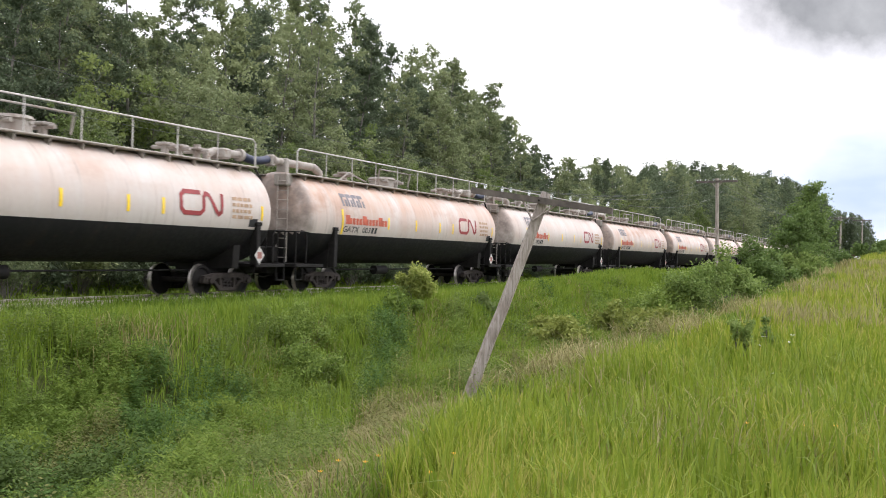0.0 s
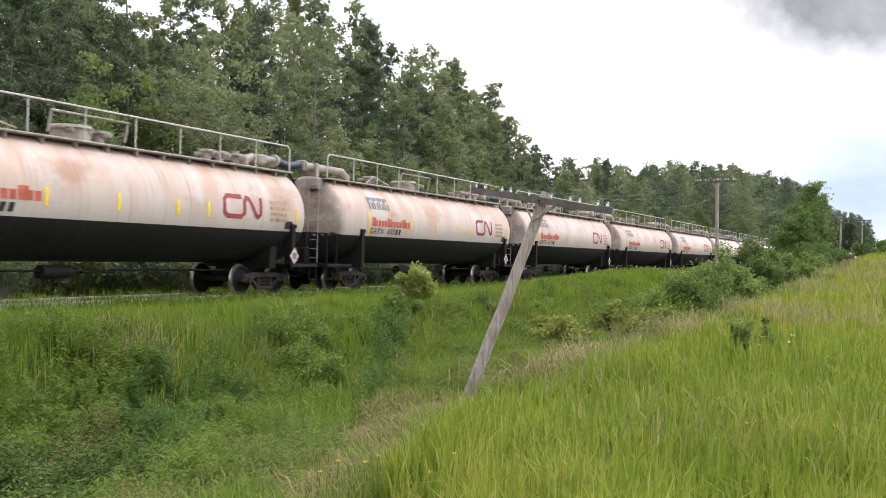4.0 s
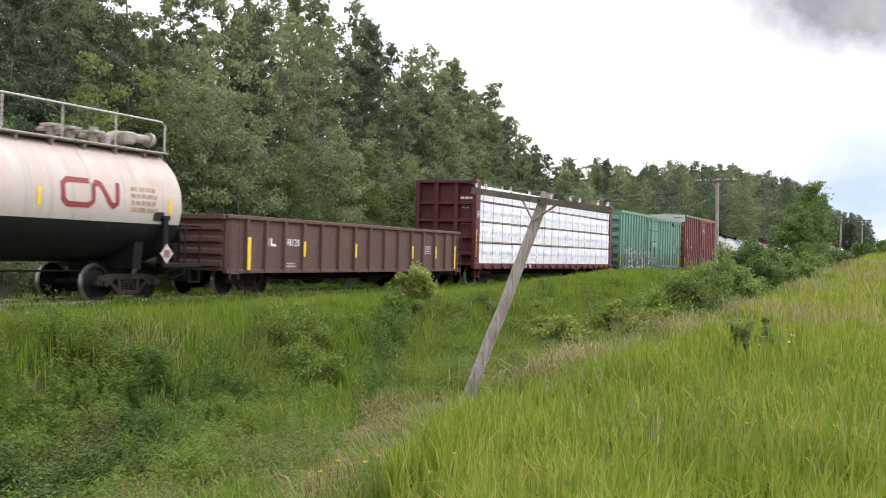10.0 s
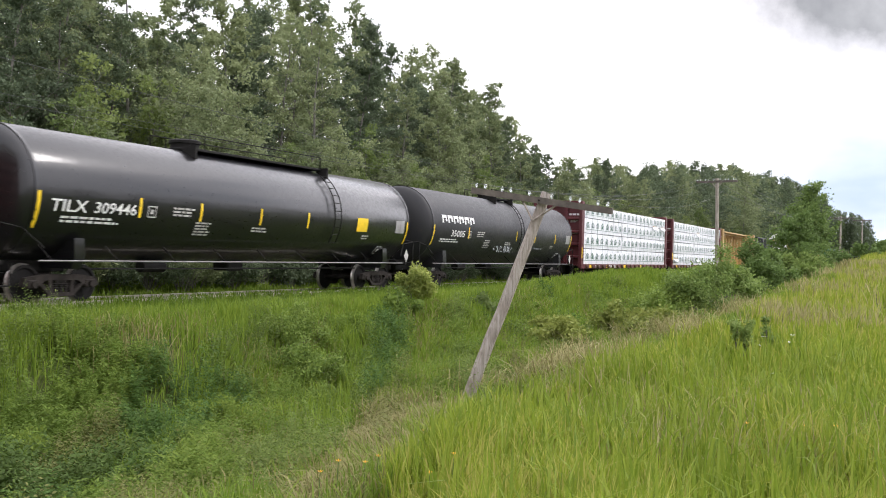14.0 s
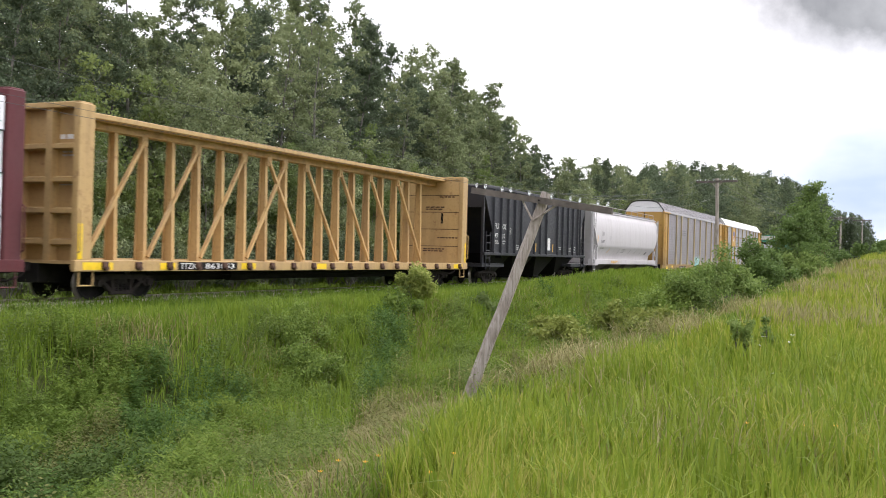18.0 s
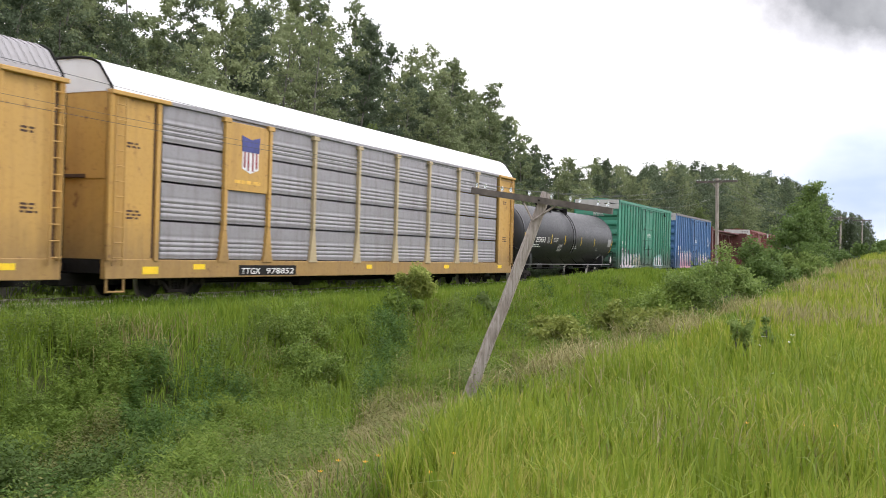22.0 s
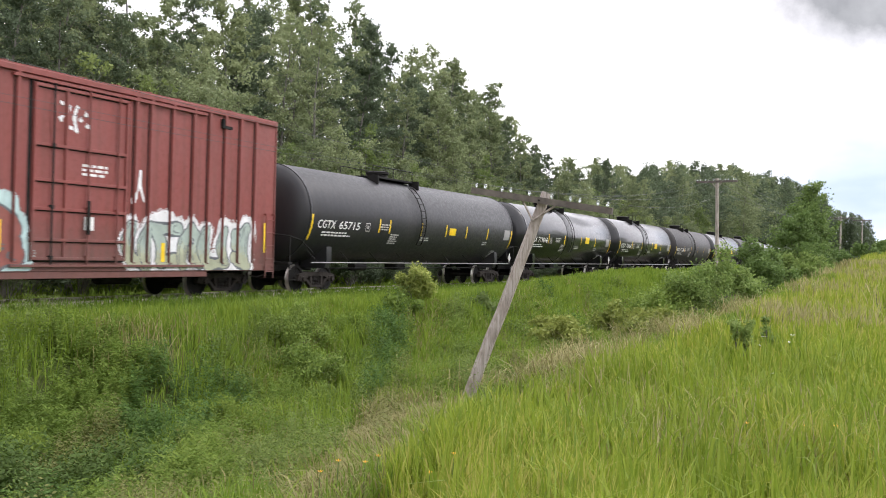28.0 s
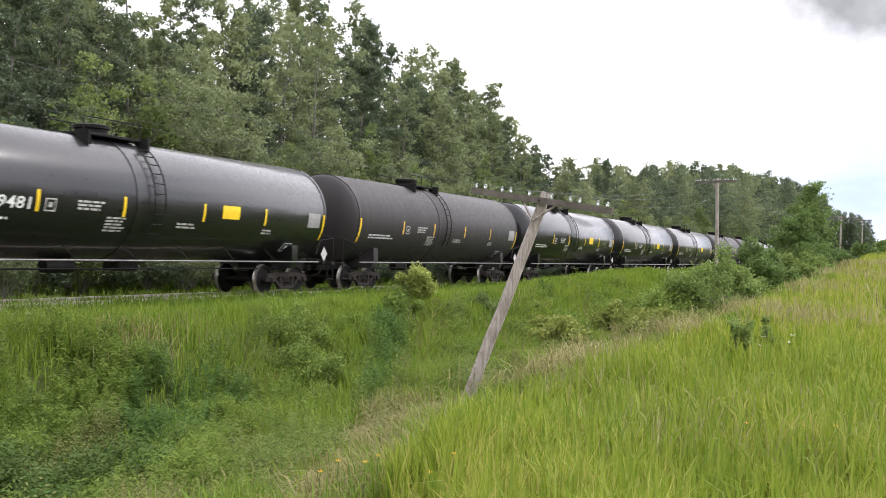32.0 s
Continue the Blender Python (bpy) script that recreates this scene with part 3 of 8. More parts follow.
def build_weeds():
    """Leafy weeds that fill the ditch in colonies: upright stems set round with long narrow leaves."""
    g = np.random.default_rng(9)
    x, y = scatter(g, 40000, 4.9, 13.4, 4, 50, 0.22)
    far = np.clip((y - 14) / 30, 0, 1)
    keep = in_view(x, y) & (x < crest(y) - 0.9 + g.normal(0, 0.5, len(x))) & (g.uniform(0, 1, len(x)) > far * 0.85) & (patchy(x, y, 1.6, 4.4) + g.normal(0, 0.1, len(x)) > 0.36) & (np.hypot(x - 11.75, y - 17.1) > 0.8)
    keep &= (x > 6.0) | (patchy(x, y, 0.9, 2.2) > 0.58)
    ex, ey = scatter(g, 7000, 6.8, 12.2, 6.0, 12.5, 0.2)
    more = in_view(ex, ey) & (ex < crest(ey) - 2.4)
    x, y = np.concatenate([x[keep], ex[more]]), np.concatenate([y[keep], ey[more]])
    dry_side = np.clip((x - np.interp(y, [9, 14], [11.2, 9.3])) / 2.5, 0, 1)
    # the last score sets the shade-darkened leaves round x 9.5, y 9
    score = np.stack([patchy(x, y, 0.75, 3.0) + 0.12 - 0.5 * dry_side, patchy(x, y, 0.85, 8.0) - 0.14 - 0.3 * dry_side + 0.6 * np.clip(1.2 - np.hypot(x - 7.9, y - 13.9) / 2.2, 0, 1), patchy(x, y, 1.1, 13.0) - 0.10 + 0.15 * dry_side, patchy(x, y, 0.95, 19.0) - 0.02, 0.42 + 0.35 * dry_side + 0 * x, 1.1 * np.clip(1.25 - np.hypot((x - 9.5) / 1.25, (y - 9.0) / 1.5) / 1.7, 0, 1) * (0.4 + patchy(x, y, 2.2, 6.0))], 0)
    kind = np.argmax(score + g.normal(0, 0.05, score.shape), 0)
    mound = 0.42 + 0.55 * patchy(x, y, 1.25, 5.0) + 0.55 * patchy(x, y, 3.4, 2.0)
    for i, (mat, k, long, wide, high, label) in enumerate((
            (WEED, 30, 0.115, 0.020, 0.62, "tall leafy green weeds in the ditch"),
            (WEED_DARK, 26, 0.105, 0.024, 0.72, "dark green leafy weeds in the ditch"),
            (WEED_BROWN, 28, 0.075, 0.018, 0.64, "brownish seeding weeds in the ditch"),
            (WEED_PALE, 28, 0.08, 0.018, 0.74, "pale feathery weeds in the ditch"),
            (None, 0, 0, 0, 0, ""),
            (WEED_SHADED, 26, 0.12, 0.026, 0.80, "tall green weeds in the ditch, coloured darker for shade"))):
        if mat is None:
            continue
        m = kind == i
        px, py, h = x[m], y[m], high * mound[m] * g.uniform(0.6, 1.15, m.sum())
        n = len(px)
        f = np.tile(np.linspace(0.12, 1.0, k), n) + g.normal(0, 0.03, n * k)
        turn = np.tile(np.arange(k) * 2.4, n) + np.repeat(g.uniform(0, 6.28, n), k)
        lx, ly = np.repeat(g.normal(0, 0.14, n), k), np.repeat(g.normal(0, 0.14, n), k)
        hh = np.repeat(h, k)
        c = np.stack([np.repeat(px, k) + lx * f * hh, np.repeat(py, k) + ly * f * hh, np.repeat(land(px, py), k) + hh * f], 1)
        rise = g.uniform(-0.35, 0.75, n * k) + 0.5 * (f - 0.5)
        d = np.stack([np.cos(turn), np.sin(turn), rise], 1)
        d /= np.linalg.norm(d, axis=1)[:, None]
        w = np.stack([-np.sin(turn), np.cos(turn), g.normal(0, 0.35, n * k)], 1)
        l = (long * g.uniform(0.6, 1.3, n * k) * (1.15 - 0.6 * f) * np.repeat(1 + 0.02 * np.maximum(0, py - 14), k))[:, None]
        s = l * wide / long
        sag = np.array([[0, 0, 1.0]]) * l
        v = np.stack([c, c + d * l * 0.5 + w * s + sag * 0.06, c + d * l - sag * 0.12, c + d * l * 0.5 - w * s + sag * 0.06], 1).reshape(-1, 3)
        q = np.arange(n * k)[:, None] * 4 + np.arange(4)[None]
        tagged(new("weeds", raw_mesh("weeds", v, q, EMPTY, mat)), label, "weeds", kind="stuff")


build_weeds()


def make_tree(name, seed, height, spread, leaves, leaf, mat, label, category="tree", bare=0.1, trunk=0.14, clump=0.45, thin=0.55, airy=0.5):
    """A tapered, slightly bent trunk with limbs; leaves sit in small clumps along the twigs, thinner towards the top, with gaps between them."""
    g = np.random.default_rng(seed)
    top = new(name)
    wood = Solid()
    pts = [Vector((0, 0, -0.3))]
    lean = Vector((g.normal(0, 0.05), g.normal(0, 0.05), 0))
    steps = 7
    for i in range(1, steps + 1):
        f = i / steps
        pts.append(Vector((lean.x * f * height + g.normal(0, 0.1), lean.y * f * height + g.normal(0, 0.1), f * height * 0.98)))
    wood.path(pts, [trunk * (1 - i / steps * 0.9) for i in range(steps + 1)], 7)
    heads = []
    limbs = max(10, int(height * 4.0))
    for i in range(limbs):
        f = bare + (1 - bare) * (i + g.uniform(0, 1)) / limbs
        a = i * 2.4 + g.uniform(-0.5, 0.5)
        k = min(steps - 1, int(f * steps))
        root = pts[k].lerp(pts[k + 1], f * steps - k)
        span = spread * (0.16 + 1.05 * math.sin(math.pi * min(1, (f - bare) / (1 - bare) * 0.66 + 0.32))) * g.uniform(0.45, 1.2)
        way = Vector((math.cos(a), math.sin(a), g.uniform(0.25, 0.9)))
        tip = root + way * span
        n0 = len(wood.v)
        wood.tube(root, tip, trunk * 0.24 * (1.1 - f), 5, 0.01, caps=False)
        near = min(range(k * 7, (k + 2) * 7), key=lambda a: (Vector(wood.v[a]) - root).length)
        wood.f.append((n0, n0 + 1, near))
        wood.k.append(0)
        cross = Vector((-way.y, way.x, 0))
        full = 1.0 if f < 0.72 else airy + (1 - airy) * (1 - f) / 0.28
        for t in (0.3, 0.5, 0.7, 0.85, 1.0):
            if g.uniform() < thin + 0.4 * t:
                p = root.lerp(tip, t) + cross * span * g.uniform(-0.42, 0.42) * t
                heads.append((p.x, p.y, p.z + g.normal(0.05, 0.16), clump * g.uniform(0.35, 1.1) * (1.1 - 0.5 * f), full))
    for i in range(6):
        heads.append((pts[-1].x + g.normal(0, 0.13), pts[-1].y + g.normal(0, 0.13), pts[-1].z - i * 0.28 + 0.1, clump * (0.2 + 0.06 * i), airy))
    heads = np.array(heads)
    weight = heads[:, 3] ** 2 * heads[:, 4]
    j = g.choice(len(heads), leaves, p=weight / weight.sum())
    c = heads[j, :3] + g.normal(0, 0.5, (leaves, 3)) * heads[j, 3][:, None] * np.array([1.1, 1.1, 0.75])
    v, q = leaf_quads(g, c, np.full(leaves, leaf), 0.1, 1.35)
    part("trunk", wood, BARK, top)
    part("crown", raw_mesh("crown", v, q, EMPTY, mat), mat, top)
    return tagged(top, label, category)


def make_bush(name, seed, x, y, radius, height, leaves, leaf, mat, label, sink=0.1):
    g = np.random.default_rng(seed)
    top = new(name)
    top.matrix_basis = pose(x, y, land_at(x, y) - sink, 0, 0, g.uniform(0, 360))
    wood = Solid()
    heads = []
    for i in range(max(6, int(9 * radius + 4))):
        a, r = g.uniform(0, 6.28), radius * g.uniform(0.15, 1.0)
        tip = Vector((math.cos(a) * r, math.sin(a) * r, height * g.uniform(0.5, 1.0) * (1.05 - 0.45 * (r / radius) ** 2)))
        mid = Vector((tip.x * 0.45, tip.y * 0.45, tip.z * 0.55))
        wood.tube((tip.x * 0.1, tip.y * 0.1, 0), mid, 0.022, 5, 0.015, caps=False).tube(mid, tip, 0.015, 5, 0.005, caps=False)
        for t in (0.45, 0.7, 0.9, 1.0):
            p = mid.lerp(tip, t)
            heads.append((p.x, p.y, p.z, radius * g.uniform(0.14, 0.30) + 0.05))
    heads = np.array(heads)
    j = g.integers(0, len(heads), leaves)
    d = g.normal(size=(leaves, 3))
    d /= np.linalg.norm(d, axis=1)[:, None]
    c = heads[j, :3] + d * (heads[j, 3] * g.uniform(0.2, 1.15, leaves) ** 0.7)[:, None]
    c[:, 2] = np.maximum(c[:, 2], 0.05)
    v, q = leaf_quads(g, c, np.full(leaves, leaf), 0.3, 1.9)
    part("stem", wood, BARK, top)
    part("foliage", raw_mesh("foliage", v, q, EMPTY, mat), mat, top)
    return tagged(top, label, "bush", "bushes along the ditch")


def bearing(x, y):
    dx, dy = x - EYE.x, y - EYE.y
    depth = -0.42456 * dx + 0.90539 * dy
    return (0.90539 * dx + 0.42456 * dy) / depth, depth


# how high the edge of the woods stands against the sky, by bearing
SKYLINE = ([-0.45, -0.312, -0.300, -0.272, -0.258, -0.20, -0.12, -0.085, -0.068, -0.058, -0.039, -0.014, -0.002, 0.0147, 0.03, 0.042, 0.059, 0.078, 0.0955, 0.12, 0.145, 0.18, 0.235, 0.286, 0.343, 0.371],
           [0.330, 0.320, 0.235, 0.225, 0.275, 0.272, 0.274, 0.258, 0.230, 0.205, 0.213, 0.218, 0.197, 0.172, 0.165, 0.178, 0.149, 0.121, 0.102, 0.096, 0.104, 0.092, 0.099, 0.096, 0.087, 0.070])


def build_woods():
    g = np.random.default_rng(21)
    tall = [make_tree("poplar", 30 + i, h, s, n, 0.115, m, "tall green poplar at the edge of the woods", bare=b, trunk=0.14, clump=0.48, thin=t, airy=0.62)
            for i, (h, s, n, m, b, t) in enumerate(((15.5, 2.3, 17500, LEAF, 0.10, 0.36), (14.0, 2.5, 17500, LEAF, 0.08, 0.34), (16.0, 2.1, 21000, LEAF_DARK, 0.08, 0.45), (13.0, 2.4, 16500, LEAF, 0.06, 0.34), (15.0, 2.2, 11500, LEAF, 0.14, 0.25)))]
    far = [make_tree("poplar", 70 + i, h, s, n, 0.22, m, "green tree in the distant woods", bare=0.08, trunk=0.12, clump=0.8, thin=0.42, airy=0.75)
           for i, (h, s, n, m) in enumerate(((15.0, 2.5, 5000, LEAF), (14.0, 2.8, 5000, LEAF_DARK), (15.0, 2.2, 4600, LEAF_DARK)))]
    low = [make_tree("sapling", 50 + i, h, s, n, 0.08, m, "young bright green tree before the woods", bare=0.06, trunk=0.05, clump=0.48, thin=0.5, airy=0.7)
           for i, (h, s, n, m) in enumerate(((6.0, 1.4, 8000, LEAF_YOUNG), (5.0, 1.5, 8000, LEAF), (7.0, 1.6, 9000, LEAF), (4.0, 1.3, 6500, LEAF_YOUNG)))]
    scrub = [make_bush("undergrowth_bush", 60 + i, 0, 0, r, h, 4200, 0.075, m, "dark leafy undergrowth bush at the foot of the woods")
             for i, (r, h, m) in enumerate(((1.7, 2.3, LEAF_DARK), (1.5, 1.9, LEAF_DARK), (1.6, 2.8, LEAF)))]
    heights = {tall[0]: 15.5, tall[1]: 14, tall[2]: 16, tall[3]: 13, tall[4]: 15, far[0]: 15, far[1]: 14, far[2]: 15}

    def put(kind, x, y, scale, turn):
        m = pose(x, y, land_at(x, y), 0, 0, turn) @ Matrix.Diagonal((min(scale, 1.25), min(scale, 1.25), scale, 1))
        ob = copy_thing(kind, m)
        ob.matrix_basis = m
        tagged(ob, group="trees of the woods")

    for row, x0, step in ((0, -11.5, 3.0), (1, -15.0, 3.1), (2, -19.5, 3.4), (3, -25, 4.2)):
        y = 12.0 + row * 1.3
        if row in (0, 2):
            for i in range(13):
                put(tall[int(g.integers(0, 5))], x0 + g.normal(0, 0.9), -42 + i * 4.1 + g.uniform(-1, 1), g.uniform(0.8, 1.05), g.uniform(0, 360))
        while y < 430:
            x = x0 + g.normal(0, 0.9)
            s, depth = bearing(x, y)
            if abs(s) < 0.47 and g.uniform() > 0.04:
                pick = (tall[2] if g.uniform() < (0.8 if s < -0.27 else 0.3) else tall[4] if -0.2 < s < -0.02 and g.uniform() < 0.5 else tall[int(g.integers(0, 5))]) if depth < 120 else far[int(g.integers(0, 3))]
                top = EYE.z + float(np.interp(s, *SKYLINE)) * depth
                want = (top - land_at(x, y)) * (g.uniform(0.74, 1.0) if row < 2 else g.uniform(0.84, 1.03))
                put(pick, x, y, want / heights[pick] / 0.99, g.uniform(0, 360))
            y += step * (0.75 if s < -0.22 else 1.0) * g.uniform(0.7, 1.3) * (1 + max(0, y - 90) / 90)
    for row, x0 in ((0, -7.6), (1, -9.4)):
        y = 12.0
        while y < 200:
            x = x0 + g.normal(0, 0.5) - max(0, y - 100) * 0.01
            if abs(bearing(x, y)[0]) < 0.47:
                put(low[int(g.integers(1, 4)) if g.uniform() < 0.7 else 0], x, y, g.uniform(0.6, 1.2 + 0.25 * row), g.uniform(0, 360))
            y += g.uniform(1.4, 3.0) * (1 + max(0, y - 80) / 80)
    # taller young trees that stand out before the woods
    for x, y, kind, size in ((-9.2, 29.4, 0, 1.4), (-9.0, 32.2, 0, 1.35), (-8.6, 35.5, 0, 1.0), (-9.6, 52.5, 2, 1.15), (-9.3, 55.5, 1, 1.45), (-9.8, 61.0, 2, 1.05), (-9.2, 149.0, 0, 1.5), (-9.6, 156.0, 0, 1.35), (-9.0, 141.0, 3, 1.7)):
        put(low[kind], x, y, size, g.uniform(0, 360))
    # undergrowth that closes the foot of the woods
    y = 9.0
    while y < 170:
        x = -5.6 + g.normal(0, 0.5)
        if abs(bearing(x, y)[0]) < 0.47:
            put(scrub[int(g.integers(0, 3))], x, y, g.uniform(0.6, 1.1), g.uniform(0, 360))
        y += g.uniform(1.2, 2.2) * (1 + max(0, y - 60) / 60)
    # the woods that face the line across the meadow
    for i in range(44):
        put(far[i % 3], 58 + g.uniform(0, 9), -90 + i * 6.2 + g.uniform(-1.5, 1.5), g.uniform(0.8, 1.1), g.uniform(0, 360))
    # dark trees where the line runs out of sight
    for i in range(30):
        s = 0.372 + 0.0023 * i + g.uniform(-0.001, 0.001)
        depth = g.uniform(380, 430)
        x, y = EYE.x - 0.42456 * depth + 0.90539 * s * depth, 0.90539 * depth + 0.42456 * s * depth
        e = float(np.interp(s, [0.372, 0.385, 0.405, 0.421, 0.428, 0.44], [0.050, 0.053, 0.051, 0.050, 0.030, 0.022]))
        put(far[2], x, y, max(0.25, (EYE.z + e * depth * g.uniform(0.9, 1.02) - land_at(x, y)) / 15), g.uniform(0, 360))
    for ob in tall + low + far + scrub:
        for o in (*ob.children_recursive, ob):
            bpy.data.objects.remove(o)


build_woods()
# ---- paints of the train ----
GRIT = plain("grimy_truck_steel", (0.019, 0.016, 0.0145), 0.85, 0.0, 0.45, 7, 0.3)
FRAME_DUST = plain("dusty_cast_steel", (0.030, 0.025, 0.022), 0.9, 0.0, 0.45, 7, 0.3)
WHEEL_FACE = plain("oily_wheel_steel", (0.010, 0.009, 0.0085), 0.75, 0.0, 0.4, 6, 0.2)
RUSTY = plain("rust_brown_iron", (0.075, 0.040, 0.026), 0.85, 0.0, 0.5, 6, 0.3)
# dark grime for joints and fittings; also paints shade on boxcar posts and doors
GRIME_SHADE = plain("grime_and_shade", (0.022, 0.021, 0.020), 0.85, 0.0, 0.5, 4, 0.2)
SOOT = plain("black_underframe", (0.014, 0.013, 0.012), 0.7, 0.1, 0.4, 5)
TREAD = plain("polished_wheel_steel", (0.42, 0.39, 0.36), 0.35, 0.8, 0.25, 5)
WHITE = plain("white_lettering", (0.72, 0.72, 0.70), 0.6, 0, 0.15, 5, 0.02)
RED_FADED = plain("faded_red_stencil", (0.30, 0.13, 0.11), 0.7, 0, 0.3, 9, 0.02)
DULL_WHITE = plain("faded_white_stencil", (0.45, 0.44, 0.42), 0.7, 0, 0.3, 9, 0.02)
YELLOW = plain("yellow_reflective_strip", (0.85, 0.58, 0.02), 0.45, 0, 0.12, 6, 0.02)
BLACKP = plain("black_lettering", (0.02, 0.02, 0.022), 0.6, 0, 0.2, 6, 0.02)
REDP = plain("red_lettering", (0.26, 0.032, 0.034), 0.6, 0, 0.25, 4, 0.02)
ORANGEP = plain("orange_lettering", (0.42, 0.088, 0.045), 0.6, 0, 0.35, 4, 0.02)
AMBER = plain("faded_amber_strip", (0.72, 0.43, 0.07), 0.6, 0, 0.3, 5, 0.02)
GREY_PIPE = paint("weathered_white_pipe", (0.33, 0.305, 0.27), 0.6, (0.12, 0.065, 0.04), 0.9, 0.7, 0.85)
RAIL_PALE = paint("pale_galvanised_pipe", (0.52, 0.50, 0.47), 0.5, (0.25, 0.19, 0.15), 0.6, 0.5, 0.3)
FADED_TAN = plain("faded_tan_print", (0.40, 0.27, 0.17), 0.6, 0, 0.3, 4, 0.02)
RAIL_DULL = plain("dull_grey_steel_rod", (0.21, 0.20, 0.20), 0.5, 0.2, 0.3, 5)
HOSE = plain("navy_rubber_hose", (0.02, 0.028, 0.06), 0.5, 0, 0.3, 6)
GALV = paint("dull_galvanised_steel", (0.40, 0.39, 0.39), 0.5, (0.2, 0.17, 0.15), 0.5, 0.4, 0.1, metal=0.35)
BLACK_GLOSS = paint("glossy_black_paint", (0.007, 0.007, 0.008), 0.32, (0.014, 0.013, 0.013), 0.3, 0.25, 0, 0.35, dents=0.03)
BLACK_SATIN = paint("dusty_black_paint", (0.020, 0.020, 0.022), 0.42, (0.045, 0.041, 0.038), 0.5, 0.4, 0.05, 0.4, dents=0.04)
BROWN_GREY = paint("dusty_brown_black_paint", (0.031, 0.028, 0.028), 0.5, (0.06, 0.053, 0.048), 0.6, 0.5, 0.1, 0.35, dents=0.04)
BLACK_HOP = paint("dusty_blue_black_paint", (0.017, 0.018, 0.024), 0.45, (0.036, 0.033, 0.032), 0.4, 0.5, 0, 0.4)

coat = BLACK_GLOSS.node_tree.nodes["Principled BSDF"]
coat.inputs["Coat Weight"].default_value, coat.inputs["Coat Roughness"].default_value = 0.55, 0.12


def stained_white():
    """White tank paint, some cars cleaner than others, with tan runs and rust patches below the walkway."""
    k = Mat("stained_white_paint", 0.42, 0, 0.45)
    along = k.t.nodes.new("ShaderNodeSeparateXYZ")
    k.link(k.co, along.inputs[0])
    k.shuffle()
    runs = k.noise(1.0, 6, 0.62, (0.6, 1.3, 0.22))
    spots = k.noise(0.5, 5, 0.6, (1.0, 0.8, 1.6))
    c = k.mix(k.ramp(k.noise(6, 6, 0.6), (0.4, 0.0), (0.8, 0.35)), (0.54, 0.50, 0.465), (0.40, 0.36, 0.325))
    height = k.t.nodes.new("ShaderNodeSeparateXYZ")
    k.link(k.co, height.inputs[0])
    high = k.ramp(k.mix(1.0, height.outputs["Z"], (4.5, 4.5, 4.5), "DIVIDE"), (0.48, 0.30), (0.68, 1.0))
    age = k.ramp(k.random_object(), (0.05, 0.45), (0.4, 1.0))
    tan = k.mix(1.0, k.mix(1.0, k.ramp(runs, (0.33, 0.05), (0.58, 0.9)), high, "MULTIPLY"), age, "MULTIPLY")
    c = k.mix(tan, c, (0.46, 0.30, 0.215))
    rust = k.mix(1.0, k.mix(1.0, k.ramp(spots, (0.52, 0.0), (0.68, 0.75)), high, "MULTIPLY"), age, "MULTIPLY")
    c = k.mix(rust, c, (0.33, 0.175, 0.10))
    c = k.mix(k.ramp(k.noise(1.0, 4, 0.6, (1.0, 7.0, 0.35)), (0.56, 0.0), (0.75, 0.5)), c, (0.20, 0.15, 0.12))
    soot = k.mix(1.0, k.ramp(k.mix(1.0, along.outputs["Y"], (0.5, 0.5, 0.5), "ADD"), (0.25, 0.85), (0.72, 0.0)), k.ramp(k.noise(2.2, 6, 0.65), (0.32, 0.25), (0.6, 1.0)), "MULTIPLY")
    c = k.mix(soot, c, (0.16, 0.128, 0.105))
    k.color(c)
    k.bump(k.noise(4, 4), 0.08, 0.01)
    return k.m


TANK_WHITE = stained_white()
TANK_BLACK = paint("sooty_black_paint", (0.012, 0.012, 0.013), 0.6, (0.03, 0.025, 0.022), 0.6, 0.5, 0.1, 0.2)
BOX_BROWN = paint("mineral_brown_paint", (0.19, 0.050, 0.046), 0.5, (0.075, 0.036, 0.032), 0.6, 0.45, 0.3, splash=0.5)
BOX_GREEN = paint("jade_green_paint", (0.045, 0.25, 0.155), 0.5, (0.05, 0.10, 0.07), 0.6, 0.5, 0.45, splash=0.72)
BOX_PALE = paint("pale_green_paint", (0.155, 0.32, 0.235), 0.55, (0.11, 0.16, 0.12), 0.6, 0.5, 0.35, splash=0.6)
BOX_BLUE = paint("blue_boxcar_paint", (0.066, 0.175, 0.37), 0.5, (0.06, 0.085, 0.16), 0.6, 0.5, 0.2, splash=0.5)
BOX_RED = paint("oxide_red_paint", (0.225, 0.056, 0.047), 0.55, (0.09, 0.04, 0.03), 0.6, 0.5, 0.3, splash=0.5)
GOND = paint("rusty_brown_paint", (0.125, 0.062, 0.050), 0.65, (0.055, 0.034, 0.03), 0.9, 0.7, 0.85, splash=0.3)
TRUSS_RED = paint("red_brown_truss_paint", (0.15, 0.046, 0.040), 0.6, (0.07, 0.035, 0.03), 0.6, 0.5, 0.3)
MAROON = paint("maroon_flatcar_paint", (0.105, 0.020, 0.024), 0.5, (0.05, 0.02, 0.02), 0.5, 0.4, 0.1)
TAN = paint("mustard_yellow_paint", (0.50, 0.335, 0.14), 0.55, (0.20, 0.125, 0.065), 0.8, 0.6, 0.5)
RACK_YELLOW = paint("rack_yellow_paint", (0.52, 0.31, 0.078), 0.55, (0.25, 0.135, 0.05), 0.7, 0.5, 0.7, splash=0.4)
HOP_WHITE = paint("grey_white_hopper_paint", (0.56, 0.535, 0.54), 0.5, (0.38, 0.35, 0.34), 0.5, 0.45)
PANEL_OLD = paint("browned_side_screen", (0.27, 0.25, 0.262), 0.5, (0.14, 0.11, 0.095), 0.7, 0.6, 0.3, metal=0.2)
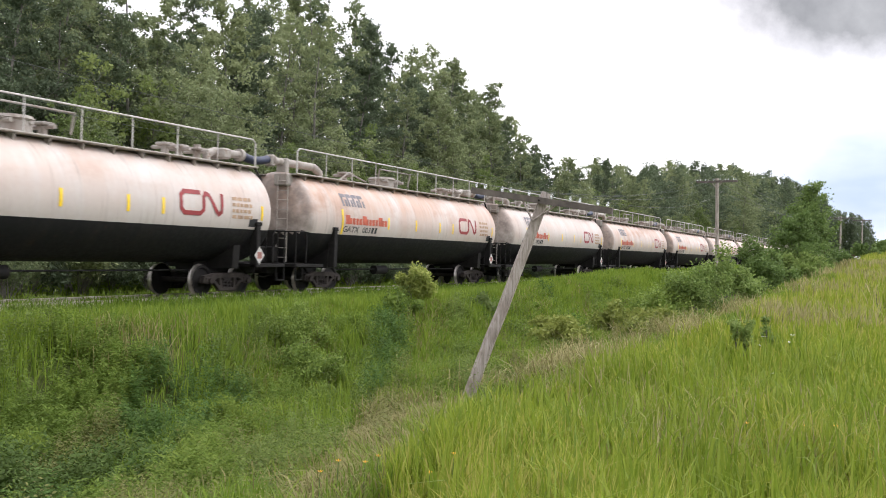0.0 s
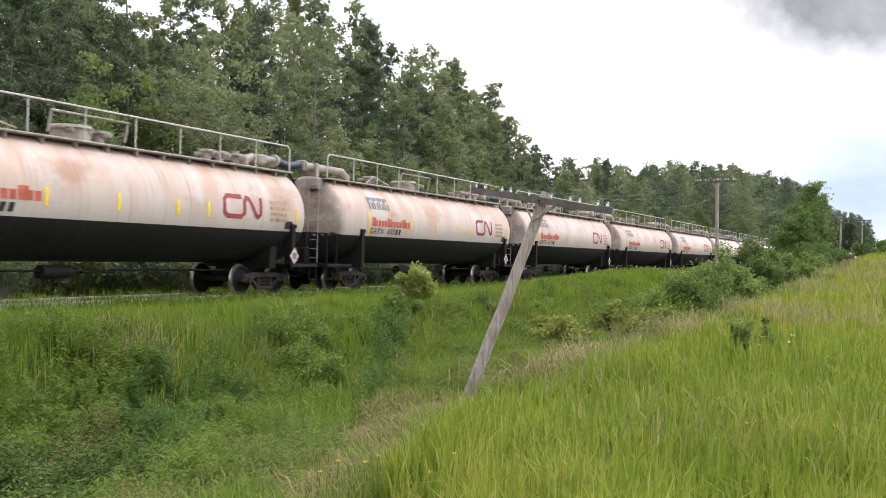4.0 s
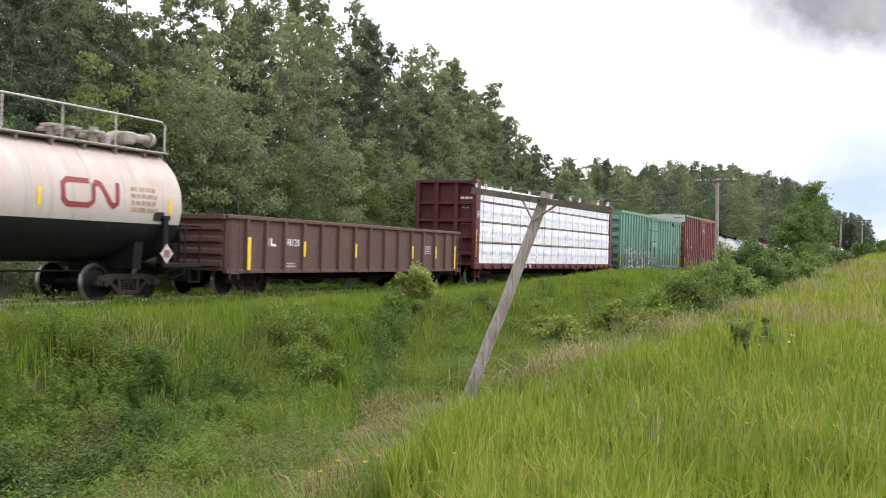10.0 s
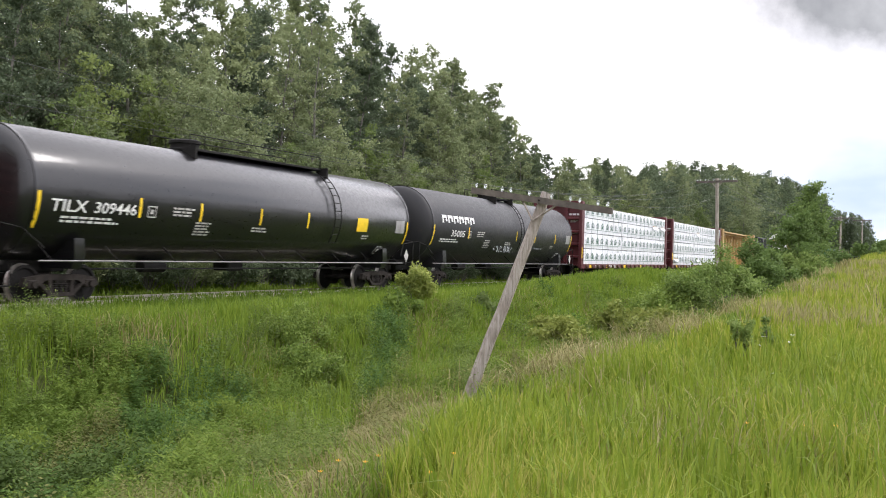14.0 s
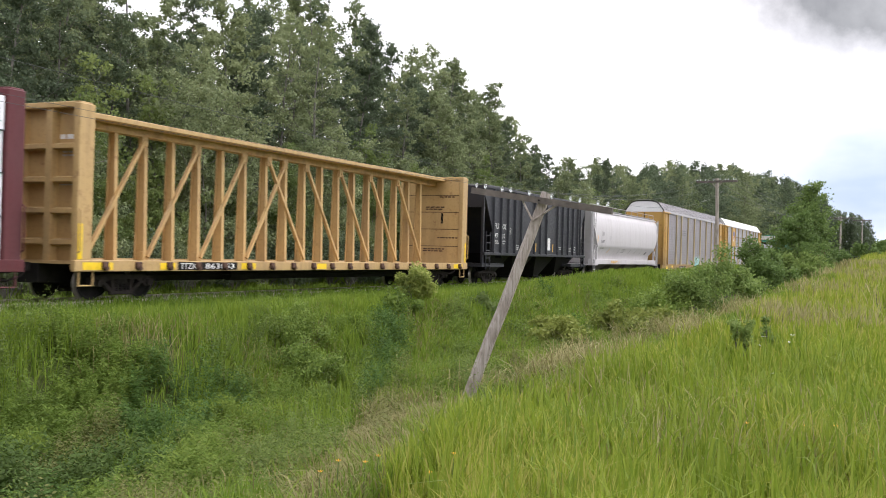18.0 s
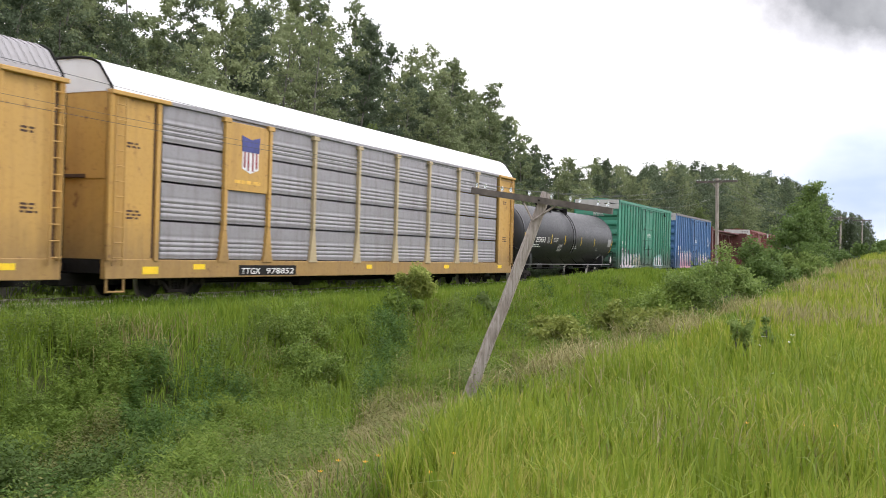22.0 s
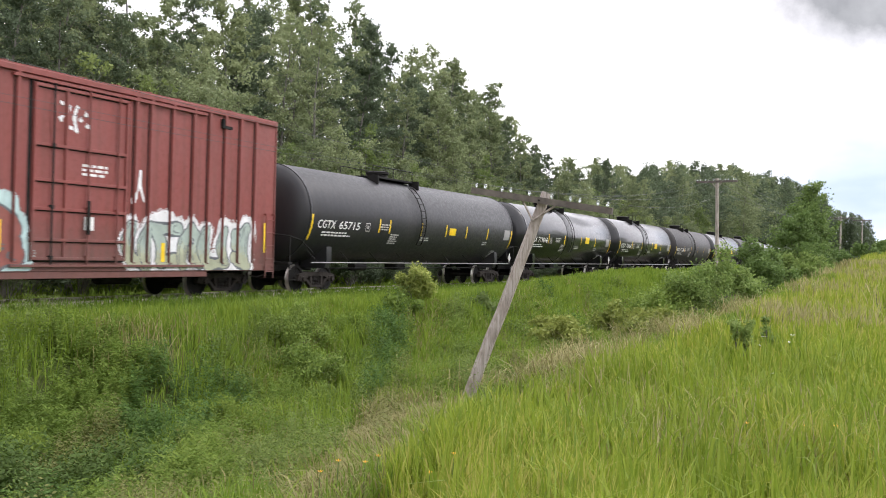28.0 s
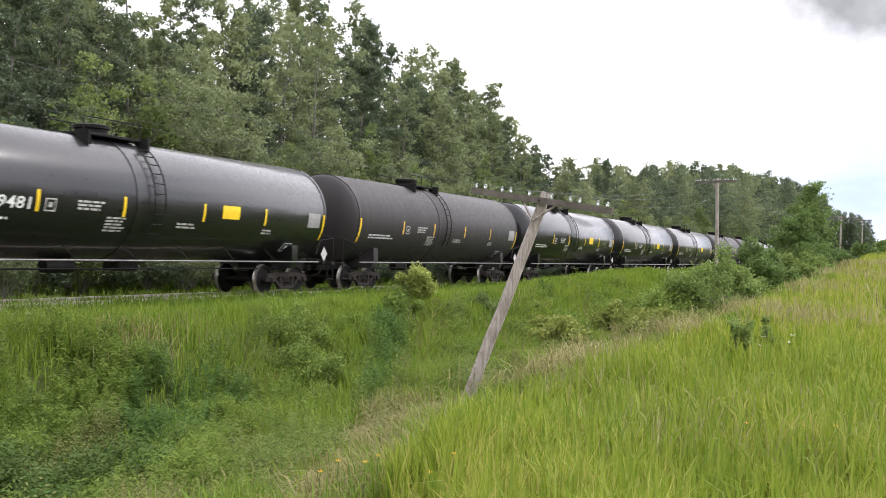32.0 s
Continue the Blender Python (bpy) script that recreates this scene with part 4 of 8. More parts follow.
PANEL = paint("galvanised_side_screen", (0.31, 0.30, 0.31), 0.45, (0.16, 0.14, 0.125), 0.6, 0.5, 0.12, metal=0.3)
POST_PALE = paint("faded_yellow_post_paint", (0.47, 0.375, 0.215), 0.55, (0.28, 0.22, 0.15), 0.5, 0.5, 0.1)
ROOF_WHITE = paint("white_roof_paint", (0.80, 0.80, 0.80), 0.5, (0.5, 0.48, 0.45), 0.3, 0.2)
ROOF_GREY = paint("grey_roof_sheet", (0.29, 0.28, 0.285), 0.55, (0.2, 0.18, 0.16), 0.5, 0.4, 0.1)
EAVES_DULL = paint("dull_brown_grey_eaves", (0.17, 0.155, 0.15), 0.6, (0.09, 0.075, 0.065), 0.6, 0.5, 0.3)
BAND = paint("chalky_white_band", (0.62, 0.61, 0.58), 0.6, (0.3, 0.27, 0.24), 0.6, 0.5)
WRAP = Mat("white_lumber_wrap", 0.35, 0, 0.5)
WRAP.color(WRAP.mix(WRAP.ramp(WRAP.noise(2.2, 6, 0.6), (0.35, 0.0), (0.7, 1.0)), (0.76, 0.76, 0.80), (0.90, 0.90, 0.93)))
WRAP.bump(WRAP.noise(1.3, 3, 0.5, (1, 1.0, 2.2)), 0.7, 0.09)
WRAP = WRAP.m
PRINT_BLUE = plain("pale_blue_print", (0.58, 0.66, 0.80), 0.5, 0, 0.12, 5, 0.02)
PRINT_GREEN = plain("dark_green_print", (0.035, 0.13, 0.09), 0.5, 0, 0.25, 5, 0.02)
PRINT_GREY = plain("grey_green_print", (0.30, 0.38, 0.36), 0.5, 0, 0.2, 5, 0.02)
STRAP = plain("black_load_strap", (0.03, 0.03, 0.035), 0.6)
BATTEN = plain("maroon_batten", (0.16, 0.05, 0.06), 0.7, 0, 0.35, 5)
LUMBER = plain("bare_lumber", (0.45, 0.30, 0.16), 0.75, 0, 0.3, 9)
COAL = plain("crushed_coal", (0.035, 0.034, 0.034), 0.75, 0, 0.5, 9, 0.9)
SHIELD_BLUE = plain("navy_shield_print", (0.05, 0.06, 0.22), 0.5)
TEAL = plain("teal_spray_paint", (0.14, 0.42, 0.40), 0.6)

for dull in (GRIT, SOOT, GRIME_SHADE, WHEEL_FACE, FRAME_DUST):
    dull.node_tree.nodes["Principled BSDF"].inputs["Specular IOR Level"].default_value = 0.18

# ---- marks on flat or round sides ----
def flat(x):
    return lambda y, z: x


def round_side(r, zc):
    return lambda y, z: math.sqrt(max(0.04, r * r - (z - zc) ** 2)) + 0.006


TEXTS = {}


def text_shape(word):
    """Vertices and faces of a word in the built-in font, scaled into a unit box."""
    if word not in TEXTS:
        c = bpy.data.curves.new("word", "FONT")
        c.body, c.offset, c.resolution_u = word, 0.012, 2
        ob = new("word", c)
        me = bpy.data.meshes.new_from_object(ob)
        v = [(p.co.x, p.co.y) for p in me.vertices]
        f = [tuple(p.vertices) for p in me.polygons]
        bpy.data.objects.remove(ob)
        bpy.data.curves.remove(c)
        bpy.data.meshes.remove(me)
        x0, x1 = min(p[0] for p in v), max(p[0] for p in v)
        y0, y1 = min(p[1] for p in v), max(p[1] for p in v)
        TEXTS[word] = ([((x - x0) / (x1 - x0), (y - y0) / (y1 - y0)) for x, y in v], f)
    return TEXTS[word]


def letter(car, word, y0, y1, z0, z1, mat, side, slant=0.0):
    v, f = text_shape(word)
    s = Solid()
    s.add([(side(0, z0 + b * (z1 - z0)) + 0.004, y0 + a * (y1 - y0) + slant * b, z0 + b * (z1 - z0)) for a, b in v], f)
    return part("lettering", s, mat, car, smooth=0)


def rect(s, side, y0, y1, z0, z1, lift=0.004, slot=0, slant=0.0):
    n = max(1, int((z1 - z0) / 0.12))
    v, f = [], []
    for i in range(n + 1):
        z = z0 + (z1 - z0) * i / n
        v += [(side(y0, z) + lift, y0 + slant * i / n, z), (side(y1, z) + lift, y1 + slant * i / n, z)]
    f = [(2 * i, 2 * i + 1, 2 * i + 3, 2 * i + 2) for i in range(n)]
    s.add(v, f, slot)


def block(car, name, mat, side, *rects, lift=0.004, label=""):
    for i in range(0, len(rects), 1 if name == "emblem" else len(rects)):
        s = Solid()
        for r in rects[i:i + 1] if name == "emblem" else rects:
            rect(s, side, *r[:4], lift=lift, slant=r[6] if len(r) > 6 else 0.0)
        mark = part(name, s, mat, car, label, smooth=0)
    return mark


def ribbon(s, side, pts, half, lift=0.006):
    """A band of even width that follows a bent line over the side."""
    pts = [tuple(Vector(p).lerp(Vector(q), k / 6)) for p, q in zip(pts, pts[1:]) for k in range(6)] + [pts[-1]]
    v = []
    for i, (y, z) in enumerate(pts):
        a = Vector(pts[i]) - Vector(pts[i - 1]) if i else Vector(pts[1]) - Vector(pts[0])
        b = Vector(pts[i + 1]) - Vector(pts[i]) if i + 1 < len(pts) else a
        d = (a.normalized() + b.normalized()).normalized()
        wide = half / max(0.6, d.dot(a.normalized()))
        for e in (-wide, wide):
            q = (y - d.y * e, z + d.x * e)
            v.append((side(*q) + lift, *q))
    s.add(v, [(2 * i, 2 * i + 1, 2 * i + 3, 2 * i + 2) for i in range(len(pts) - 1)])


def small_print(car, side, y0, z1, w, rows, mat=DULL_WHITE, h=0.05, seed=0):
    """Lines of unreadable stencilling."""
    g = random.Random(seed + int(y0 * 10))
    s = Solid()
    for i in range(rows):
        z = z1 - i * h * 1.75
        a = y0
        end = y0 + w * g.uniform(0.75, 1.0)
        while a < end:
            b = min(end, a + g.uniform(0.10, 0.3))
            rect(s, side, a, b, z - h, z)
            a = b + 0.05
    return part("stencil", s, mat, car, smooth=0)


def end_print(car, y, x0, z1, w, rows, mat=DULL_WHITE, h=0.06, seed=0):
    """Lines of unreadable stencilling on the end that faces backwards along the line."""
    g = random.Random(seed)
    s = Solid()
    for i in range(rows):
        z, a = z1 - i * h * 1.8, x0
        while a < x0 + w * g.uniform(0.75, 1.0):
            b = a + g.uniform(0.08, 0.22)
            s.add([(a, y, z - h), (b, y, z - h), (b, y, z), (a, y, z)], [(0, 1, 2, 3)])
            a = b + 0.04
    return part("stencil", s, mat, car, smooth=0)


def frame_mark(car, side, y0, y1, z0, z1, mat=DULL_WHITE, t=0.03):
    block(car, "stencil", mat, side, (y0, y1, z0, z0 + t), (y0, y1, z1 - t, z1), (y0, y0 + t, z0 + t, z1 - t), (y1 - t, y1, z0 + t, z1 - t), ((y0 * 2 + y1) / 3, (y0 + 2 * y1) / 3, z0 + (z1 - z0) * 0.3, z0 + (z1 - z0) * 0.7))


def yellow(car, side, *rects):
    for r in rects:
        block(car, "reflector", YELLOW, side, r, lift=0.007)


STROKES = (((-0.3, 0.12), (-0.3, 0.9), (0.3, 0.72), (-0.1, 0.5), (0.34, 0.28), (-0.3, 0.12)), ((-0.38, 0.12), (0.0, 0.92), (0.36, 0.12), (0.0, 0.45)), ((-0.3, 0.12), (-0.28, 0.9), (0.28, 0.7), (-0.15, 0.48), (0.36, 0.12)),
           ((0.32, 0.86), (-0.3, 0.82), (-0.3, 0.14), (0.34, 0.14)), ((0.3, 0.86), (-0.26, 0.76), (0.26, 0.4), (-0.32, 0.14)), ((-0.34, 0.86), (-0.2, 0.14), (0.3, 0.2), (0.3, 0.88)))


def graffiti(car, profile, y0, y1, z0, z1, colours, seed, letters=5, haze=None, stroke=0.10, cell=0.026, line=0.045):
    """Sprayed bubble shapes laid over the side and its posts, each overlapping the one before; colours: fill, shade, outline, haze."""
    g = np.random.default_rng(seed)
    m = 0.4 if haze else 0.0
    ny, nz = int((y1 - y0 + 2 * m) / cell), int((z1 - z0 + m) / cell)
    gy, gz = np.meshgrid(y0 - m + (np.arange(ny) + 0.5) * cell, z0 + (np.arange(nz) + 0.5) * cell, indexing="ij")
    mark = np.full(gy.shape, -1)
    nearest = np.full(gy.shape, 9.0)
    w, h = (y1 - y0) / letters, z1 - z0
    layers = []
    for i in range(letters):
        cy = y0 + w * (i + 0.5)
        shape = STROKES[int(g.integers(0, len(STROKES)))]
        k = len(shape)
        py = cy + (np.array([p[0] for p in shape]) * (1 if g.uniform() < 0.5 else -1) * 1.12 + g.normal(0, 0.07, k)) * w
        pz = z0 + h * (np.array([p[1] for p in shape]) * g.uniform(0.82, 1.0) + g.normal(0, 0.03, k))
        dist = np.full(gy.shape, 9.0)
        for a in range(k - 1):
            ax, az, bx, bz = py[a], pz[a], py[a + 1], pz[a + 1]
            t = np.clip(((gy - ax) * (bx - ax) + (gz - az) * (bz - az)) / ((bx - ax) ** 2 + (bz - az) ** 2 + 1e-6), 0, 1)
            bow = 0.16 * w * np.sin(np.pi * t) * (1 if a % 2 else -1)
            swell = 0.82 + 0.36 * np.sin(np.pi * (0.15 + 0.8 * t))
            dist = np.minimum(dist, np.hypot(gy - (ax + (bx - ax) * t) - bow, gz - (az + (bz - az) * t)) / swell)
        nearest = np.minimum(nearest, dist)
        layers.append(dist)
    edge = 0.06 * np.sin(gy * 2.3 + seed) + 0.05 * np.sin(gy * 5 + gz * 2)
    if haze:
        mark[nearest < stroke + haze * 0.6 + edge + g.normal(0, 0.03, gy.shape)] = 3
    for dist in layers:
        mark[dist < stroke + line] = 2
        low = (gz - z0) / h + 0.07 * np.sin(gy * 3 + seed) + g.normal(0, 0.07, gy.shape) < 0.40
        inner = dist < stroke
        mark[inner] = np.where(low[inner], 1, 0)
        glint = (np.abs(dist - stroke * 0.62) < 0.012) & (np.sin(gy * 4 + gz * 3 + seed) > 0.3)
        mark[glint & inner] = 2
    s = Solid()
    for i in range(ny):
        a, b = y0 - m + i * cell, y0 - m + (i + 1) * cell
        j = 0
        while j < nz:
            e = j + 1
            x = profile((a + b) / 2, z0 + (j + 0.5) * cell)
            while e < nz and mark[i, e] == mark[i, j] and profile((a + b) / 2, z0 + (e + 0.5) * cell) == x:
                e += 1
            if mark[i, j] >= 0:
                p, q, x = z0 + j * cell, z0 + e * cell, x + 0.009
                s.add([(x, a, p), (x, b, p), (x, b, q), (x, a, q)], [(0, 1, 2, 3)], int(mark[i, j]))
            j = e
    if s.v:
        part("graffiti", s, colours, car, "spray-painted graffiti shapes", smooth=0)


SPRAY = {n: plain("spray_" + n, c, 0.5, 0, 0.2, 3, 0.02) for n, c in (("white", (0.68, 0.68, 0.68)), ("pink", (0.62, 0.30, 0.38)), ("black", (0.02, 0.02, 0.03)), ("grey", (0.30, 0.32, 0.34)), ("orange", (0.45, 0.17, 0.07)), ("lilac", (0.36, 0.30, 0.50)), ("aqua", (0.30, 0.55, 0.53)), ("olive", (0.30, 0.33, 0.20)), ("red", (0.40, 0.06, 0.05)), ("cream", (0.60, 0.56, 0.42)), ("navy", (0.04, 0.05, 0.09)), ("rust", (0.24, 0.075, 0.06)), ("pale", (0.52, 0.56, 0.60)), ("pale_aqua", (0.42, 0.56, 0.55)), ("slate", (0.10, 0.11, 0.12)), ("lime", (0.36, 0.38, 0.26)), ("mint", (0.34, 0.41, 0.36)), ("rose", (0.66, 0.56, 0.60)), ("charcoal", (0.045, 0.047, 0.055)), ("pale_green", (0.30, 0.40, 0.34)))}

# ---- running gear, shared by all cars ----
def gear_meshes():
    m = {}
    frame = Solid()
    for y0, y1 in ((-1.12, 1.12),):
        frame.prism([(-1.16, 0.40), (-1.10, 0.60), (-0.55, 0.68), (0.55, 0.68), (1.10, 0.60), (1.16, 0.40), (0.66, 0.44), (0.5, 0.54), (-0.5, 0.54), (-0.66, 0.44)], -0.07, 0.07, "x")
    for sgn in (-1, 1):
        frame.prism([(sgn * 0.72, 0.46), (sgn * 0.58, 0.46), (sgn * 0.26, 0.20), (sgn * 0.40, 0.20)][::sgn], -0.06, 0.06, "x")
        frame.prism([(sgn * 0.25, 0.24), (sgn * 0.36, 0.24), (sgn * 0.40, 0.54), (sgn * 0.29, 0.54)][::sgn], -0.06, 0.06, "x")
        frame.box(-0.10, 0.10, sgn * 0.89 - 0.16, sgn * 0.89 + 0.16, 0.36, 0.56, 0.02)
        frame.tube((0.10, sgn * 0.89, 0.455), (0.17, sgn * 0.89, 0.455), 0.085, 12)
    frame.box(-0.065, 0.065, -0.42, 0.42, 0.15, 0.25, 0.015)
    m["side_frame"] = frame.mesh("side_frame", FRAME_DUST)
    spring = Solid()
    spring.lathe([(0.25 + i * 0.0225, 0.068 if i % 2 else 0.05) for i in range(12)], (0, 0, 0), "z", 8)
    m["spring"] = spring.mesh("spring", GRIT)
    wheel = Solid()
    rows = [(-0.07, 0.06), (-0.07, 0.36), (-0.075, 0.455), (-0.05, 0.485), (-0.02, 0.46), (0.06, 0.45), (0.065, 0.38), (0.02, 0.34), (0.03, 0.14), (0.07, 0.12), (0.07, 0.05)]
    wheel.lathe(rows, (0, 0, 0), "x", 28)
    me = wheel.mesh("wheel", [WHEEL_FACE, TREAD])
    for p in me.polygons:
        r = math.hypot(p.center.y, p.center.z)
        p.material_index = 1 if r > 0.43 else 0
    m["wheel"] = me
    m["axle"] = Solid().tube((-0.98, 0, 0), (0.98, 0, 0), 0.075, 10).mesh("axle", GRIT)
    bol = Solid().box(-1.05, 1.05, -0.2, 0.2, 0.42, 0.68, 0.03).box(-0.3, 0.3, -0.25, 0.25, 0.6, 0.82, 0.03)
    bol.box(-0.75, 0.75, -0.55, -0.48, 0.38, 0.46).box(-0.75, 0.75, 0.48, 0.55, 0.38, 0.46)
    m["truck"] = bol.mesh("truck", GRIT)
    cp = Solid().box(-0.10, 0.10, -0.75, 0.5, 0.72, 0.95, 0.02).box(-0.16, 0.18, -0.98, -0.68, 0.68, 1.0, 0.05)
    cp.path([(0.3, -0.2, 0.85), (0.33, -0.45, 0.62), (0.2, -0.75, 0.5), (0.08, -0.95, 0.55)], 0.025)
    m["coupler"] = cp.mesh("coupler", GRIT)
    return m


GEAR = gear_meshes()


def under(name, mesh, parent, x=0, y=0, z=0, turn=0):
    ob = new(name, mesh)
    ob.parent = parent
    ob.matrix_basis = pose(x, y, z, 0, 0, turn)
    return ob


def trucks(car, *places):
    for y in places:
        t = under("truck", GEAR["truck"], car, 0, y, 0)
        for sx in (-1, 1):
            under("side_frame", GEAR["side_frame"], t, sx * 1.0, 0, 0, 0 if sx > 0 else 180)
            for sy in (-0.16, 0.0, 0.16):
                under("spring", GEAR["spring"], t, sx * 1.0, sy, 0)
        for sy in (-0.89, 0.89):
            under("axle", GEAR["axle"], t, 0, sy, 0.455)
            under("wheel", GEAR["wheel"], t, 0.75, sy, 0.455)
            under("wheel", GEAR["wheel"], t, -0.75, sy, 0.455, 180)


def couplers(car, length, reach):
    """Couplers that stand out beyond both body ends by reach."""
    under("coupler", GEAR["coupler"], car, 0, 0.9 - reach, 0)
    under("coupler", GEAR["coupler"], car, 0, length - 0.9 + reach, 0, 180)


def ladder(s, x, y0, y1, z0, z1, n, r=0.014):
    s.tube((x, y0, z0), (x, y0, z1), r * 1.3, 6).tube((x, y1, z0), (x, y1, z1), r * 1.3, 6)
    for i in range(n):
        z = z0 + (z1 - z0) * (i + 0.5) / n
        s.tube((x, y0, z), (x, y1, z), r, 6)


def ladder_x(s, y, x0, x1, z0, z1, n, r=0.014):
    s.tube((x0, y, z0), (x0, y, z1), r * 1.3, 6).tube((x1, y, z0), (x1, y, z1), r * 1.3, 6)
    for i in range(n):
        z = z0 + (z1 - z0) * (i + 0.5) / n
        s.tube((x0, y, z), (x1, y, z), r, 6)


def underframe(car, length, z, mat=SOOT, drop=0.18):
    s = Solid().box(-0.32, 0.32, -0.25, length + 0.25, z - 0.3, z + 0.02, 0.01)
    n = int(length / 2.4)
    for i in range(1, n):
        y = length * i / n
        s.box(-1.35, 1.35, y - 0.06, y + 0.06, z - 0.16, z + 0.01)
    part("underframe", s, mat, car)
    b = Solid().tube((0.55, length * 0.36, z - 0.28), (0.55, length * 0.36 + 0.75, z - 0.28), 0.17, 12)
    b.tube((0.6, length * 0.60, z - 0.26), (0.6, length * 0.60 + 1.1, z - 0.26), 0.19, 12)
    b.path([(0.7, 2.2, z - 0.2), (0.7, length * 0.36, z - 0.3)], 0.025).path([(0.7, length * 0.45, z - 0.28), (0.7, length - 2.2, z - 0.2)], 0.025)
    part("brake_gear", b, SOOT, car)


# ---- box cars ----
def boxcar(label, L, H, zs, mat, door, ribs, roof=GALV, band=True, end_ribs=6, W=1.55, rib_depth=0.075, chord_mat=None, door_print=2.0):
    car = new("boxcar")
    tagged(car, label, "boxcar", "cars of the freight train")
    for sx in (1, -1):
        s = Solid()
        a, b = sorted((sx * W, sx * (W - 0.07)))
        s.box(a, b, 0.0, L, zs + 0.14, H - 0.1, 0.008)
        if sx < 0:
            for y in ribs:
                s.box(-W - rib_depth, -W, y - 0.05, y + 0.05, zs + 0.2, H - 0.16)
        part("side_wall", s, mat, car)
    rib = Solid().prism([(W - 0.005, -0.065), (W + rib_depth, -0.05), (W + rib_depth, 0.05), (W - 0.005, 0.065)], zs + 0.22, H - 0.13, "z")
    # slot 1: flat dark strip painting the shade along one side of the post
    rib = rib.box(W - 0.004, W + 0.008, -0.10, -0.066, zs + 0.24, H - 0.15, 0, 1).mesh("side_post", [mat, GRIME_SHADE])
    for y in ribs:
        under("side_post", rib, car, 0, y, 0)
    chord = Solid().box(W - 0.03, W + 0.065, -0.02, L + 0.02, H - 0.14, H, 0.012)
    part("top_chord", chord, chord_mat or mat, car)
    sill = Solid().box(W - 0.05, W + 0.045, -0.02, L + 0.02, zs + 0.02, zs + 0.22, 0.012)
    sill.box(W - 0.06, W + 0.03, L * 0.22, L * 0.80, zs - 0.14, zs + 0.02, 0.01)
    part("side_sill", sill, mat, car)
    for y, d in ((0.0, -1), (L, 1)):
        s = Solid()
        s.box(-W, W, min(y, y + d * 0.04), max(y, y + d * 0.04), zs + 0.1, H - 0.02)
        n = end_ribs
        rib_list = []
        top = H - (0.62 if band else 0.25)
        for i in range(n):
            z0 = zs + 0.22 + (top - zs - 0.22) * i / n
            z1 = zs + 0.22 + (top - zs - 0.22) * (i + 1) / n
            zm, hh = (z0 + z1) / 2, (z1 - z0)
            o = y + d * 0.04
            rib_list.append(Solid().prism([(o, zm - hh * 0.30), (o + d * 0.09, zm - hh * 0.10), (o + d * 0.09, zm + hh * 0.12), (o, zm + hh * 0.36)][::-d], -W + 0.12, W - 0.12, "x"))
        wall = part("end_wall", s, mat, car)
        for x0, x1 in ((-W - 0.02, -W + 0.10), (W - 0.10, W + 0.02)):
            part("corner_post", Solid().box(x0, x1, min(y, y + d * 0.06), max(y, y + d * 0.06), zs, H), mat, wall)
        for q in rib_list:
            part("end_rib", q, mat, wall)
        if band:
            part("end_band", Solid().box(-W + 0.02, W - 0.02, min(y + d * 0.062, y + d * 0.09), max(y + d * 0.062, y + d * 0.09), H - 0.56, H + 0.05, 0.005), BAND, car, "white-painted band across the top of the end")
    r = Solid().prism([(-W - 0.05, H - 0.01), (W + 0.05, H - 0.01), (W + 0.05, H + 0.03), (0.0, H + 0.19), (-W - 0.05, H + 0.03)], -0.05, L + 0.05)
    for i in range(1, int(L / 1.1)):
        y = L * i / int(L / 1.1)
        r.prism([(-W - 0.05, H + 0.03), (W + 0.05, H + 0.03), (W + 0.05, H + 0.055), (0.0, H + 0.22), (-W - 0.05, H + 0.055)], y - 0.03, y + 0.03)
    part("roof", r, roof, car)
    d0, d1 = door
    x = W + 0.03
    # dark sheet showing round the door leaf, shade put in as colour
    part("door_gap", Solid().box(W - 0.004, W + 0.006, d0 - 0.02, d1 + 0.02, zs + 0.24, H - 0.24), GRIME_SHADE, car, "dark border painting the shade round the door")
    part("door_stop", Solid().box(W, W + 0.10, L * 0.83, L * 0.83 + 0.42, H - 0.50, H - 0.42).box(W, W + 0.10, L * 0.83, L * 0.83 + 0.08, H - 0.42, H - 0.24), GRIME_SHADE, car, "dark bracket of the door track")
    leaf = part("door", Solid().box(x - 0.03, x + 0.02, d0 + 0.08, d1 - 0.08, zs + 0.28, H - 0.28, 0.008), mat, car)
    # slot 1 under each bar is a dark strip, the bar's shade painted on
    for z in (zs + 0.32, zs + 0.75, zs + 1.45, zs + 2.1, zs + 2.9, H - 0.34):
        part("door_bar", Solid().box(x + 0.015, x + 0.070, d0 + 0.1, d1 - 0.1, z - 0.035, z + 0.035, 0.006).box(x + 0.018, x + 0.03, d0 + 0.1, d1 - 0.1, z - 0.06, z - 0.036, 0, 1), [mat, GRIME_SHADE], leaf)
    for f in (0.0, 0.32, 1.0):
        y = d0 + 0.12 + (d1 - d0 - 0.24) * f
        part("door_bar", Solid().box(x + 0.015, x + 0.066, y - 0.035, y + 0.035, zs + 0.3, H - 0.3, 0.006), mat, leaf)
    for f in (0.2, 0.55, 0.86):
        y = d0 + (d1 - d0) * f
        rod = Solid().tube((x + 0.085, y, zs + 0.18), (x + 0.085, y, H - 0.25), 0.022, 6)
        for z in (zs + 0.35, zs + 1.5, zs + 2.9):
            rod.box(x + 0.02, x + 0.11, y - 0.045, y + 0.045, z - 0.04, z + 0.04)
        part("lock_rod", rod, GRIME_SHADE if f == 0.2 else mat, leaf)
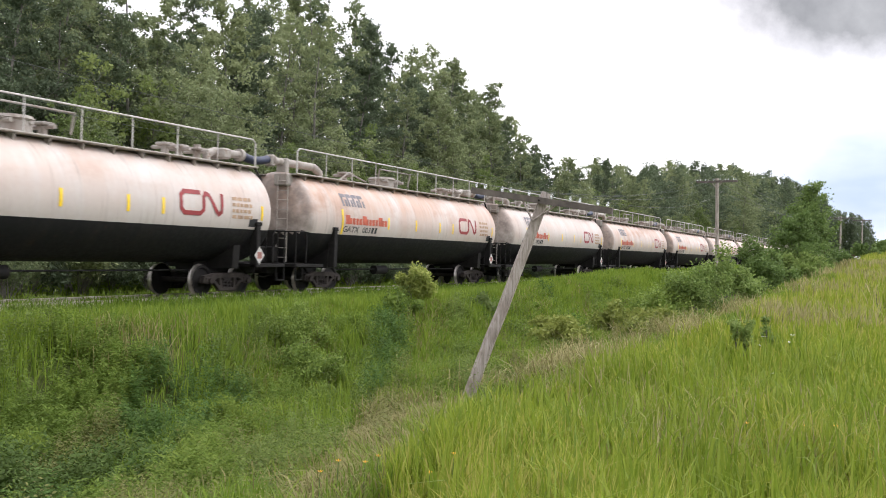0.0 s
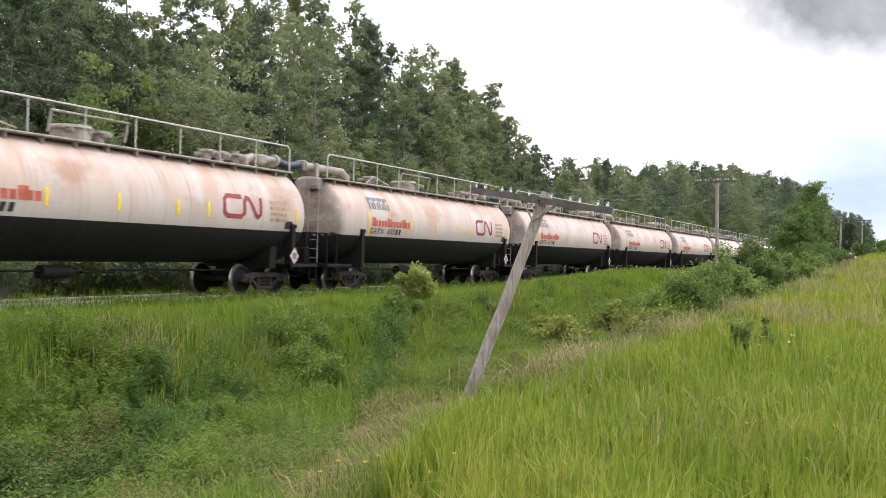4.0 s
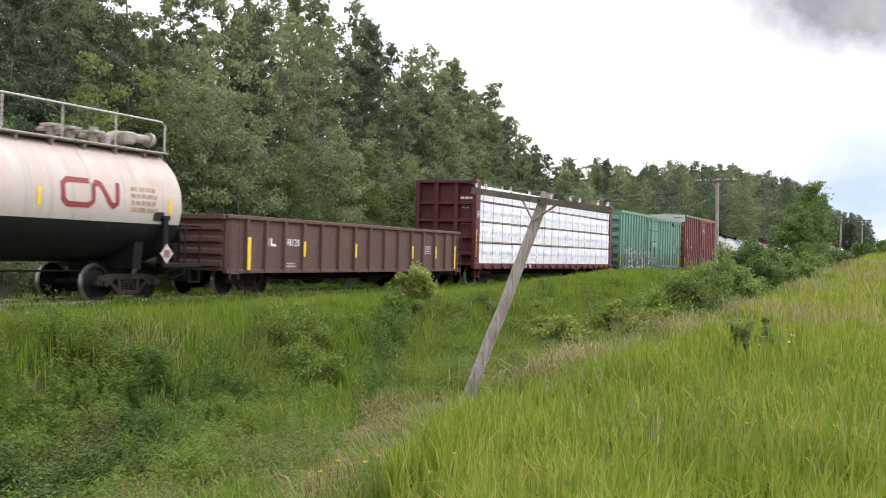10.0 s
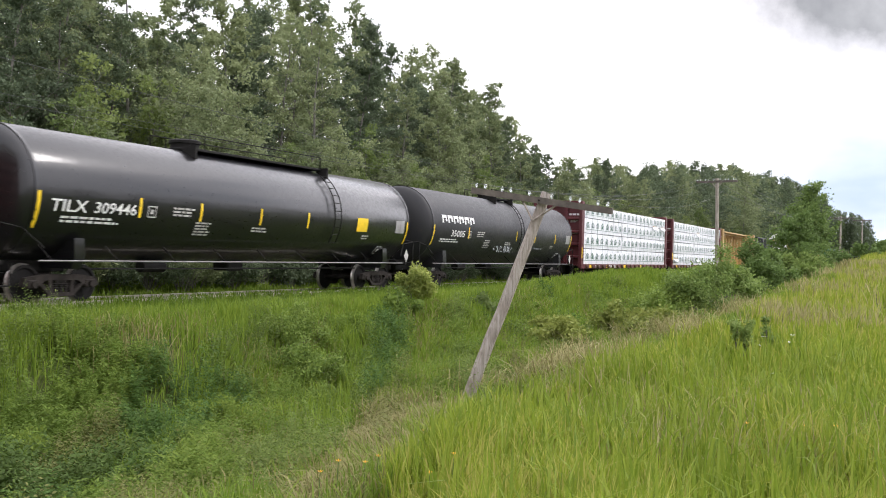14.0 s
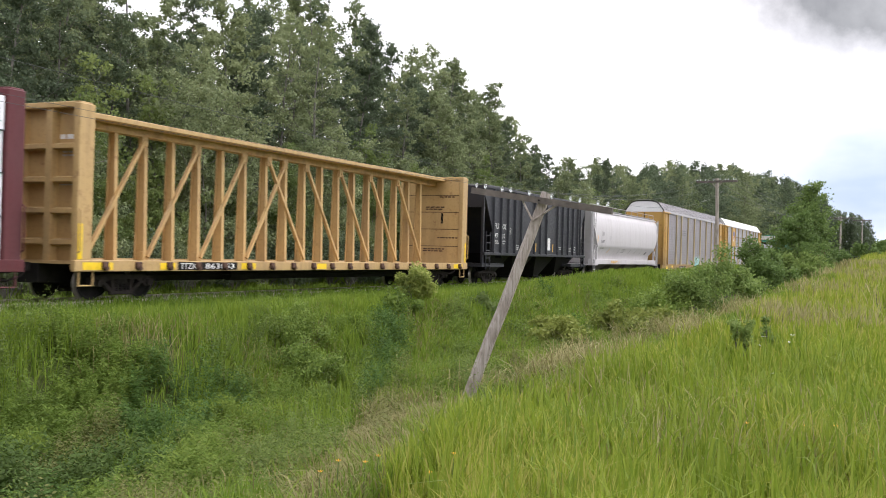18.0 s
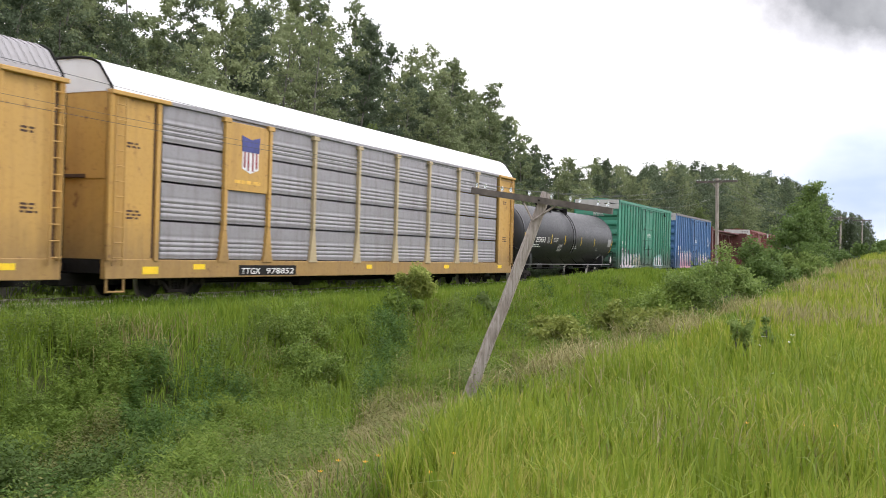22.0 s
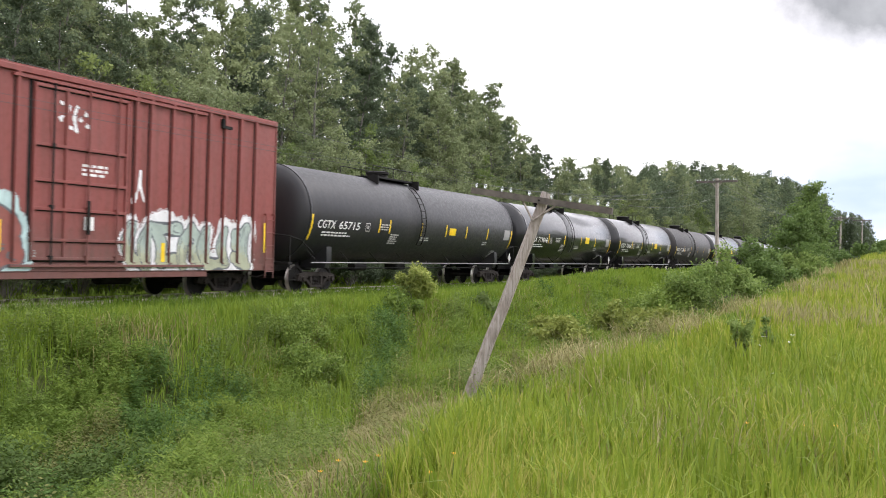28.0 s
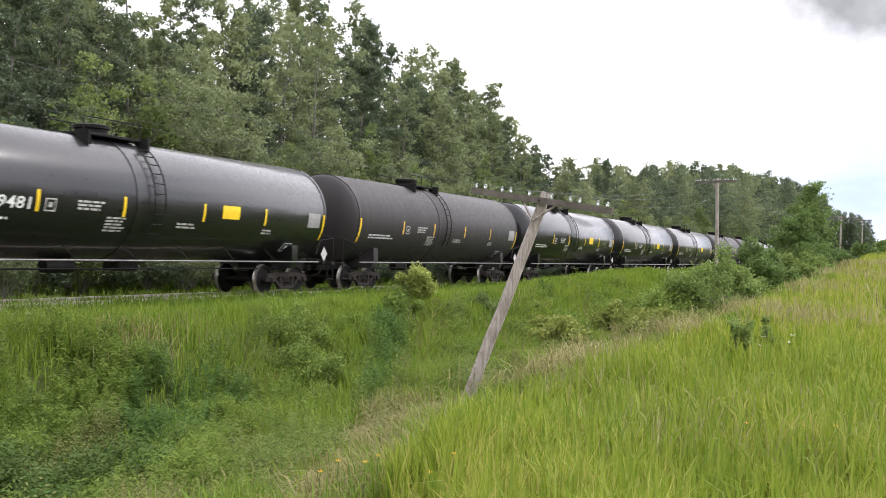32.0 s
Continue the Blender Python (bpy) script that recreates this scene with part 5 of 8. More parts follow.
    part("lock_handle", Solid().box(x + 0.09, x + 0.13, d0 + (d1 - d0) * 0.55 - 0.05, d0 + (d1 - d0) * 0.55 + 0.05, zs + 0.9, zs + 1.7, 0.01), GRIT, leaf)
    for reach, z0, z1 in ((0.09, H - 0.25, H - 0.18), (0.11, zs + 0.13, zs + 0.19)):
        part("door_track", Solid().box(W, W + reach, d0 - 0.5, d1 + (d1 - d0) * 0.95, z0, z1), mat, car)
    block(car, "placard", WHITE, flat(x + 0.06), (d0 + (d1 - d0) * 0.52, d0 + (d1 - d0) * 0.62, zs + 1.0, zs + 1.32))
    for y0, y1 in ((0.08, 0.5), (L - 0.5, L - 0.08)):
        s = Solid()
        ladder(s, W + 0.10, y0, y1, zs - 0.2, zs + 1.75, 5)
        for z in (zs + 0.1, zs + 1.7):
            s.box(W, W + 0.10, y0 - 0.02, y0 + 0.02, z, z + 0.04).box(W, W + 0.10, y1 - 0.02, y1 + 0.02, z, z + 0.04)
        part("ladder", s, mat, car)
    s = Solid()
    ladder_x(s, -0.17, W - 0.5, W - 0.08, zs + 0.1, zs + 2.0, 5)
    part("end_ladder", s, mat, car)
    underframe(car, L, zs + 0.1)
    trucks(car, 1.75, L - 1.75)
    couplers(car, L, 0.85)
    if band:
        end_print(car, -0.094, 0.55, H - 0.18, 0.8, 1, GRIME_SHADE, 0.07, 2)
    end_print(car, -0.137, -0.2, H - 0.80, 0.75, 3, DULL_WHITE, 0.05, 3)
    end_print(car, -0.137, -0.3, H - 1.45, 0.9, 3, DULL_WHITE, 0.05, 4)
    small_print(car, flat(W), 0.9, zs + 1.15, 0.5, 2, seed=1)
    small_print(car, flat(W), 1.75, zs + 1.15, 0.5, 2, seed=2)
    small_print(car, flat(W), L - 2.6, zs + 1.5, 0.7, 3, seed=3)
    frame_mark(car, flat(W), L - 1.25, L - 0.85, zs + 0.85, zs + 1.25)
    small_print(car, flat(x + 0.02), d0 + (d1 - d0) * 0.5, H - door_print, (d1 - d0) * 0.3, 3, WHITE, 0.06, 4)

    def profile(y, z):
        if z < zs + 0.24 and z > zs:
            return W + 0.045
        if d0 + 0.08 <= y <= d1 - 0.08:
            return x + 0.02
        return W + (rib_depth if any(abs(y - p) < 0.05 for p in ribs) else 0.0)

    return car, profile


# ---- tank cars ----
def tank_shell(R, zc, L, bulge=0.5, n=56):
    rows = []
    for i in range(9):
        t = math.pi / 2 * i / 8
        rows.append((-bulge * math.cos(t), max(0.02, R * math.sin(t))))
    rows += [(L, R)]
    for i in range(1, 9):
        t = math.pi / 2 * (1 - i / 8)
        rows.append((L + bulge * math.cos(t), max(0.02, R * math.sin(t))))
    s = Solid()
    s.lathe(rows, (0, 0, zc), "y", n)
    return s


def arc_strip(car, side, y, z0, z1, w=0.10, mat=YELLOW, name="reflector"):
    s = Solid()
    rect(s, side, y, y + w, z0, z1, 0.006)
    part(name, s, mat, car, smooth=0)


def black_tank(label, L, R, zc, mat, mark, number, strips, top=(5.5, 7.6), patch=None, hatch=0.0, man=None):
    car = new("tank_car")
    tagged(car, label, "tank car", "cars of the freight train")
    part("tank_shell", tank_shell(R, zc, L), mat, car)
    for y in (0.0, L):
        bands = Solid().lathe([(y - 0.05, R), (y - 0.05, R + 0.012), (y + 0.05, R + 0.012), (y + 0.05, R)], (0, 0, zc), "y", 48)
        part("head_seam", bands, mat, car)
    if hatch:
        g = Solid().lathe([(hatch - 0.4, R), (hatch - 0.4, R + 0.02), (hatch + 0.4, R + 0.02), (hatch + 0.4, R)], (0, 0, zc), "y", 48)
        part("belly_band", g, mat, car, "scuffed band round the middle of the tank")
    side = round_side(R, zc)
    mid = sum(top) / 2 if man is None else man
    climb = mid + 0.55 if man is None else top[1] - 0.6
    zt = zc + R
    plat = Solid().box(-0.75, 0.75, top[0], top[1], zt - 0.03, zt + 0.04, 0.01)
    for y in (top[0], top[1]):
        plat.box(0.55, 1.0, y - 0.04, y + 0.04, zt - 0.30, zt + 0.06)
    part("platform", plat, SOOT, car)
    part("manway", Solid().lathe([(zt - 0.02, 0.42), (zt + 0.20, 0.42), (zt + 0.22, 0.47), (zt + 0.30, 0.47), (zt + 0.34, 0.36)], (0, mid, 0), "z", 20), SOOT, car)
    rails = Solid()
    for y in (top[0] + 0.05, mid, top[1] - 0.05):
        for x in (-0.72, 0.72):
            rails.tube((x, y, zt), (x, y, zt + 0.42), 0.018, 6)
    for x in (-0.72, 0.72):
        rails.tube((x, top[0] + 0.05, zt + 0.42), (x, top[1] - 0.05, zt + 0.42), 0.018, 6)
    part("platform_rail", rails, SOOT, car)
    s = Solid()
    pts = [(a, R + 0.12) for a in range(-30, 60, 9)]
    for y in (climb, climb + 0.4):
        s.path([(r * math.cos(radians(a)), y, zc + r * math.sin(radians(a))) for a, r in pts], 0.02)
    for a, r in pts:
        s.tube((r * math.cos(radians(a)), climb, zc + r * math.sin(radians(a))), (r * math.cos(radians(a)), climb + 0.4, zc + r * math.sin(radians(a))), 0.016, 6)
    part("side_ladder", s, SOOT, car)
    rod = Solid().tube((R - 0.10, 0.2, zc - R + 0.05), (R - 0.10, L - 0.2, zc - R + 0.05), 0.022, 8)
    part("running_rail", rod, RAIL_DULL, car, "thin grey running rail below the tank")
    n = int(L / 2.1)
    for i in range(n + 1):
        y = 0.6 + (L - 1.2) * i / n
        rod = Solid().tube((R - 0.10, y, zc - R + 0.05), (R - 0.42, y - 0.15, zc - R + 0.42), 0.014, 6)
        part("rail_strut", rod, SOOT, car)
    for y in (1.5, L - 1.5):
        sad = Solid().prism([(-1.35, 0.82), (1.35, 0.82), (1.45, 1.1), (1.42, 1.55), (1.05, zc - R * 0.72), (0, zc - R * 0.98), (-1.05, zc - R * 0.72), (-1.42, 1.55), (-1.45, 1.1)], y - 0.16, y + 0.16)
        part("saddle", sad, mat, car)
    for y0, y1, e in ((-1.05, 2.3, -1), (L - 2.3, L + 1.05, 1)):
        sill = Solid().box(-0.36, 0.36, y0 + 0.2, y1 - 0.2, 0.72, 1.12, 0.02)
        yy = -0.85 if e < 0 else L + 0.85
        sill.box(-1.45, 1.45, yy - 0.12, yy + 0.12, 0.92, 1.02, 0.01)
        part("stub_sill", sill, SOOT, car)
        w = Solid()
        w.path([(1.42, yy, 1.0), (1.42, yy, 1.85), (0.3, yy, 1.95), (-1.42, yy, 1.85), (-1.42, yy, 1.0)], 0.02)
        part("end_rail", w, SOOT, car)
        w = Solid().path([(1.42, yy, 0.95), (1.42, yy, 0.45), (1.42, yy - e * 0.35, 0.45), (1.42, yy - e * 0.35, 0.95)], 0.02)
        part("step", w, SOOT, car)
        w = Solid().path([(1.42, yy, 1.85), (1.35, yy - e * 0.7, 1.75), (R - 0.1, yy - e * 1.2, 1.3)], 0.018)
        part("side_rail", w, SOOT, car)
    br = Solid().tube((0.5, 4.6, 0.86), (0.5, 5.5, 0.86), 0.17, 12).box(-0.3, 0.3, L / 2 - 0.4, L / 2 + 0.4, zc - R - 0.25, zc - R + 0.1, 0.05).path([(0.75, 2, 0.8), (0.75, L - 2, 0.8)], 0.022)
    part("brake_gear", br, SOOT, car)
    trucks(car, 1.35, L - 1.35)
    couplers(car, L, 1.05)
    arc_strip(car, side, 0.02, 1.75, 2.6)
    arc_strip(car, side, L - 0.12, 1.75, 2.6)
    for y in strips:
        arc_strip(car, side, y, 2.12, 2.62, 0.09, YELLOW if mat is not BROWN_GREY else AMBER)
    if mark:
        letter(car, mark, 0.42, 1.55, 2.16, 2.44, WHITE, side, 0.03)
    if number:
        letter(car, number, 1.78, 3.2, 2.16, 2.44, WHITE, side, 0.03)
    small_print(car, side, 0.8, 2.06, 2.0, 2, WHITE, 0.055, 5)
    small_print(car, side, 4.6, 2.45, 0.85, 3, DULL_WHITE, 0.05, 6)
    small_print(car, side, 5.6, 2.1, 0.75, 5, DULL_WHITE, 0.045, 7)
    small_print(car, side, 8.2, 2.05, 0.9, 2, DULL_WHITE, 0.05, 8)
    small_print(car, side, L - 3.4, 2.0, 0.5, 2, DULL_WHITE, 0.05, 9)
    frame_mark(car, side, 3.62, 3.94, 2.14, 2.44)
    frame_mark(car, side, L - 1.9, L - 1.45, 1.35, 1.62, WHITE)
    block(car, "plate", GALV, side, (L - 1.0, L - 0.3, 2.15, 2.62))
    if patch:
        block(car, "placard", YELLOW, side, patch, label="yellow square panel")
    d = Solid().add([(1.47, L + 0.2, 1.05), (1.47, L + 0.4, 1.3), (1.47, L + 0.2, 1.55), (1.47, L, 1.3)], [(0, 1, 2, 3)])
    part("placard_board", d, DULL_WHITE, car, "white diamond hazard placard", smooth=0)
    part("placard_bracket", Solid().box(1.40, 1.455, L + 0.15, L + 0.25, 0.95, 1.5), SOOT, car)
    return car


def white_tank():
    """One of a string of identical tank cars with pipework along the top."""
    L, R, zc = 15.75, 1.53, 2.49
    car = new("tank_car")
    tagged(car, "rust-stained white tank car, black below, pipework on top", "tank car", "white tank cars of the train")
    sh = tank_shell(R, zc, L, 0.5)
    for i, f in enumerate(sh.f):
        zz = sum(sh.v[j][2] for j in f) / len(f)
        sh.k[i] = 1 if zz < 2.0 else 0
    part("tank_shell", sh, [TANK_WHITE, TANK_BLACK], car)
    side = round_side(R, zc)
    zt = zc + R
    walk_way = Solid().box(0.35, 0.95, -0.3, L + 0.1, zt - 0.13, zt - 0.09)
    walk_way.box(-0.95, -0.35, -0.3, L + 0.1, zt - 0.13, zt - 0.09).tube((0.97, -0.3, zt - 0.10), (0.97, L + 0.1, zt - 0.10), 0.03, 8)
    for i in range(15):
        y = 0.3 + i * 1.05
        walk_way.prism([(0.55, zt - 0.12), (0.97, zt - 0.12), (0.90, zt - 0.36)], y - 0.02, y + 0.02)
    part("walkway", walk_way, GREY_PIPE, car)
    for x in (0.95,):
        s = Solid()
        zr = zt + 0.74
        s.path([(x, -0.25, zt - 0.1), (x, -0.25, zr - 0.1), (x, -0.12, zr), (x, L - 0.15, zr), (x, L - 0.02, zr - 0.1), (x, L - 0.02, zt - 0.1)], 0.026, 8)
        for i in range(1, 9):
            y = -0.2 + (L + 0.1) * i / 9
            s.tube((x, y, zt - 0.1), (x, y, zr), 0.02, 6)
        part("handrail", s, RAIL_PALE, car, "pale weathered handrail along the walkway")
    pipe = Solid().path([(0.15, -0.55, zt + 0.32), (0.15, 2.0, zt + 0.32), (0.15, 2.35, zt + 0.15), (0.15, 2.4, zt - 0.1)], 0.13, 12)
    pipe.box(0.0, 0.3, -0.75, -0.5, zt + 0.12, zt + 0.5, 0.04).box(-0.05, 0.35, 0.0, 0.2, zt - 0.1, zt + 0.45, 0.03)
    pipe.lathe([(-0.62, 0.2), (-0.5, 0.2), (-0.5, 0.12)], (0.15, 0, zt + 0.32), "y", 14)
    part("transfer_pipe", pipe, GREY_PIPE, car, "white flanged pipe along the tank top")
    rear = Solid().path([(0.15, L - 1.4, zt - 0.1), (0.15, L - 1.35, zt + 0.2), (0.15, L - 1.0, zt + 0.32), (0.15, L + 0.35, zt + 0.32)], 0.12, 12)
    rear.lathe([(L + 0.2, 0.2), (L + 0.33, 0.2), (L + 0.33, 0.12)], (0.15, 0, zt + 0.32), "y", 14).box(-0.2, 0.5, L - 1.0, L - 0.6, zt + 0.1, zt + 0.42, 0.05)
    part("rear_pipe", rear, GREY_PIPE, car)
    hose = Solid()
    pts = [(0.15, L + 0.33 + i * 0.235, zt + 0.33 - 0.10 * math.sin(math.pi * i / 6)) for i in range(7)]
    hose.path(pts, 0.135, 12)
    part("hose", hose, HOSE, car, "thick navy hose linking two cars")
    valves = Solid()
    g = random.Random(4)
    for y in (4.2, 6.9, 7.5, 8.2, 12.6, 13.2, 14.0):
        valves = Solid()
        valves.tube((0.1, y, zt - 0.05), (0.1, y, zt + g.uniform(0.25, 0.45)), 0.11, 10).tube((-0.35, y, zt + 0.22), (0.5, y, zt + 0.22), 0.06, 8)
        valves.box(-0.1, 0.3, y - 0.2, y + 0.2, zt + 0.26, zt + 0.34, 0.02)
        part("valve", valves, GREY_PIPE, car, "rusty valve on the tank top")
    valves = Solid().lathe([(zt - 0.1, 0.5), (zt + 0.25, 0.5), (zt + 0.3, 0.56), (zt + 0.38, 0.5)], (0, 7.3, 0), "z", 18)
    part("manway", valves, GREY_PIPE, car)
    valves = Solid().path([(0.4, 6.2, zt + 0.1), (0.5, 6.2, zt + 0.62), (0.5, 8.8, zt + 0.62), (0.4, 8.8, zt + 0.1)], 0.03)
    part("guard_rail", valves, GREY_PIPE, car)
    valves = Solid().path([(0.35, 3.4, zt - 0.05), (0.4, 4.0, zt + 0.3), (0.45, 5.2, zt + 0.05)], 0.03)
    part("vent_pipe", valves, GREY_PIPE, car)
    part("end_box", Solid().box(0.25, 0.75, -0.55, -0.15, zt - 0.5, zt - 0.1, 0.03), GREY_PIPE, car)
    lad = Solid()
    ladder_x(lad, -0.60, 0.45, 0.85, 1.0, zt - 0.2, 9)
    part("end_ladder", lad, GREY_PIPE, car)
    part("drain_hose", Solid().path([(0.95, L - 0.05, zt - 0.1), (0.95, L + 0.3, zt - 0.45), (0.7, L + 0.7, zt - 0.75)], 0.035), SOOT, car)
    for y in (1.35, L - 0.55):
        st = Solid().box(1.30, 1.56, y - 0.10, y + 0.10, 0.85, 2.15, 0.02)
        st.box(1.36, 1.58, y - 0.14, y + 0.14, 2.10, 2.22, 0.02)
        part("side_stanchion", st, SOOT, car)
    for y in (1.35, L - 1.35):
        part("saddle", Solid().prism([(-1.3, 0.82), (1.3, 0.82), (1.35, 1.5), (0.9, 1.25), (0, 1.0), (-0.9, 1.25), (-1.35, 1.5)], y - 0.16, y + 0.16), SOOT, car)
    for y0, e in ((-0.95, -1), (L + 0.95, 1)):
        s = Solid().box(-1.5, 1.5, min(y0, y0 - e * 1.6), max(y0, y0 - e * 1.6), 0.86, 0.96, 0.01).box(-0.36, 0.36, min(y0, y0 - e * 3.0), max(y0, y0 - e * 3.0), 0.62, 1.0, 0.02)
        part("end_platform", s, SOOT, car)
        r = Solid()
        for x in (1.45, 0.75, -0.75, -1.45):
            r.tube((x, y0, 0.9), (x, y0, 2.0), 0.022, 6)
        r.tube((-1.45, y0, 2.0), (1.45, y0, 2.0), 0.022, 6)
        r.path([(1.45, y0, 2.0), (1.45, y0 - e * 0.5, 2.0), (1.45, y0 - e * 0.62, 1.85), (1.45, y0 - e * 0.62, 0.95)], 0.022)
        r.path([(1.45, y0, 0.9), (1.45, y0, 0.45), (1.45, y0 - e * 0.4, 0.45), (1.45, y0 - e * 0.4, 0.9)], 0.022)
        part("end_rail", r, SOOT, car)
        r = Solid().lathe([(y0 - 0.03, 0.02), (y0 - 0.03, 0.27), (y0 + 0.03, 0.27), (y0 + 0.03, 0.02)], (0.5, 0, 1.75), "y", 18)
        part("brake_wheel", r, SOOT, car)
        part("brake_box", Solid().box(0.3, 0.7, y0 - 0.2, y0 + 0.1, 1.0, 1.5, 0.03), SOOT, car)
    b = Solid().tube((0.45, 6.0, 0.72), (0.45, 6.9, 0.72), 0.17, 12).path([(0.5, 2.5, 0.75), (0.5, L - 2.5, 0.75)], 0.025)
    part("brake_gear", b, SOOT, car)
    trucks(car, 1.35, L - 1.35)
    couplers(car, L, 1.05)
    # faded maker's block, wordmark shape and number
    w = [(1.92 + i * 0.40 + o, 1.92 + i * 0.40 + o + a, z0, z1) for i in range(4) for o, a, z0, z1 in ((0, 0.36, 3.30, 3.42), (0, 0.13, 2.98, 3.30), (0.22, 0.14, 2.98, 3.22))]
    block(car, "emblem", DULL_GREY, side, *w, label="faded grey emblem")
    t = [(2.0 + i * 0.235, 2.0 + i * 0.235 + (0.19 if i % 5 else 0.3), 2.36, 2.58 + (0.10 if i % 5 == 0 else 0)) for i in range(13)]
    block(car, "emblem", ORANGEP, side, *t, label="faded orange wordmark shape")
    letter(car, "GATX", 1.85, 2.95, 2.08, 2.29, BLACKP, side, 0.04)
    letter(car, "003", 3.2, 3.78, 2.08, 2.29, BLACKP, side, 0.04)
    block(car, "stencil", BLACKP, side, (3.86, 4.02, 2.08, 2.29, 0.004, 0, 0.04), (4.10, 4.26, 2.08, 2.29, 0.004, 0, 0.04))
    loop = [(12.50, 2.93), (11.80, 2.93), (11.66, 2.82), (11.66, 2.46), (11.80, 2.35), (12.46, 2.35), (12.60, 2.46), (12.62, 2.80), (12.72, 2.92), (12.86, 2.88), (13.16, 2.44), (13.28, 2.36), (13.40, 2.44), (13.44, 2.95)]
    z = Solid()
    ribbon(z, side, loop, 0.062)
    part("emblem", z, REDP, car, "worn red ribbon emblem", smooth=0)
    block(car, "stencil", BLACKP, side, (14.75, 15.15, 2.06, 2.3))
    small_print(car, side, 13.9, 2.9, 1.0, 4, FADED_TAN, 0.10, 3)
    for y in (1.75, 5.1, 7.4, 9.6, 10.9, 15.3):
        arc_strip(car, side, y, *((2.0, 2.86) if y < 2 else (2.27, 2.70)), 0.11, YELLOW)
    dm = Solid().add([(1.59, L - 0.55, 0.95), (1.59, L - 0.3, 1.22), (1.59, L - 0.55, 1.49), (1.59, L - 0.8, 1.22)], [(0, 1, 2, 3)])
    part("placard", dm, DULL_WHITE, car, "white diamond hazard placard", smooth=0)
    part("placard_mark", Solid().box(1.594, 1.598, L - 0.66, L - 0.44, 1.12, 1.32), RED_FADED, car)
    return car


DULL_GREY = plain("faded_grey_lettering", (0.16, 0.15, 0.16), 0.6, 0, 0.3, 4, 0.02)
# ---- open and special cars ----
def gondola():
    L, W = 16.2, 1.58
    car = new("gondola_car")
    tagged(car, "rusty brown open gondola car with ribbed sides", "gondola car", "cars of the freight train")
    for sx in (1, -1):
        a, b = sorted((sx * (W - 0.06), sx * W))
        part("side_wall", Solid().box(a, b, 0.12, L - 0.12, 0.78, 2.32, 0.006), GOND, car)
        a, b = sorted((sx * (W - 0.12), sx * (W + 0.09)))
        part("top_chord", Solid().box(a, b, -0.02, L + 0.02, 2.26, 2.38, 0.015), GOND, car)
        a, b = sorted((sx * (W - 0.08), sx * (W + 0.06)))
        part("side_sill", Solid().box(a, b, 0, L, 0.68, 0.80, 0.012), GOND, car)
    rib = Solid().prism([(W - 0.01, -0.09), (W + 0.10, -0.055), (W + 0.10, 0.055), (W - 0.01, 0.09)], 0.74, 2.28, "z").mesh("side_post", GOND)
    for y in (0.94, 1.9, 2.9, 3.95, 5.05, 6.17, 7.22, 8.3, 9.42, 10.54, 11.62, 12.65, 13.73, 14.75, 15.6):
        under("side_post", rib, car, 0, y, 0)
        under("side_post", rib, car, 0, y, 0, 180).location.y = y
    for y, d in ((0.0, -1), (L, 1)):
        s = Solid().box(-W, W, min(y, y - d * 0.08), max(y, y - d * 0.08), 0.75, 2.36)
        for z in (0.95, 1.3, 1.65, 2.0):
            s.prism([(y, z - 0.12), (y + d * 0.1, z - 0.06), (y + d * 0.1, z + 0.06), (y, z + 0.12)][::-d], -W + 0.1, W - 0.1, "x")
        s.box(-W, W, min(y, y + d * 0.14), max(y, y + d * 0.14), 2.24, 2.38, 0.01)
        part("end_wall", s, GOND, car)
        la = Solid()
        yy = 0.06 if d < 0 else L - 0.46
        ladder(la, W + 0.13, yy, yy + 0.4, 0.5, 2.25, 5)
        part("ladder", la, GOND, car)
    part("floor_plate", Solid().box(-W + 0.06, W - 0.06, 0.1, L - 0.1, 0.86, 0.92), GOND, car)
    underframe(car, L, 0.72)
    trucks(car, 1.85, L - 1.85)
    couplers(car, L, 0.8)
    yellow(car, flat(W + 0.10), (1.05 - 0.14, 1.05 + 0.02, 0.78, 1.75), (15.55, 15.68, 0.78, 1.75))
    yellow(car, flat(W + 0.10), (3.90, 4.02, 1.2, 1.68), (7.18, 7.3, 1.2, 1.68), (11.58, 11.7, 1.2, 1.68), (13.7, 13.8, 1.2, 1.68))
    block(car, "stencil", WHITE, flat(W), (2.05, 2.12, 1.5, 1.76), (2.2, 2.5, 1.5, 1.58), (2.2, 2.28, 1.58, 1.76))
    letter(car, "98120", 3.02, 3.8, 1.52, 1.76, WHITE, flat(W))
    small_print(car, flat(W), 3.1, 1.0, 0.6, 2, DULL_WHITE, 0.05, 1)
    small_print(car, flat(W), 12.8, 1.7, 0.7, 4, DULL_WHITE, 0.05, 2)
    return car


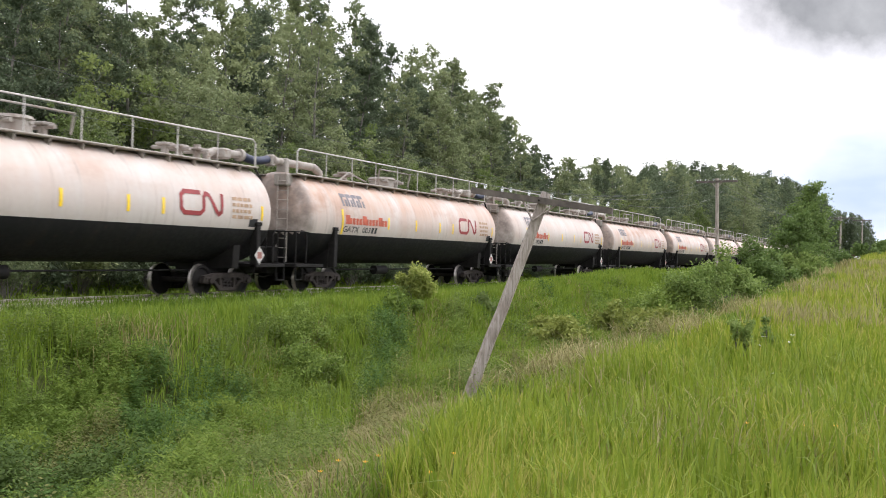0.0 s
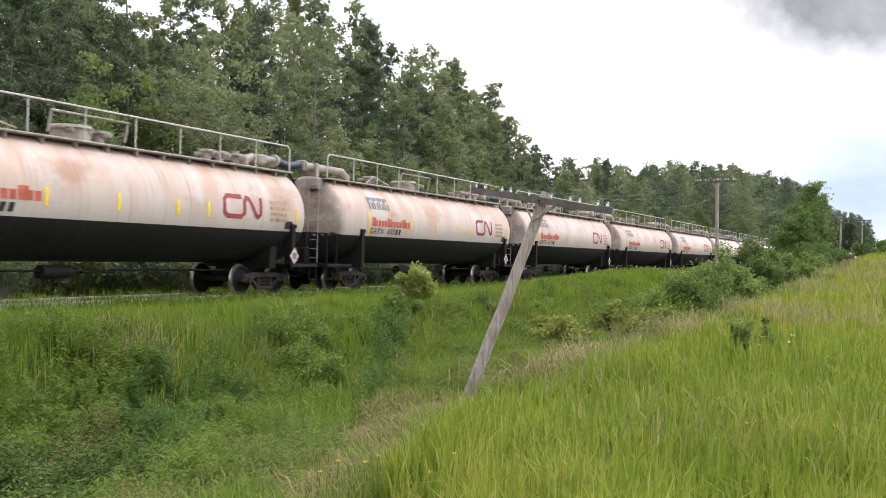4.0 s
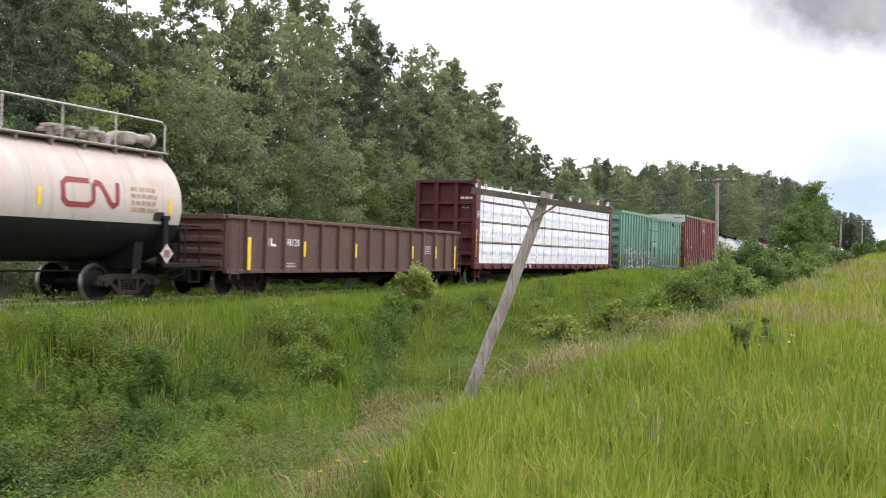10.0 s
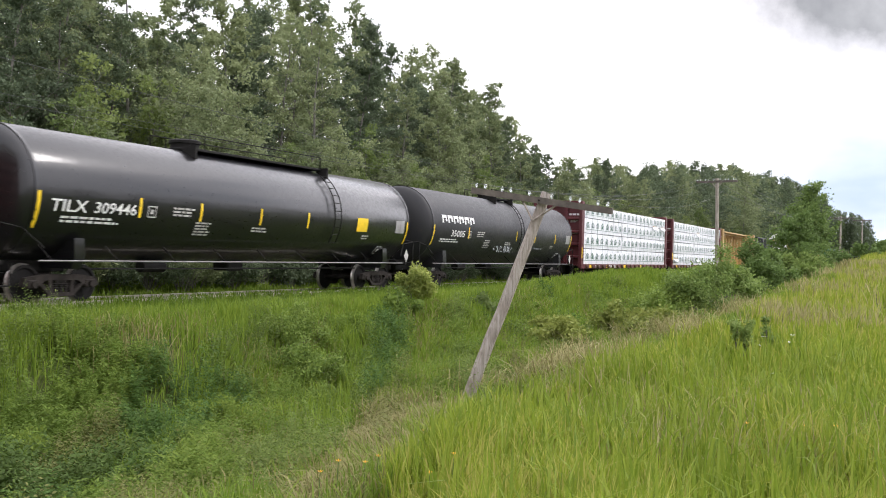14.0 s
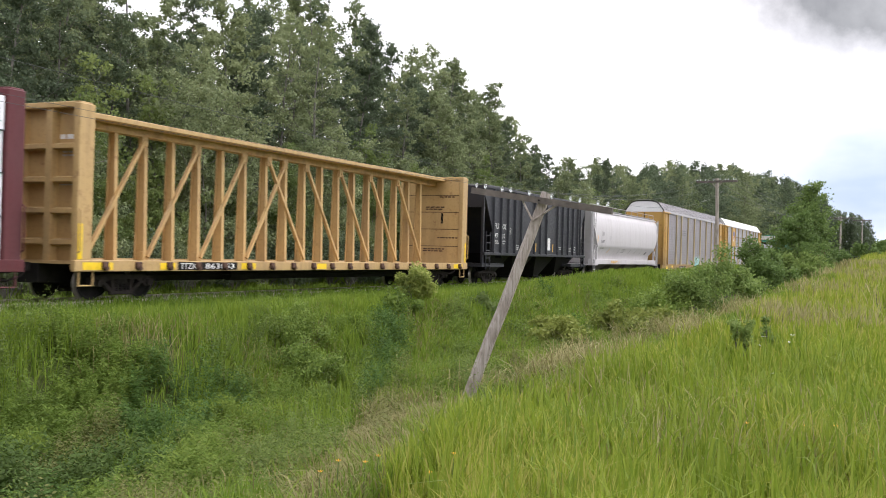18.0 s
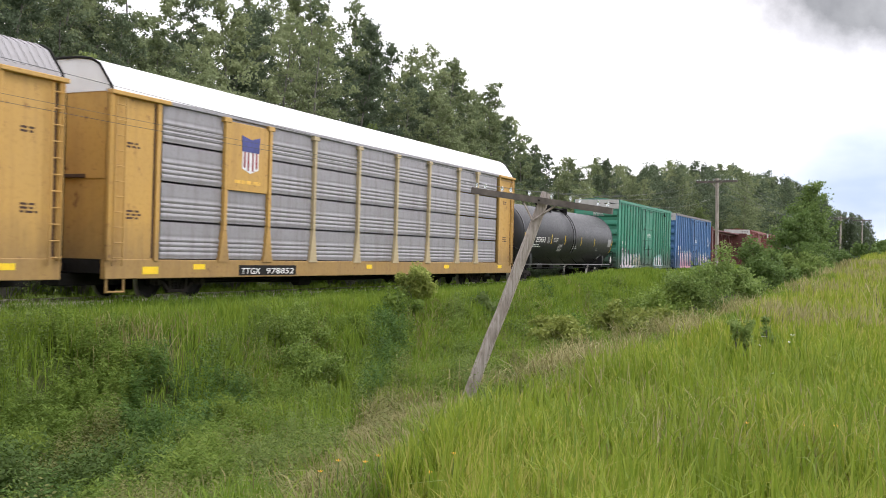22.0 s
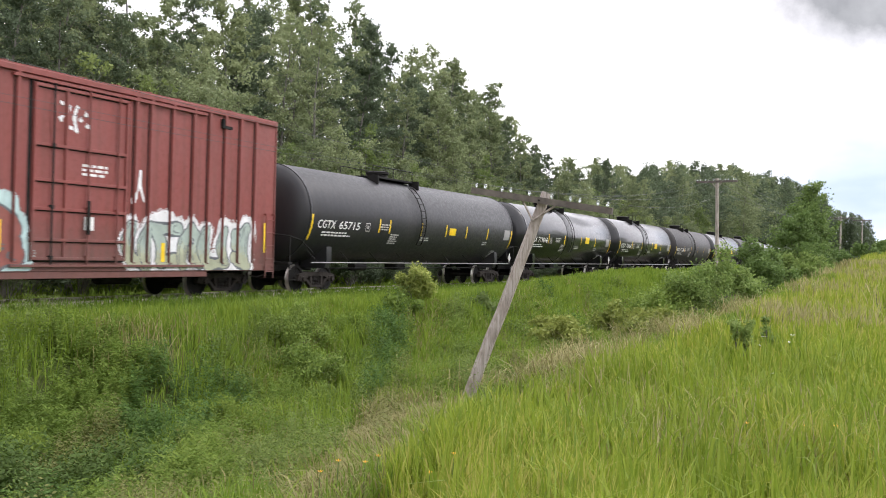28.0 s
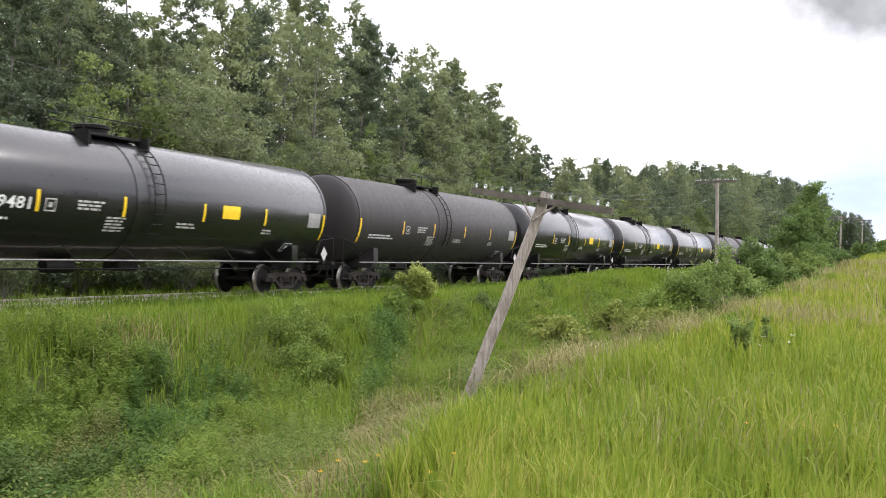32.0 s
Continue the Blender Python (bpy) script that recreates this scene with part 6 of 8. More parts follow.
def bulkhead(car, y, d, mat, W, z0, z1):
    s = Solid().box(-W + 0.02, W - 0.02, min(y, y + d * 0.10), max(y, y + d * 0.10), z0, z1 - 0.05)
    for z in (z0 + 0.45, z0 + 1.2, z0 + 1.95, z0 + 2.75):
        part("bulkhead_rib", Solid().prism([(y + d * 0.0, z - 0.10), (y - d * 0.22, z - 0.05), (y - d * 0.22, z + 0.05), (y + d * 0.0, z + 0.10)][::d], -W + 0.1, W - 0.1, "x"), mat, car)
    for x in (-0.5, 0.5):
        part("bulkhead_stile", Solid().box(x - 0.10, x + 0.10, min(y, y - d * 0.24), max(y, y - d * 0.24), z0, z1 - 0.1), mat, car)
    part("bulkhead", s, mat, car)
    for x in (-1, 1):
        a, b = sorted((x * (W - 0.16), x * (W + 0.04)))
        part("bulkhead_post", Solid().box(a, b, min(y - d * 0.30, y + d * 0.2), max(y - d * 0.30, y + d * 0.2), z0 - 0.2, z1, 0.02), mat, car)
    part("bulkhead_cap", Solid().box(-W, W, min(y - d * 0.28, y + d * 0.14), max(y - d * 0.28, y + d * 0.14), z1 - 0.10, z1 + 0.04, 0.015), mat, car)


def centerbeam(label, mat, post_mat, L=22.6, truss=True, diag=(), posts=(), sill_bits=None):
    W = 1.5
    car = new("centerbeam_car")
    tagged(car, label, "flat car", "cars of the freight train")
    part("deck", Solid().box(-W, W, 0, L, 0.93, 1.0), mat, car)
    for sx in (1, -1):
        a, b = sorted((sx * (W - 0.05), sx * (W + 0.07)))
        part("side_sill", Solid().box(a, b, -0.05, L + 0.05, 0.76, 1.03, 0.012), mat, car)
    part("center_sill", Solid().box(-0.35, 0.35, 0, L, 0.45, 0.94, 0.02), SOOT, car)
    bulkhead(car, 0.32, 1, mat, W, 1.0, 4.76)
    bulkhead(car, L - 0.32, -1, mat, W, 1.0, 4.76)
    part("top_beam", Solid().box(-0.62, 0.62, 0.4, L - 0.4, 4.60, 4.74, 0.015).box(-0.16, 0.16, 0.4, L - 0.4, 4.40, 4.60, 0.01), mat, car)
    win = Solid().box(W - 0.02, W + 0.16, -0.09, 0.09, 0.82, 1.0, 0.02).tube((W + 0.02, 0, 0.84), (W + 0.2, 0, 0.84), 0.06, 8).mesh("winch", RUSTY)
    for i in range(int(L / 1.17)):
        tagged(under("winch", win, car, 0, 0.9 + i * 1.17, 0), "rusty strap winch")
    if truss:
        # a web plate deep at its foot with a flange along its outer edge
        for y in posts:
            s = Solid()
            for sx in (1, -1):
                v = [(sx * 0.0, y - 0.008, 1.0), (sx * 0.16, y - 0.008, 1.0), (sx * 0.09, y - 0.008, 4.4), (sx * 0.0, y - 0.008, 4.4)]
                v += [(p[0], y + 0.008, p[2]) for p in v]
                s.add(v, [(0, 1, 2, 3), (7, 6, 5, 4), (0, 4, 5, 1), (1, 5, 6, 2), (2, 6, 7, 3), (3, 7, 4, 0)])
                e = [(sx * 0.16, y - 0.065, 1.0), (sx * 0.16, y + 0.065, 1.0), (sx * 0.09, y + 0.065, 4.4), (sx * 0.09, y - 0.065, 4.4)]
                e += [(p[0] + sx * 0.02, p[1], p[2]) for p in e]
                s.add(e, [(0, 1, 2, 3), (7, 6, 5, 4), (0, 4, 5, 1), (1, 5, 6, 2), (2, 6, 7, 3), (3, 7, 4, 0)])
            part("truss_post", s, post_mat, car)
        inner = L - 0.424
        for z in (1.75, 2.5, 3.25, 4.0):
            part("bulkhead_seam", Solid().box(-W + 0.2, W - 0.2, inner - 0.004, inner + 0.002, z - 0.012, z + 0.012), RUSTY, car)
        for x0, z1, w, n in ((0.35, 4.0, 0.8, 1), (-0.3, 3.55, 0.9, 2), (0.3, 2.2, 0.9, 1), (-0.4, 1.7, 1.0, 2)):
            end_print(car, inner - 0.006, x0, z1 - 0.05, w, n, RUSTY, 0.05, int(z1 * 10))
        part("bulkhead_mark", Solid().box(0.45, 0.55, inner - 0.008, inner, 2.75, 3.2, 0.003), GRIME_SHADE, car, "dark tar mark")
        for ya, za, yb, zb in diag:
            xa, xb = 0.20 - 0.02 * (za - 1.0), 0.20 - 0.02 * (zb - 1.0)
            s = Solid().tube((xa, ya, za), (xb, yb, zb), 0.07, 4)
            for y, z in ((ya, za), (yb, zb)):
                s.box(0.08, 0.17, y - 0.13, y + 0.13, z - 0.16, z + 0.16, 0.01)
            part("truss_brace", s, post_mat, car)
    end_print(car, 0.315, 0.62, 4.05, 0.72, 1, WHITE, 0.11, 5)
    end_print(car, 0.315, 0.72, 3.75, 0.45, 3, DULL_WHITE, 0.05, 6)
    end_print(car, 0.315, 0.66, 3.05, 0.55, 3, DULL_WHITE, 0.05, 7)
    for y, d in ((0, 1), (L, -1)):
        st = Solid().path([(W, y + d * 0.15, 0.8), (W, y + d * 0.15, 0.42), (W, y + d * 0.6, 0.42), (W, y + d * 0.6, 0.8)], 0.022)
        st.path([(W + 0.06, y + d * 0.05, 1.2), (W + 0.12, y + d * 0.05, 1.25), (W + 0.12, y + d * 0.05, 2.2), (W + 0.06, y + d * 0.05, 2.25)], 0.018)
        part("step", st, mat, car)
    b = Solid().tube((0.6, 7, 0.6), (0.6, 7.9, 0.6), 0.17, 12).path([(0.7, 3, 0.62), (0.7, L - 3, 0.62)], 0.025)
    part("brake_gear", b, SOOT, car)
    trucks(car, 2.1, L - 2.1)
    couplers(car, L, 0.95)
    return car


def house_print(s, side, y, z, k):
    """The printed mark on the wrap: a small house outline of plain bars."""
    n = [(0, 0), (0.05, 0), (0.05, 0.24), (0.2, 0.36), (0.35, 0.24), (0.35, 0), (0.40, 0), (0.40, 0.27), (0.2, 0.43), (0.0, 0.27)]
    s.add([(side(0, 0) + 0.006, y + a * k * 1.3, z + b * k * 0.92) for a, b in n], [(0, 1, 2, 9), (9, 2, 3, 8), (8, 3, 4, 7), (7, 4, 5, 6)])
    s.add([(side(0, 0) + 0.006, y + a * k * 1.3, z + b * k * 0.92) for a, b in ((0.09, 0.05), (0.31, 0.05), (0.26, 0.14), (0.14, 0.14), (0.12, 0.15), (0.28, 0.15), (0.2, 0.31))], [(0, 1, 2, 3), (4, 5, 6)])


def lumber_load(car, L, style, seed, torn=False):
    """Wrapped bundles in four rows, each a part of its own, with straps and print."""
    g = random.Random(seed)
    a, b = 0.55, L - 0.55
    cols = 5
    step = (b - a) / cols
    rows = [(1.03, 1.958), (1.985, 2.898), (2.925, 3.818), (3.845, 4.58)]
    for ci in range(cols):
        for ri, (z0, z1) in enumerate(rows):
            y0, y1 = a + ci * step + 0.012, a + (ci + 1) * step - 0.012
            x = 1.50 + g.uniform(-0.02, 0.02)
            s = Solid()
            # the wrap sags and creases: a slightly uneven face on a block
            ny, nz = 14, 4
            v, f = [], []
            for i in range(ny + 1):
                for j in range(nz + 1):
                    edge = i in (0, ny) or j in (0, nz)
                    v.append((x - (0.02 if edge else g.uniform(-0.008, 0.012)), y0 + (y1 - y0) * i / ny, z0 + (z1 - z0) * j / nz))
            for i in range(ny):
                for j in range(nz):
                    p = i * (nz + 1) + j
                    f.append((p, p + nz + 1, p + nz + 2, p + 1))
            s.add(v, f)
            s.box(0.2, x - 0.021, y0, y1, z0, z1)
            bundle = part("lumber_pack", s, WRAP, car, smooth=60)
            side = flat(x + 0.012)
            pr = Solid()
            y = y0 + 0.25
            while y < y1 - 0.5:
                if style == "blue":
                    zz = z0 + (z1 - z0) * 0.42
                    rect(pr, side, y, y + 0.16, zz, zz + 0.20, 0.004)
                    for q in range(4):
                        rect(pr, side, y + 0.2 + q * 0.13, y + 0.29 + q * 0.13, zz + 0.04, zz + 0.15, 0.004)
                    y += 1.1
                else:
                    house = Solid()
                    house_print(house, side, y + 0.15 + g.uniform(-0.06, 0.06), z0 + (z1 - z0) * 0.30, 1.05)
                    part("print", house, PRINT_GREEN, bundle, smooth=0)
                    y += 1.05
            if pr.v:
                part("print", pr, PRINT_BLUE if style == "blue" else PRINT_GREEN, bundle, smooth=0)
            if style != "blue":
                bar = Solid()
                rect(bar, side, y0 + 0.06, y1 - 0.1, z0 + (z1 - z0) * 0.22, z0 + (z1 - z0) * 0.26, 0.004)
                part("print", bar, PRINT_GREY, bundle, smooth=0)
    y = a + 0.35
    while y < b:
        st = Solid().box(1.524, 1.529, y - 0.009, y + 0.009, 1.0, 4.55).tube((1.53, y, 4.55), (0.6, y, 4.66), 0.016, 4)
        part("load_strap", st, STRAP if style == "blue" else PRINT_GREY, car)
        y += 1.21
    for z in (1.972, 2.912, 3.832):
        part("batten", Solid().box(0.3, 1.515, a, b, z - 0.012, z + 0.012), STRAP, car)
        if style == "blue":
            part("batten", Solid().box(1.4, 1.532, a, b, z + 0.045, z + 0.063), BATTEN, car)
    far = Solid().box(-1.5, -0.2, a, b, 1.03, 4.55, 0.02)
    part("far_load", far, WRAP, car)
    if torn:
        for y0, z0 in torn:
            s = Solid()
            edge = [(y0 + i * 0.2, z0 + 0.03 * (i % 2), z0 - 0.14 - 0.05 * (i % 3), 1.60 + 0.05 * (i % 2)) for i in range(8)]
            s.add([q for y, za, zb, x in edge for q in ((1.53, y, za), (x, y, zb))], [(2 * i, 2 * i + 2, 2 * i + 3, 2 * i + 1) for i in range(7)])
            hole = Solid().add([q for y, za, zb, x in edge for q in ((1.527, y, za + 0.02), (1.527, y, za + 0.06 + 0.03 * math.sin(y * 9)))], [(2 * i, 2 * i + 2, 2 * i + 3, 2 * i + 1) for i in range(7)])
            part("torn_hole", hole, LUMBER, car, "bare lumber showing through torn wrap", smooth=0)
            part("torn_wrap", s, WRAP, car, "loose torn flap of wrap")


def autorack(label, roof_mat, posts, L=27.3, dark_sill=(), roof_seams=False, gap=0.015, full=False, post_mat=None):
    W = 1.50
    car = new("autorack_car")
    tagged(car, label, "autorack car", "cars of the freight train")
    zs, zt = 1.05, 5.16
    for sx in (1, -1):
        a, b = sorted((sx * (W - 0.1), sx * (W + 0.06)))
        part("side_sill", Solid().box(a, b, 0, L, 0.57, 1.06, 0.015), RACK_YELLOW, car)
    part("deck", Solid().box(-W, W, 0.1, L - 0.1, 0.70, 1.04), SOOT, car)
    part("far_side", Solid().box(-W, -W + 0.05, 0.3, L - 0.3, 1.05, zt), PANEL, car)
    part("top_rail", Solid().box(W - 0.06, W + 0.07, 0.0, L, zt - 0.03, zt + 0.08, 0.012), PANEL, car)
    posts = [y for y in posts if y < L - 2.4]
    edges = [1.95] + posts + [L - 1.95]
    for i in range(len(edges) - 1):
        y0, y1 = edges[i] + 0.05, edges[i + 1] - 0.05
        for r in range(4):
            z0, z1 = zs + (0 if full else 0.025) + gap + r * 1.025, zs + (r + 1) * 1.025 - gap
            n = 22
            v, f = [], []
            for k in range(n + 1):
                u = k / n
                wave = 0.0
                if full:
                    wave = 0.0065 * math.sin(u * math.pi * 10)
                elif 0.08 < u < 0.62:
                    wave = 0.030 * max(-0.3, math.sin((u - 0.08) / 0.54 * math.pi * 8))
                x = W + wave
                z = z0 + (z1 - z0) * u
                v += [(x, y0, z), (x, y1, z)]
            for k in range(n):
                f.append((2 * k, 2 * k + 1, 2 * k + 3, 2 * k + 2))
            m = len(v)
            v += [(W - 0.04, y0, z0), (W - 0.04, y1, z0), (W - 0.04, y0, z1), (W - 0.04, y1, z1)]
            f += [(0, m, m + 1, 1), (2 * n, 2 * n + 1, m + 3, m + 2), (m, m + 2, m + 3, m + 1)]
            part("side_screen", Solid().add(v, f), PANEL_OLD if full else PANEL, car, smooth=50)
    for y in posts:
        s = Solid().box(W - 0.02, W + 0.11, y - 0.075, y + 0.075, 1.9, zt - 0.02, 0.012)
        s.prism([(y - 0.26, 1.02), (y + 0.26, 1.02), (y + 0.20, 1.15), (y + 0.075, 1.95), (y - 0.075, 1.95), (y - 0.20, 1.15)], W - 0.01, W + 0.10, "x")
        s.box(W - 0.01, W + 0.13, y - 0.16, y + 0.16, zt - 0.16, zt - 0.02, 0.01)
        part("side_post", s, RACK_YELLOW if y < 8 and not full else post_mat, car)
    prof = [(-W - 0.05, zt + 0.06), (-W - 0.03, zt + 0.16), (-1.12, zt + 0.72), (-0.85, zt + 0.86), (-0.4, zt + 0.92), (0.4, zt + 0.92), (0.85, zt + 0.86), (1.12, zt + 0.72), (W + 0.03, zt + 0.16), (W + 0.05, zt + 0.06)]
    roof = Solid().prism(prof, 0.15, L - 0.15)
    cover = part("roof", roof, roof_mat, car, smooth=25)
    if roof_seams:
        seam = Solid().prism([(x * 1.004, z + 0.018) for x, z in prof[1:-1]], 0, 0.09).mesh("roof_rib", roof_mat)
        i = 0.3
        while i < L - 0.3:
            under("roof_rib", seam, cover, 0, i, 0)
            i += 0.23
    for y0, y1, e in ((0.0, 1.9, -1), (L - 1.9, L, 1)):
        s = Solid().box(W - 0.03, W + 0.03, y0, y1, 1.02, zt + 0.05, 0.01)
        panel = part("corner_panel", s, RACK_YELLOW, car)
        part("corner_post", Solid().box(W - 0.02, W + 0.12, y0, y0 + 0.12, 1.02, zt, 0.012), RACK_YELLOW, panel)
        part("corner_post", Solid().box(W - 0.02, W + 0.10, y1 - 0.2, y1 - 0.04, 1.02, zt, 0.012), RACK_YELLOW, panel)
        part("corner_seam", Solid().box(W + 0.028, W + 0.036, y1 - 0.27, y1 - 0.205, 1.1, zt - 0.08), RUSTY, panel)
        part("corner_seam", Solid().box(W + 0.028, W + 0.036, y0 + 0.125, y0 + 0.17, 1.1, zt - 0.08), GRIME_SHADE, panel)
        small_print(car, flat(W + 0.032), y0 + 0.7, 2.3, 0.55, 3, RUSTY, 0.05, 6)
        small_print(car, flat(W + 0.032), y0 + 0.65, 4.0, 0.5, 2, RUSTY, 0.05, 7)
        part("corner_cap", Solid().box(W - 0.02, W + 0.16, y0 - 0.02, y1 + 0.25 if e < 0 else y1 + 0.04, zt - 0.05, zt + 0.06, 0.015), RACK_YELLOW, car)
        la = Solid()
        yy = 0.14 if e < 0 else L - 0.46
        ladder(la, W + 0.15, yy, yy + 0.34, 0.9, zt - 0.1, 11, 0.017)
        part("ladder", la, RACK_YELLOW, car)
        ye = 0.12 if e < 0 else L - 0.12
        d = Solid()
        for x0, x1 in ((-W + 0.06, -0.02), (0.02, W - 0.06)):
            d.box(x0, x1, min(ye, ye - e * 0.06), max(ye, ye - e * 0.06), 1.05, zt + 0.05, 0.01)
        d.box(-W + 0.02, W - 0.02, min(ye, ye + e * 0.03), max(ye, ye + e * 0.03), 3.05, 3.15).box(-W + 0.02, -W + 0.14, min(ye, ye + e * 0.1), max(ye, ye + e * 0.1), 1.05, zt)
        part("end_door", d, RACK_YELLOW, car)
        part("door_latch", Solid().box(-0.5, 0.75, min(ye + e * 0.03, ye + e * 0.08), max(ye + e * 0.03, ye + e * 0.08), 3.06, 3.16, 0.01), RUSTY, car, "rusty latch bar across the end doors")
        part("end_door_seam", Solid().box(-0.025, 0.025, min(ye, ye + e * 0.012), max(ye, ye + e * 0.012), 1.1, zt), GRIME_SHADE, car)
        part("end_gable", Solid().prism([(x * 0.98, z - 0.02) for x, z in prof], min(ye - e * 0.02, ye + e * 0.02), max(ye - e * 0.02, ye + e * 0.02)), ROOF_WHITE, car, "white gable above the end doors")
        rim = Solid().path([(x, ye + e * 0.04, z) for x, z in prof], 0.035, 6)
        part("gable_rim", rim, SOOT, car)
    underframe(car, L, 0.66)
    trucks(car, 3.3, L - 3.3)
    couplers(car, L, 0.9)
    if dark_sill:
        block(car, "number_panel", RUSTY if full else SOOT, flat(W + 0.062), (dark_sill[0], dark_sill[1], 0.62, 0.92))
    yellow(car, flat(W + 0.06), (1.3, 1.9, 0.68, 0.88), (3.3, 3.8, 0.8, 0.95), (12.9, 13.3, 0.8, 0.95), (19.5, 20.0, 0.8, 0.95), (25.5, 26.0, 0.8, 0.95))
    st = Solid().path([(W, 0.1, 0.62), (W, 0.1, 0.25), (W, 0.7, 0.25), (W, 0.7, 0.62)], 0.03)
    part("step", st, RACK_YELLOW, car)
    return car


def coal_hopper():
    L, W = 15.6, 1.58
    car = new("hopper_car")
    tagged(car, "black open-top hopper car heaped with coal", "hopper car", "cars of the freight train")
    for sx in (1, -1):
        s = Solid()
        pts = [(1.05, 1.50), (L - 1.05, 1.50), (L - 1.05, 2.6), (L - 0.05, 4.2), (L - 0.05, 4.55), (0.05, 4.55), (0.05, 4.2), (1.05, 2.6)]
        a, b = sorted((sx * (W - 0.05), sx * W))
        s.prism(pts, a, b, "x")
        part("side_wall", s, BLACK_HOP, car)
        a, b = sorted((sx * (W - 0.08), sx * (W + 0.07)))
        part("top_chord", Solid().box(a, b, -0.02, L + 0.02, 4.50, 4.64, 0.015), BLACK_HOP, car)
        part("side_sill", Solid().box(a, b, 0.0, L, 1.40, 1.54, 0.015), BLACK_HOP, car)
    rib = Solid().prism([(W - 0.01, -0.09), (W + 0.09, -0.05), (W + 0.09, 0.05), (W - 0.01, 0.09)], 1.5, 4.52, "z").mesh("side_post", BLACK_HOP)
    for y in (1.12, 2.07, 2.98, 3.92, 4.78, 6.7, 7.63, 8.6, 10.43, 11.35, 12.3, 13.2, 14.1, 14.5):
        under("side_post", rib, car, 0, y, 0)
    for y, d in ((0.0, 1), (L, -1)):
        v = [(-W + 0.03, y + d * 0.1, 4.5), (W - 0.03, y + d * 0.1, 4.5), (W - 0.03, y + d * 2.4, 1.3), (-W + 0.03, y + d * 2.4, 1.3)]
        part("slope_sheet", Solid().add(v + [(p[0], p[1] + d * 0.04, p[2] + 0.03) for p in v], [(0, 1, 2, 3), (7, 6, 5, 4), (0, 4, 5, 1), (1, 5, 6, 2), (2, 6, 7, 3), (3, 7, 4, 0)]), BLACK_HOP, car)
        s = Solid().box(-W, W, min(y, y + d * 0.05), max(y, y + d * 0.05), 3.6, 4.6)
        for x in (-1.5, -0.5, 0.5, 1.5):
            s.box(x - 0.06, x + 0.06, min(y, y + d * 0.12), max(y, y + d * 0.12), 1.0, 4.5)
        s.box(-W, W, min(y - d * 0.1, y + d * 2.6), max(y - d * 0.1, y + d * 2.6), 0.86, 1.02)
        part("end_frame", s, BLACK_HOP, car)
        la = Solid()
        yy = y + 0.25 if d > 0 else y - 0.75
        ladder(la, W + 0.02, yy, yy + 0.5, 0.75, 2.5, 5, 0.02)
        part("ladder", la, BLACK_HOP, car)
    for i in range(4):
        y = 2.7 + i * (L - 5.4) / 3
        s = Solid()
        v = [(-1.3, y - 1.6, 1.5), (1.3, y - 1.6, 1.5), (1.3, y + 1.6, 1.5), (-1.3, y + 1.6, 1.5), (-0.7, y - 0.35, 0.35), (0.7, y - 0.35, 0.35), (0.7, y + 0.35, 0.35), (-0.7, y + 0.35, 0.35)]
        s.add(v, [(0, 4, 5, 1), (1, 5, 6, 2), (2, 6, 7, 3), (3, 7, 4, 0), (4, 7, 6, 5)])
        s.box(-0.75, 0.75, y - 0.4, y + 0.4, 0.28, 0.38, 0.02)
        part("hopper_chute", s, SOOT, car)
    g = np.random.default_rng(3)
    ny, nx = 90, 12
    v, f = [], []
    for i in range(ny + 1):
        for j in range(nx + 1):
            y, x = 0.1 + (L - 0.2) * i / ny, -W + 0.08 + (2 * W - 0.16) * j / nx
            edge = min(1.0, (1 - abs(x) / W) * 2.2) * min(1, min(i, ny - i) / 6)
            v.append((x, y, 4.48 + edge * (0.16 + 0.10 * abs(math.sin(y * 2.05)) + g.uniform(-0.03, 0.06))))
    for i in range(ny):
        for j in range(nx):
            p = i * (nx + 1) + j
            f.append((p, p + 1, p + nx + 2, p + nx + 1))
    part("coal_load", Solid().add(v, f), COAL, car, "heaped crushed coal", smooth=0)
    part("center_sill", Solid().box(-0.3, 0.3, -0.3, L + 0.3, 0.75, 1.05, 0.02), SOOT, car)
    trucks(car, 1.75, L - 1.75)
    couplers(car, L, 0.85)
    sd = flat(W)
    for word, y0, y1, z0, z1 in (("FU", 1.32, 1.82, 2.66, 2.92), ("RX", 2.22, 2.76, 2.66, 2.92), ("47", 1.34, 1.74, 2.22, 2.46), ("01", 2.22, 2.6, 2.22, 2.46)):
        letter(car, word, y0, y1, z0, z1, WHITE, sd)
    small_print(car, sd, 1.3, 2.12, 0.6, 2, DULL_WHITE, 0.06, 1)
    small_print(car, sd, 2.2, 2.12, 0.6, 2, DULL_WHITE, 0.06, 2)
    frame_mark(car, sd, 3.2, 3.45, 2.45, 2.75)
    small_print(car, sd, 4.1, 1.95, 0.5, 3, DULL_WHITE, 0.05, 3)
    block(car, "stencil", WHITE, sd, (8.75, 9.3, 1.75, 2.4), label="white stencilled panel")
    small_print(car, sd, 10.6, 1.95, 0.6, 2, DULL_WHITE, 0.05, 4)
    small_print(car, sd, 12.5, 1.95, 0.5, 3, DULL_WHITE, 0.05, 5)
    frame_mark(car, sd, 13.4, 13.8, 1.7, 2.0, WHITE)
    for y in (5.5, 7.0, 9.7, 14.3):
        block(car, "reflector", AMBER, sd, (y, y + 0.1, 1.65, 2.1))
    return car


CHUTE = plain("dusty_chute_steel", (0.09, 0.08, 0.072), 0.7, 0, 0.4, 5)


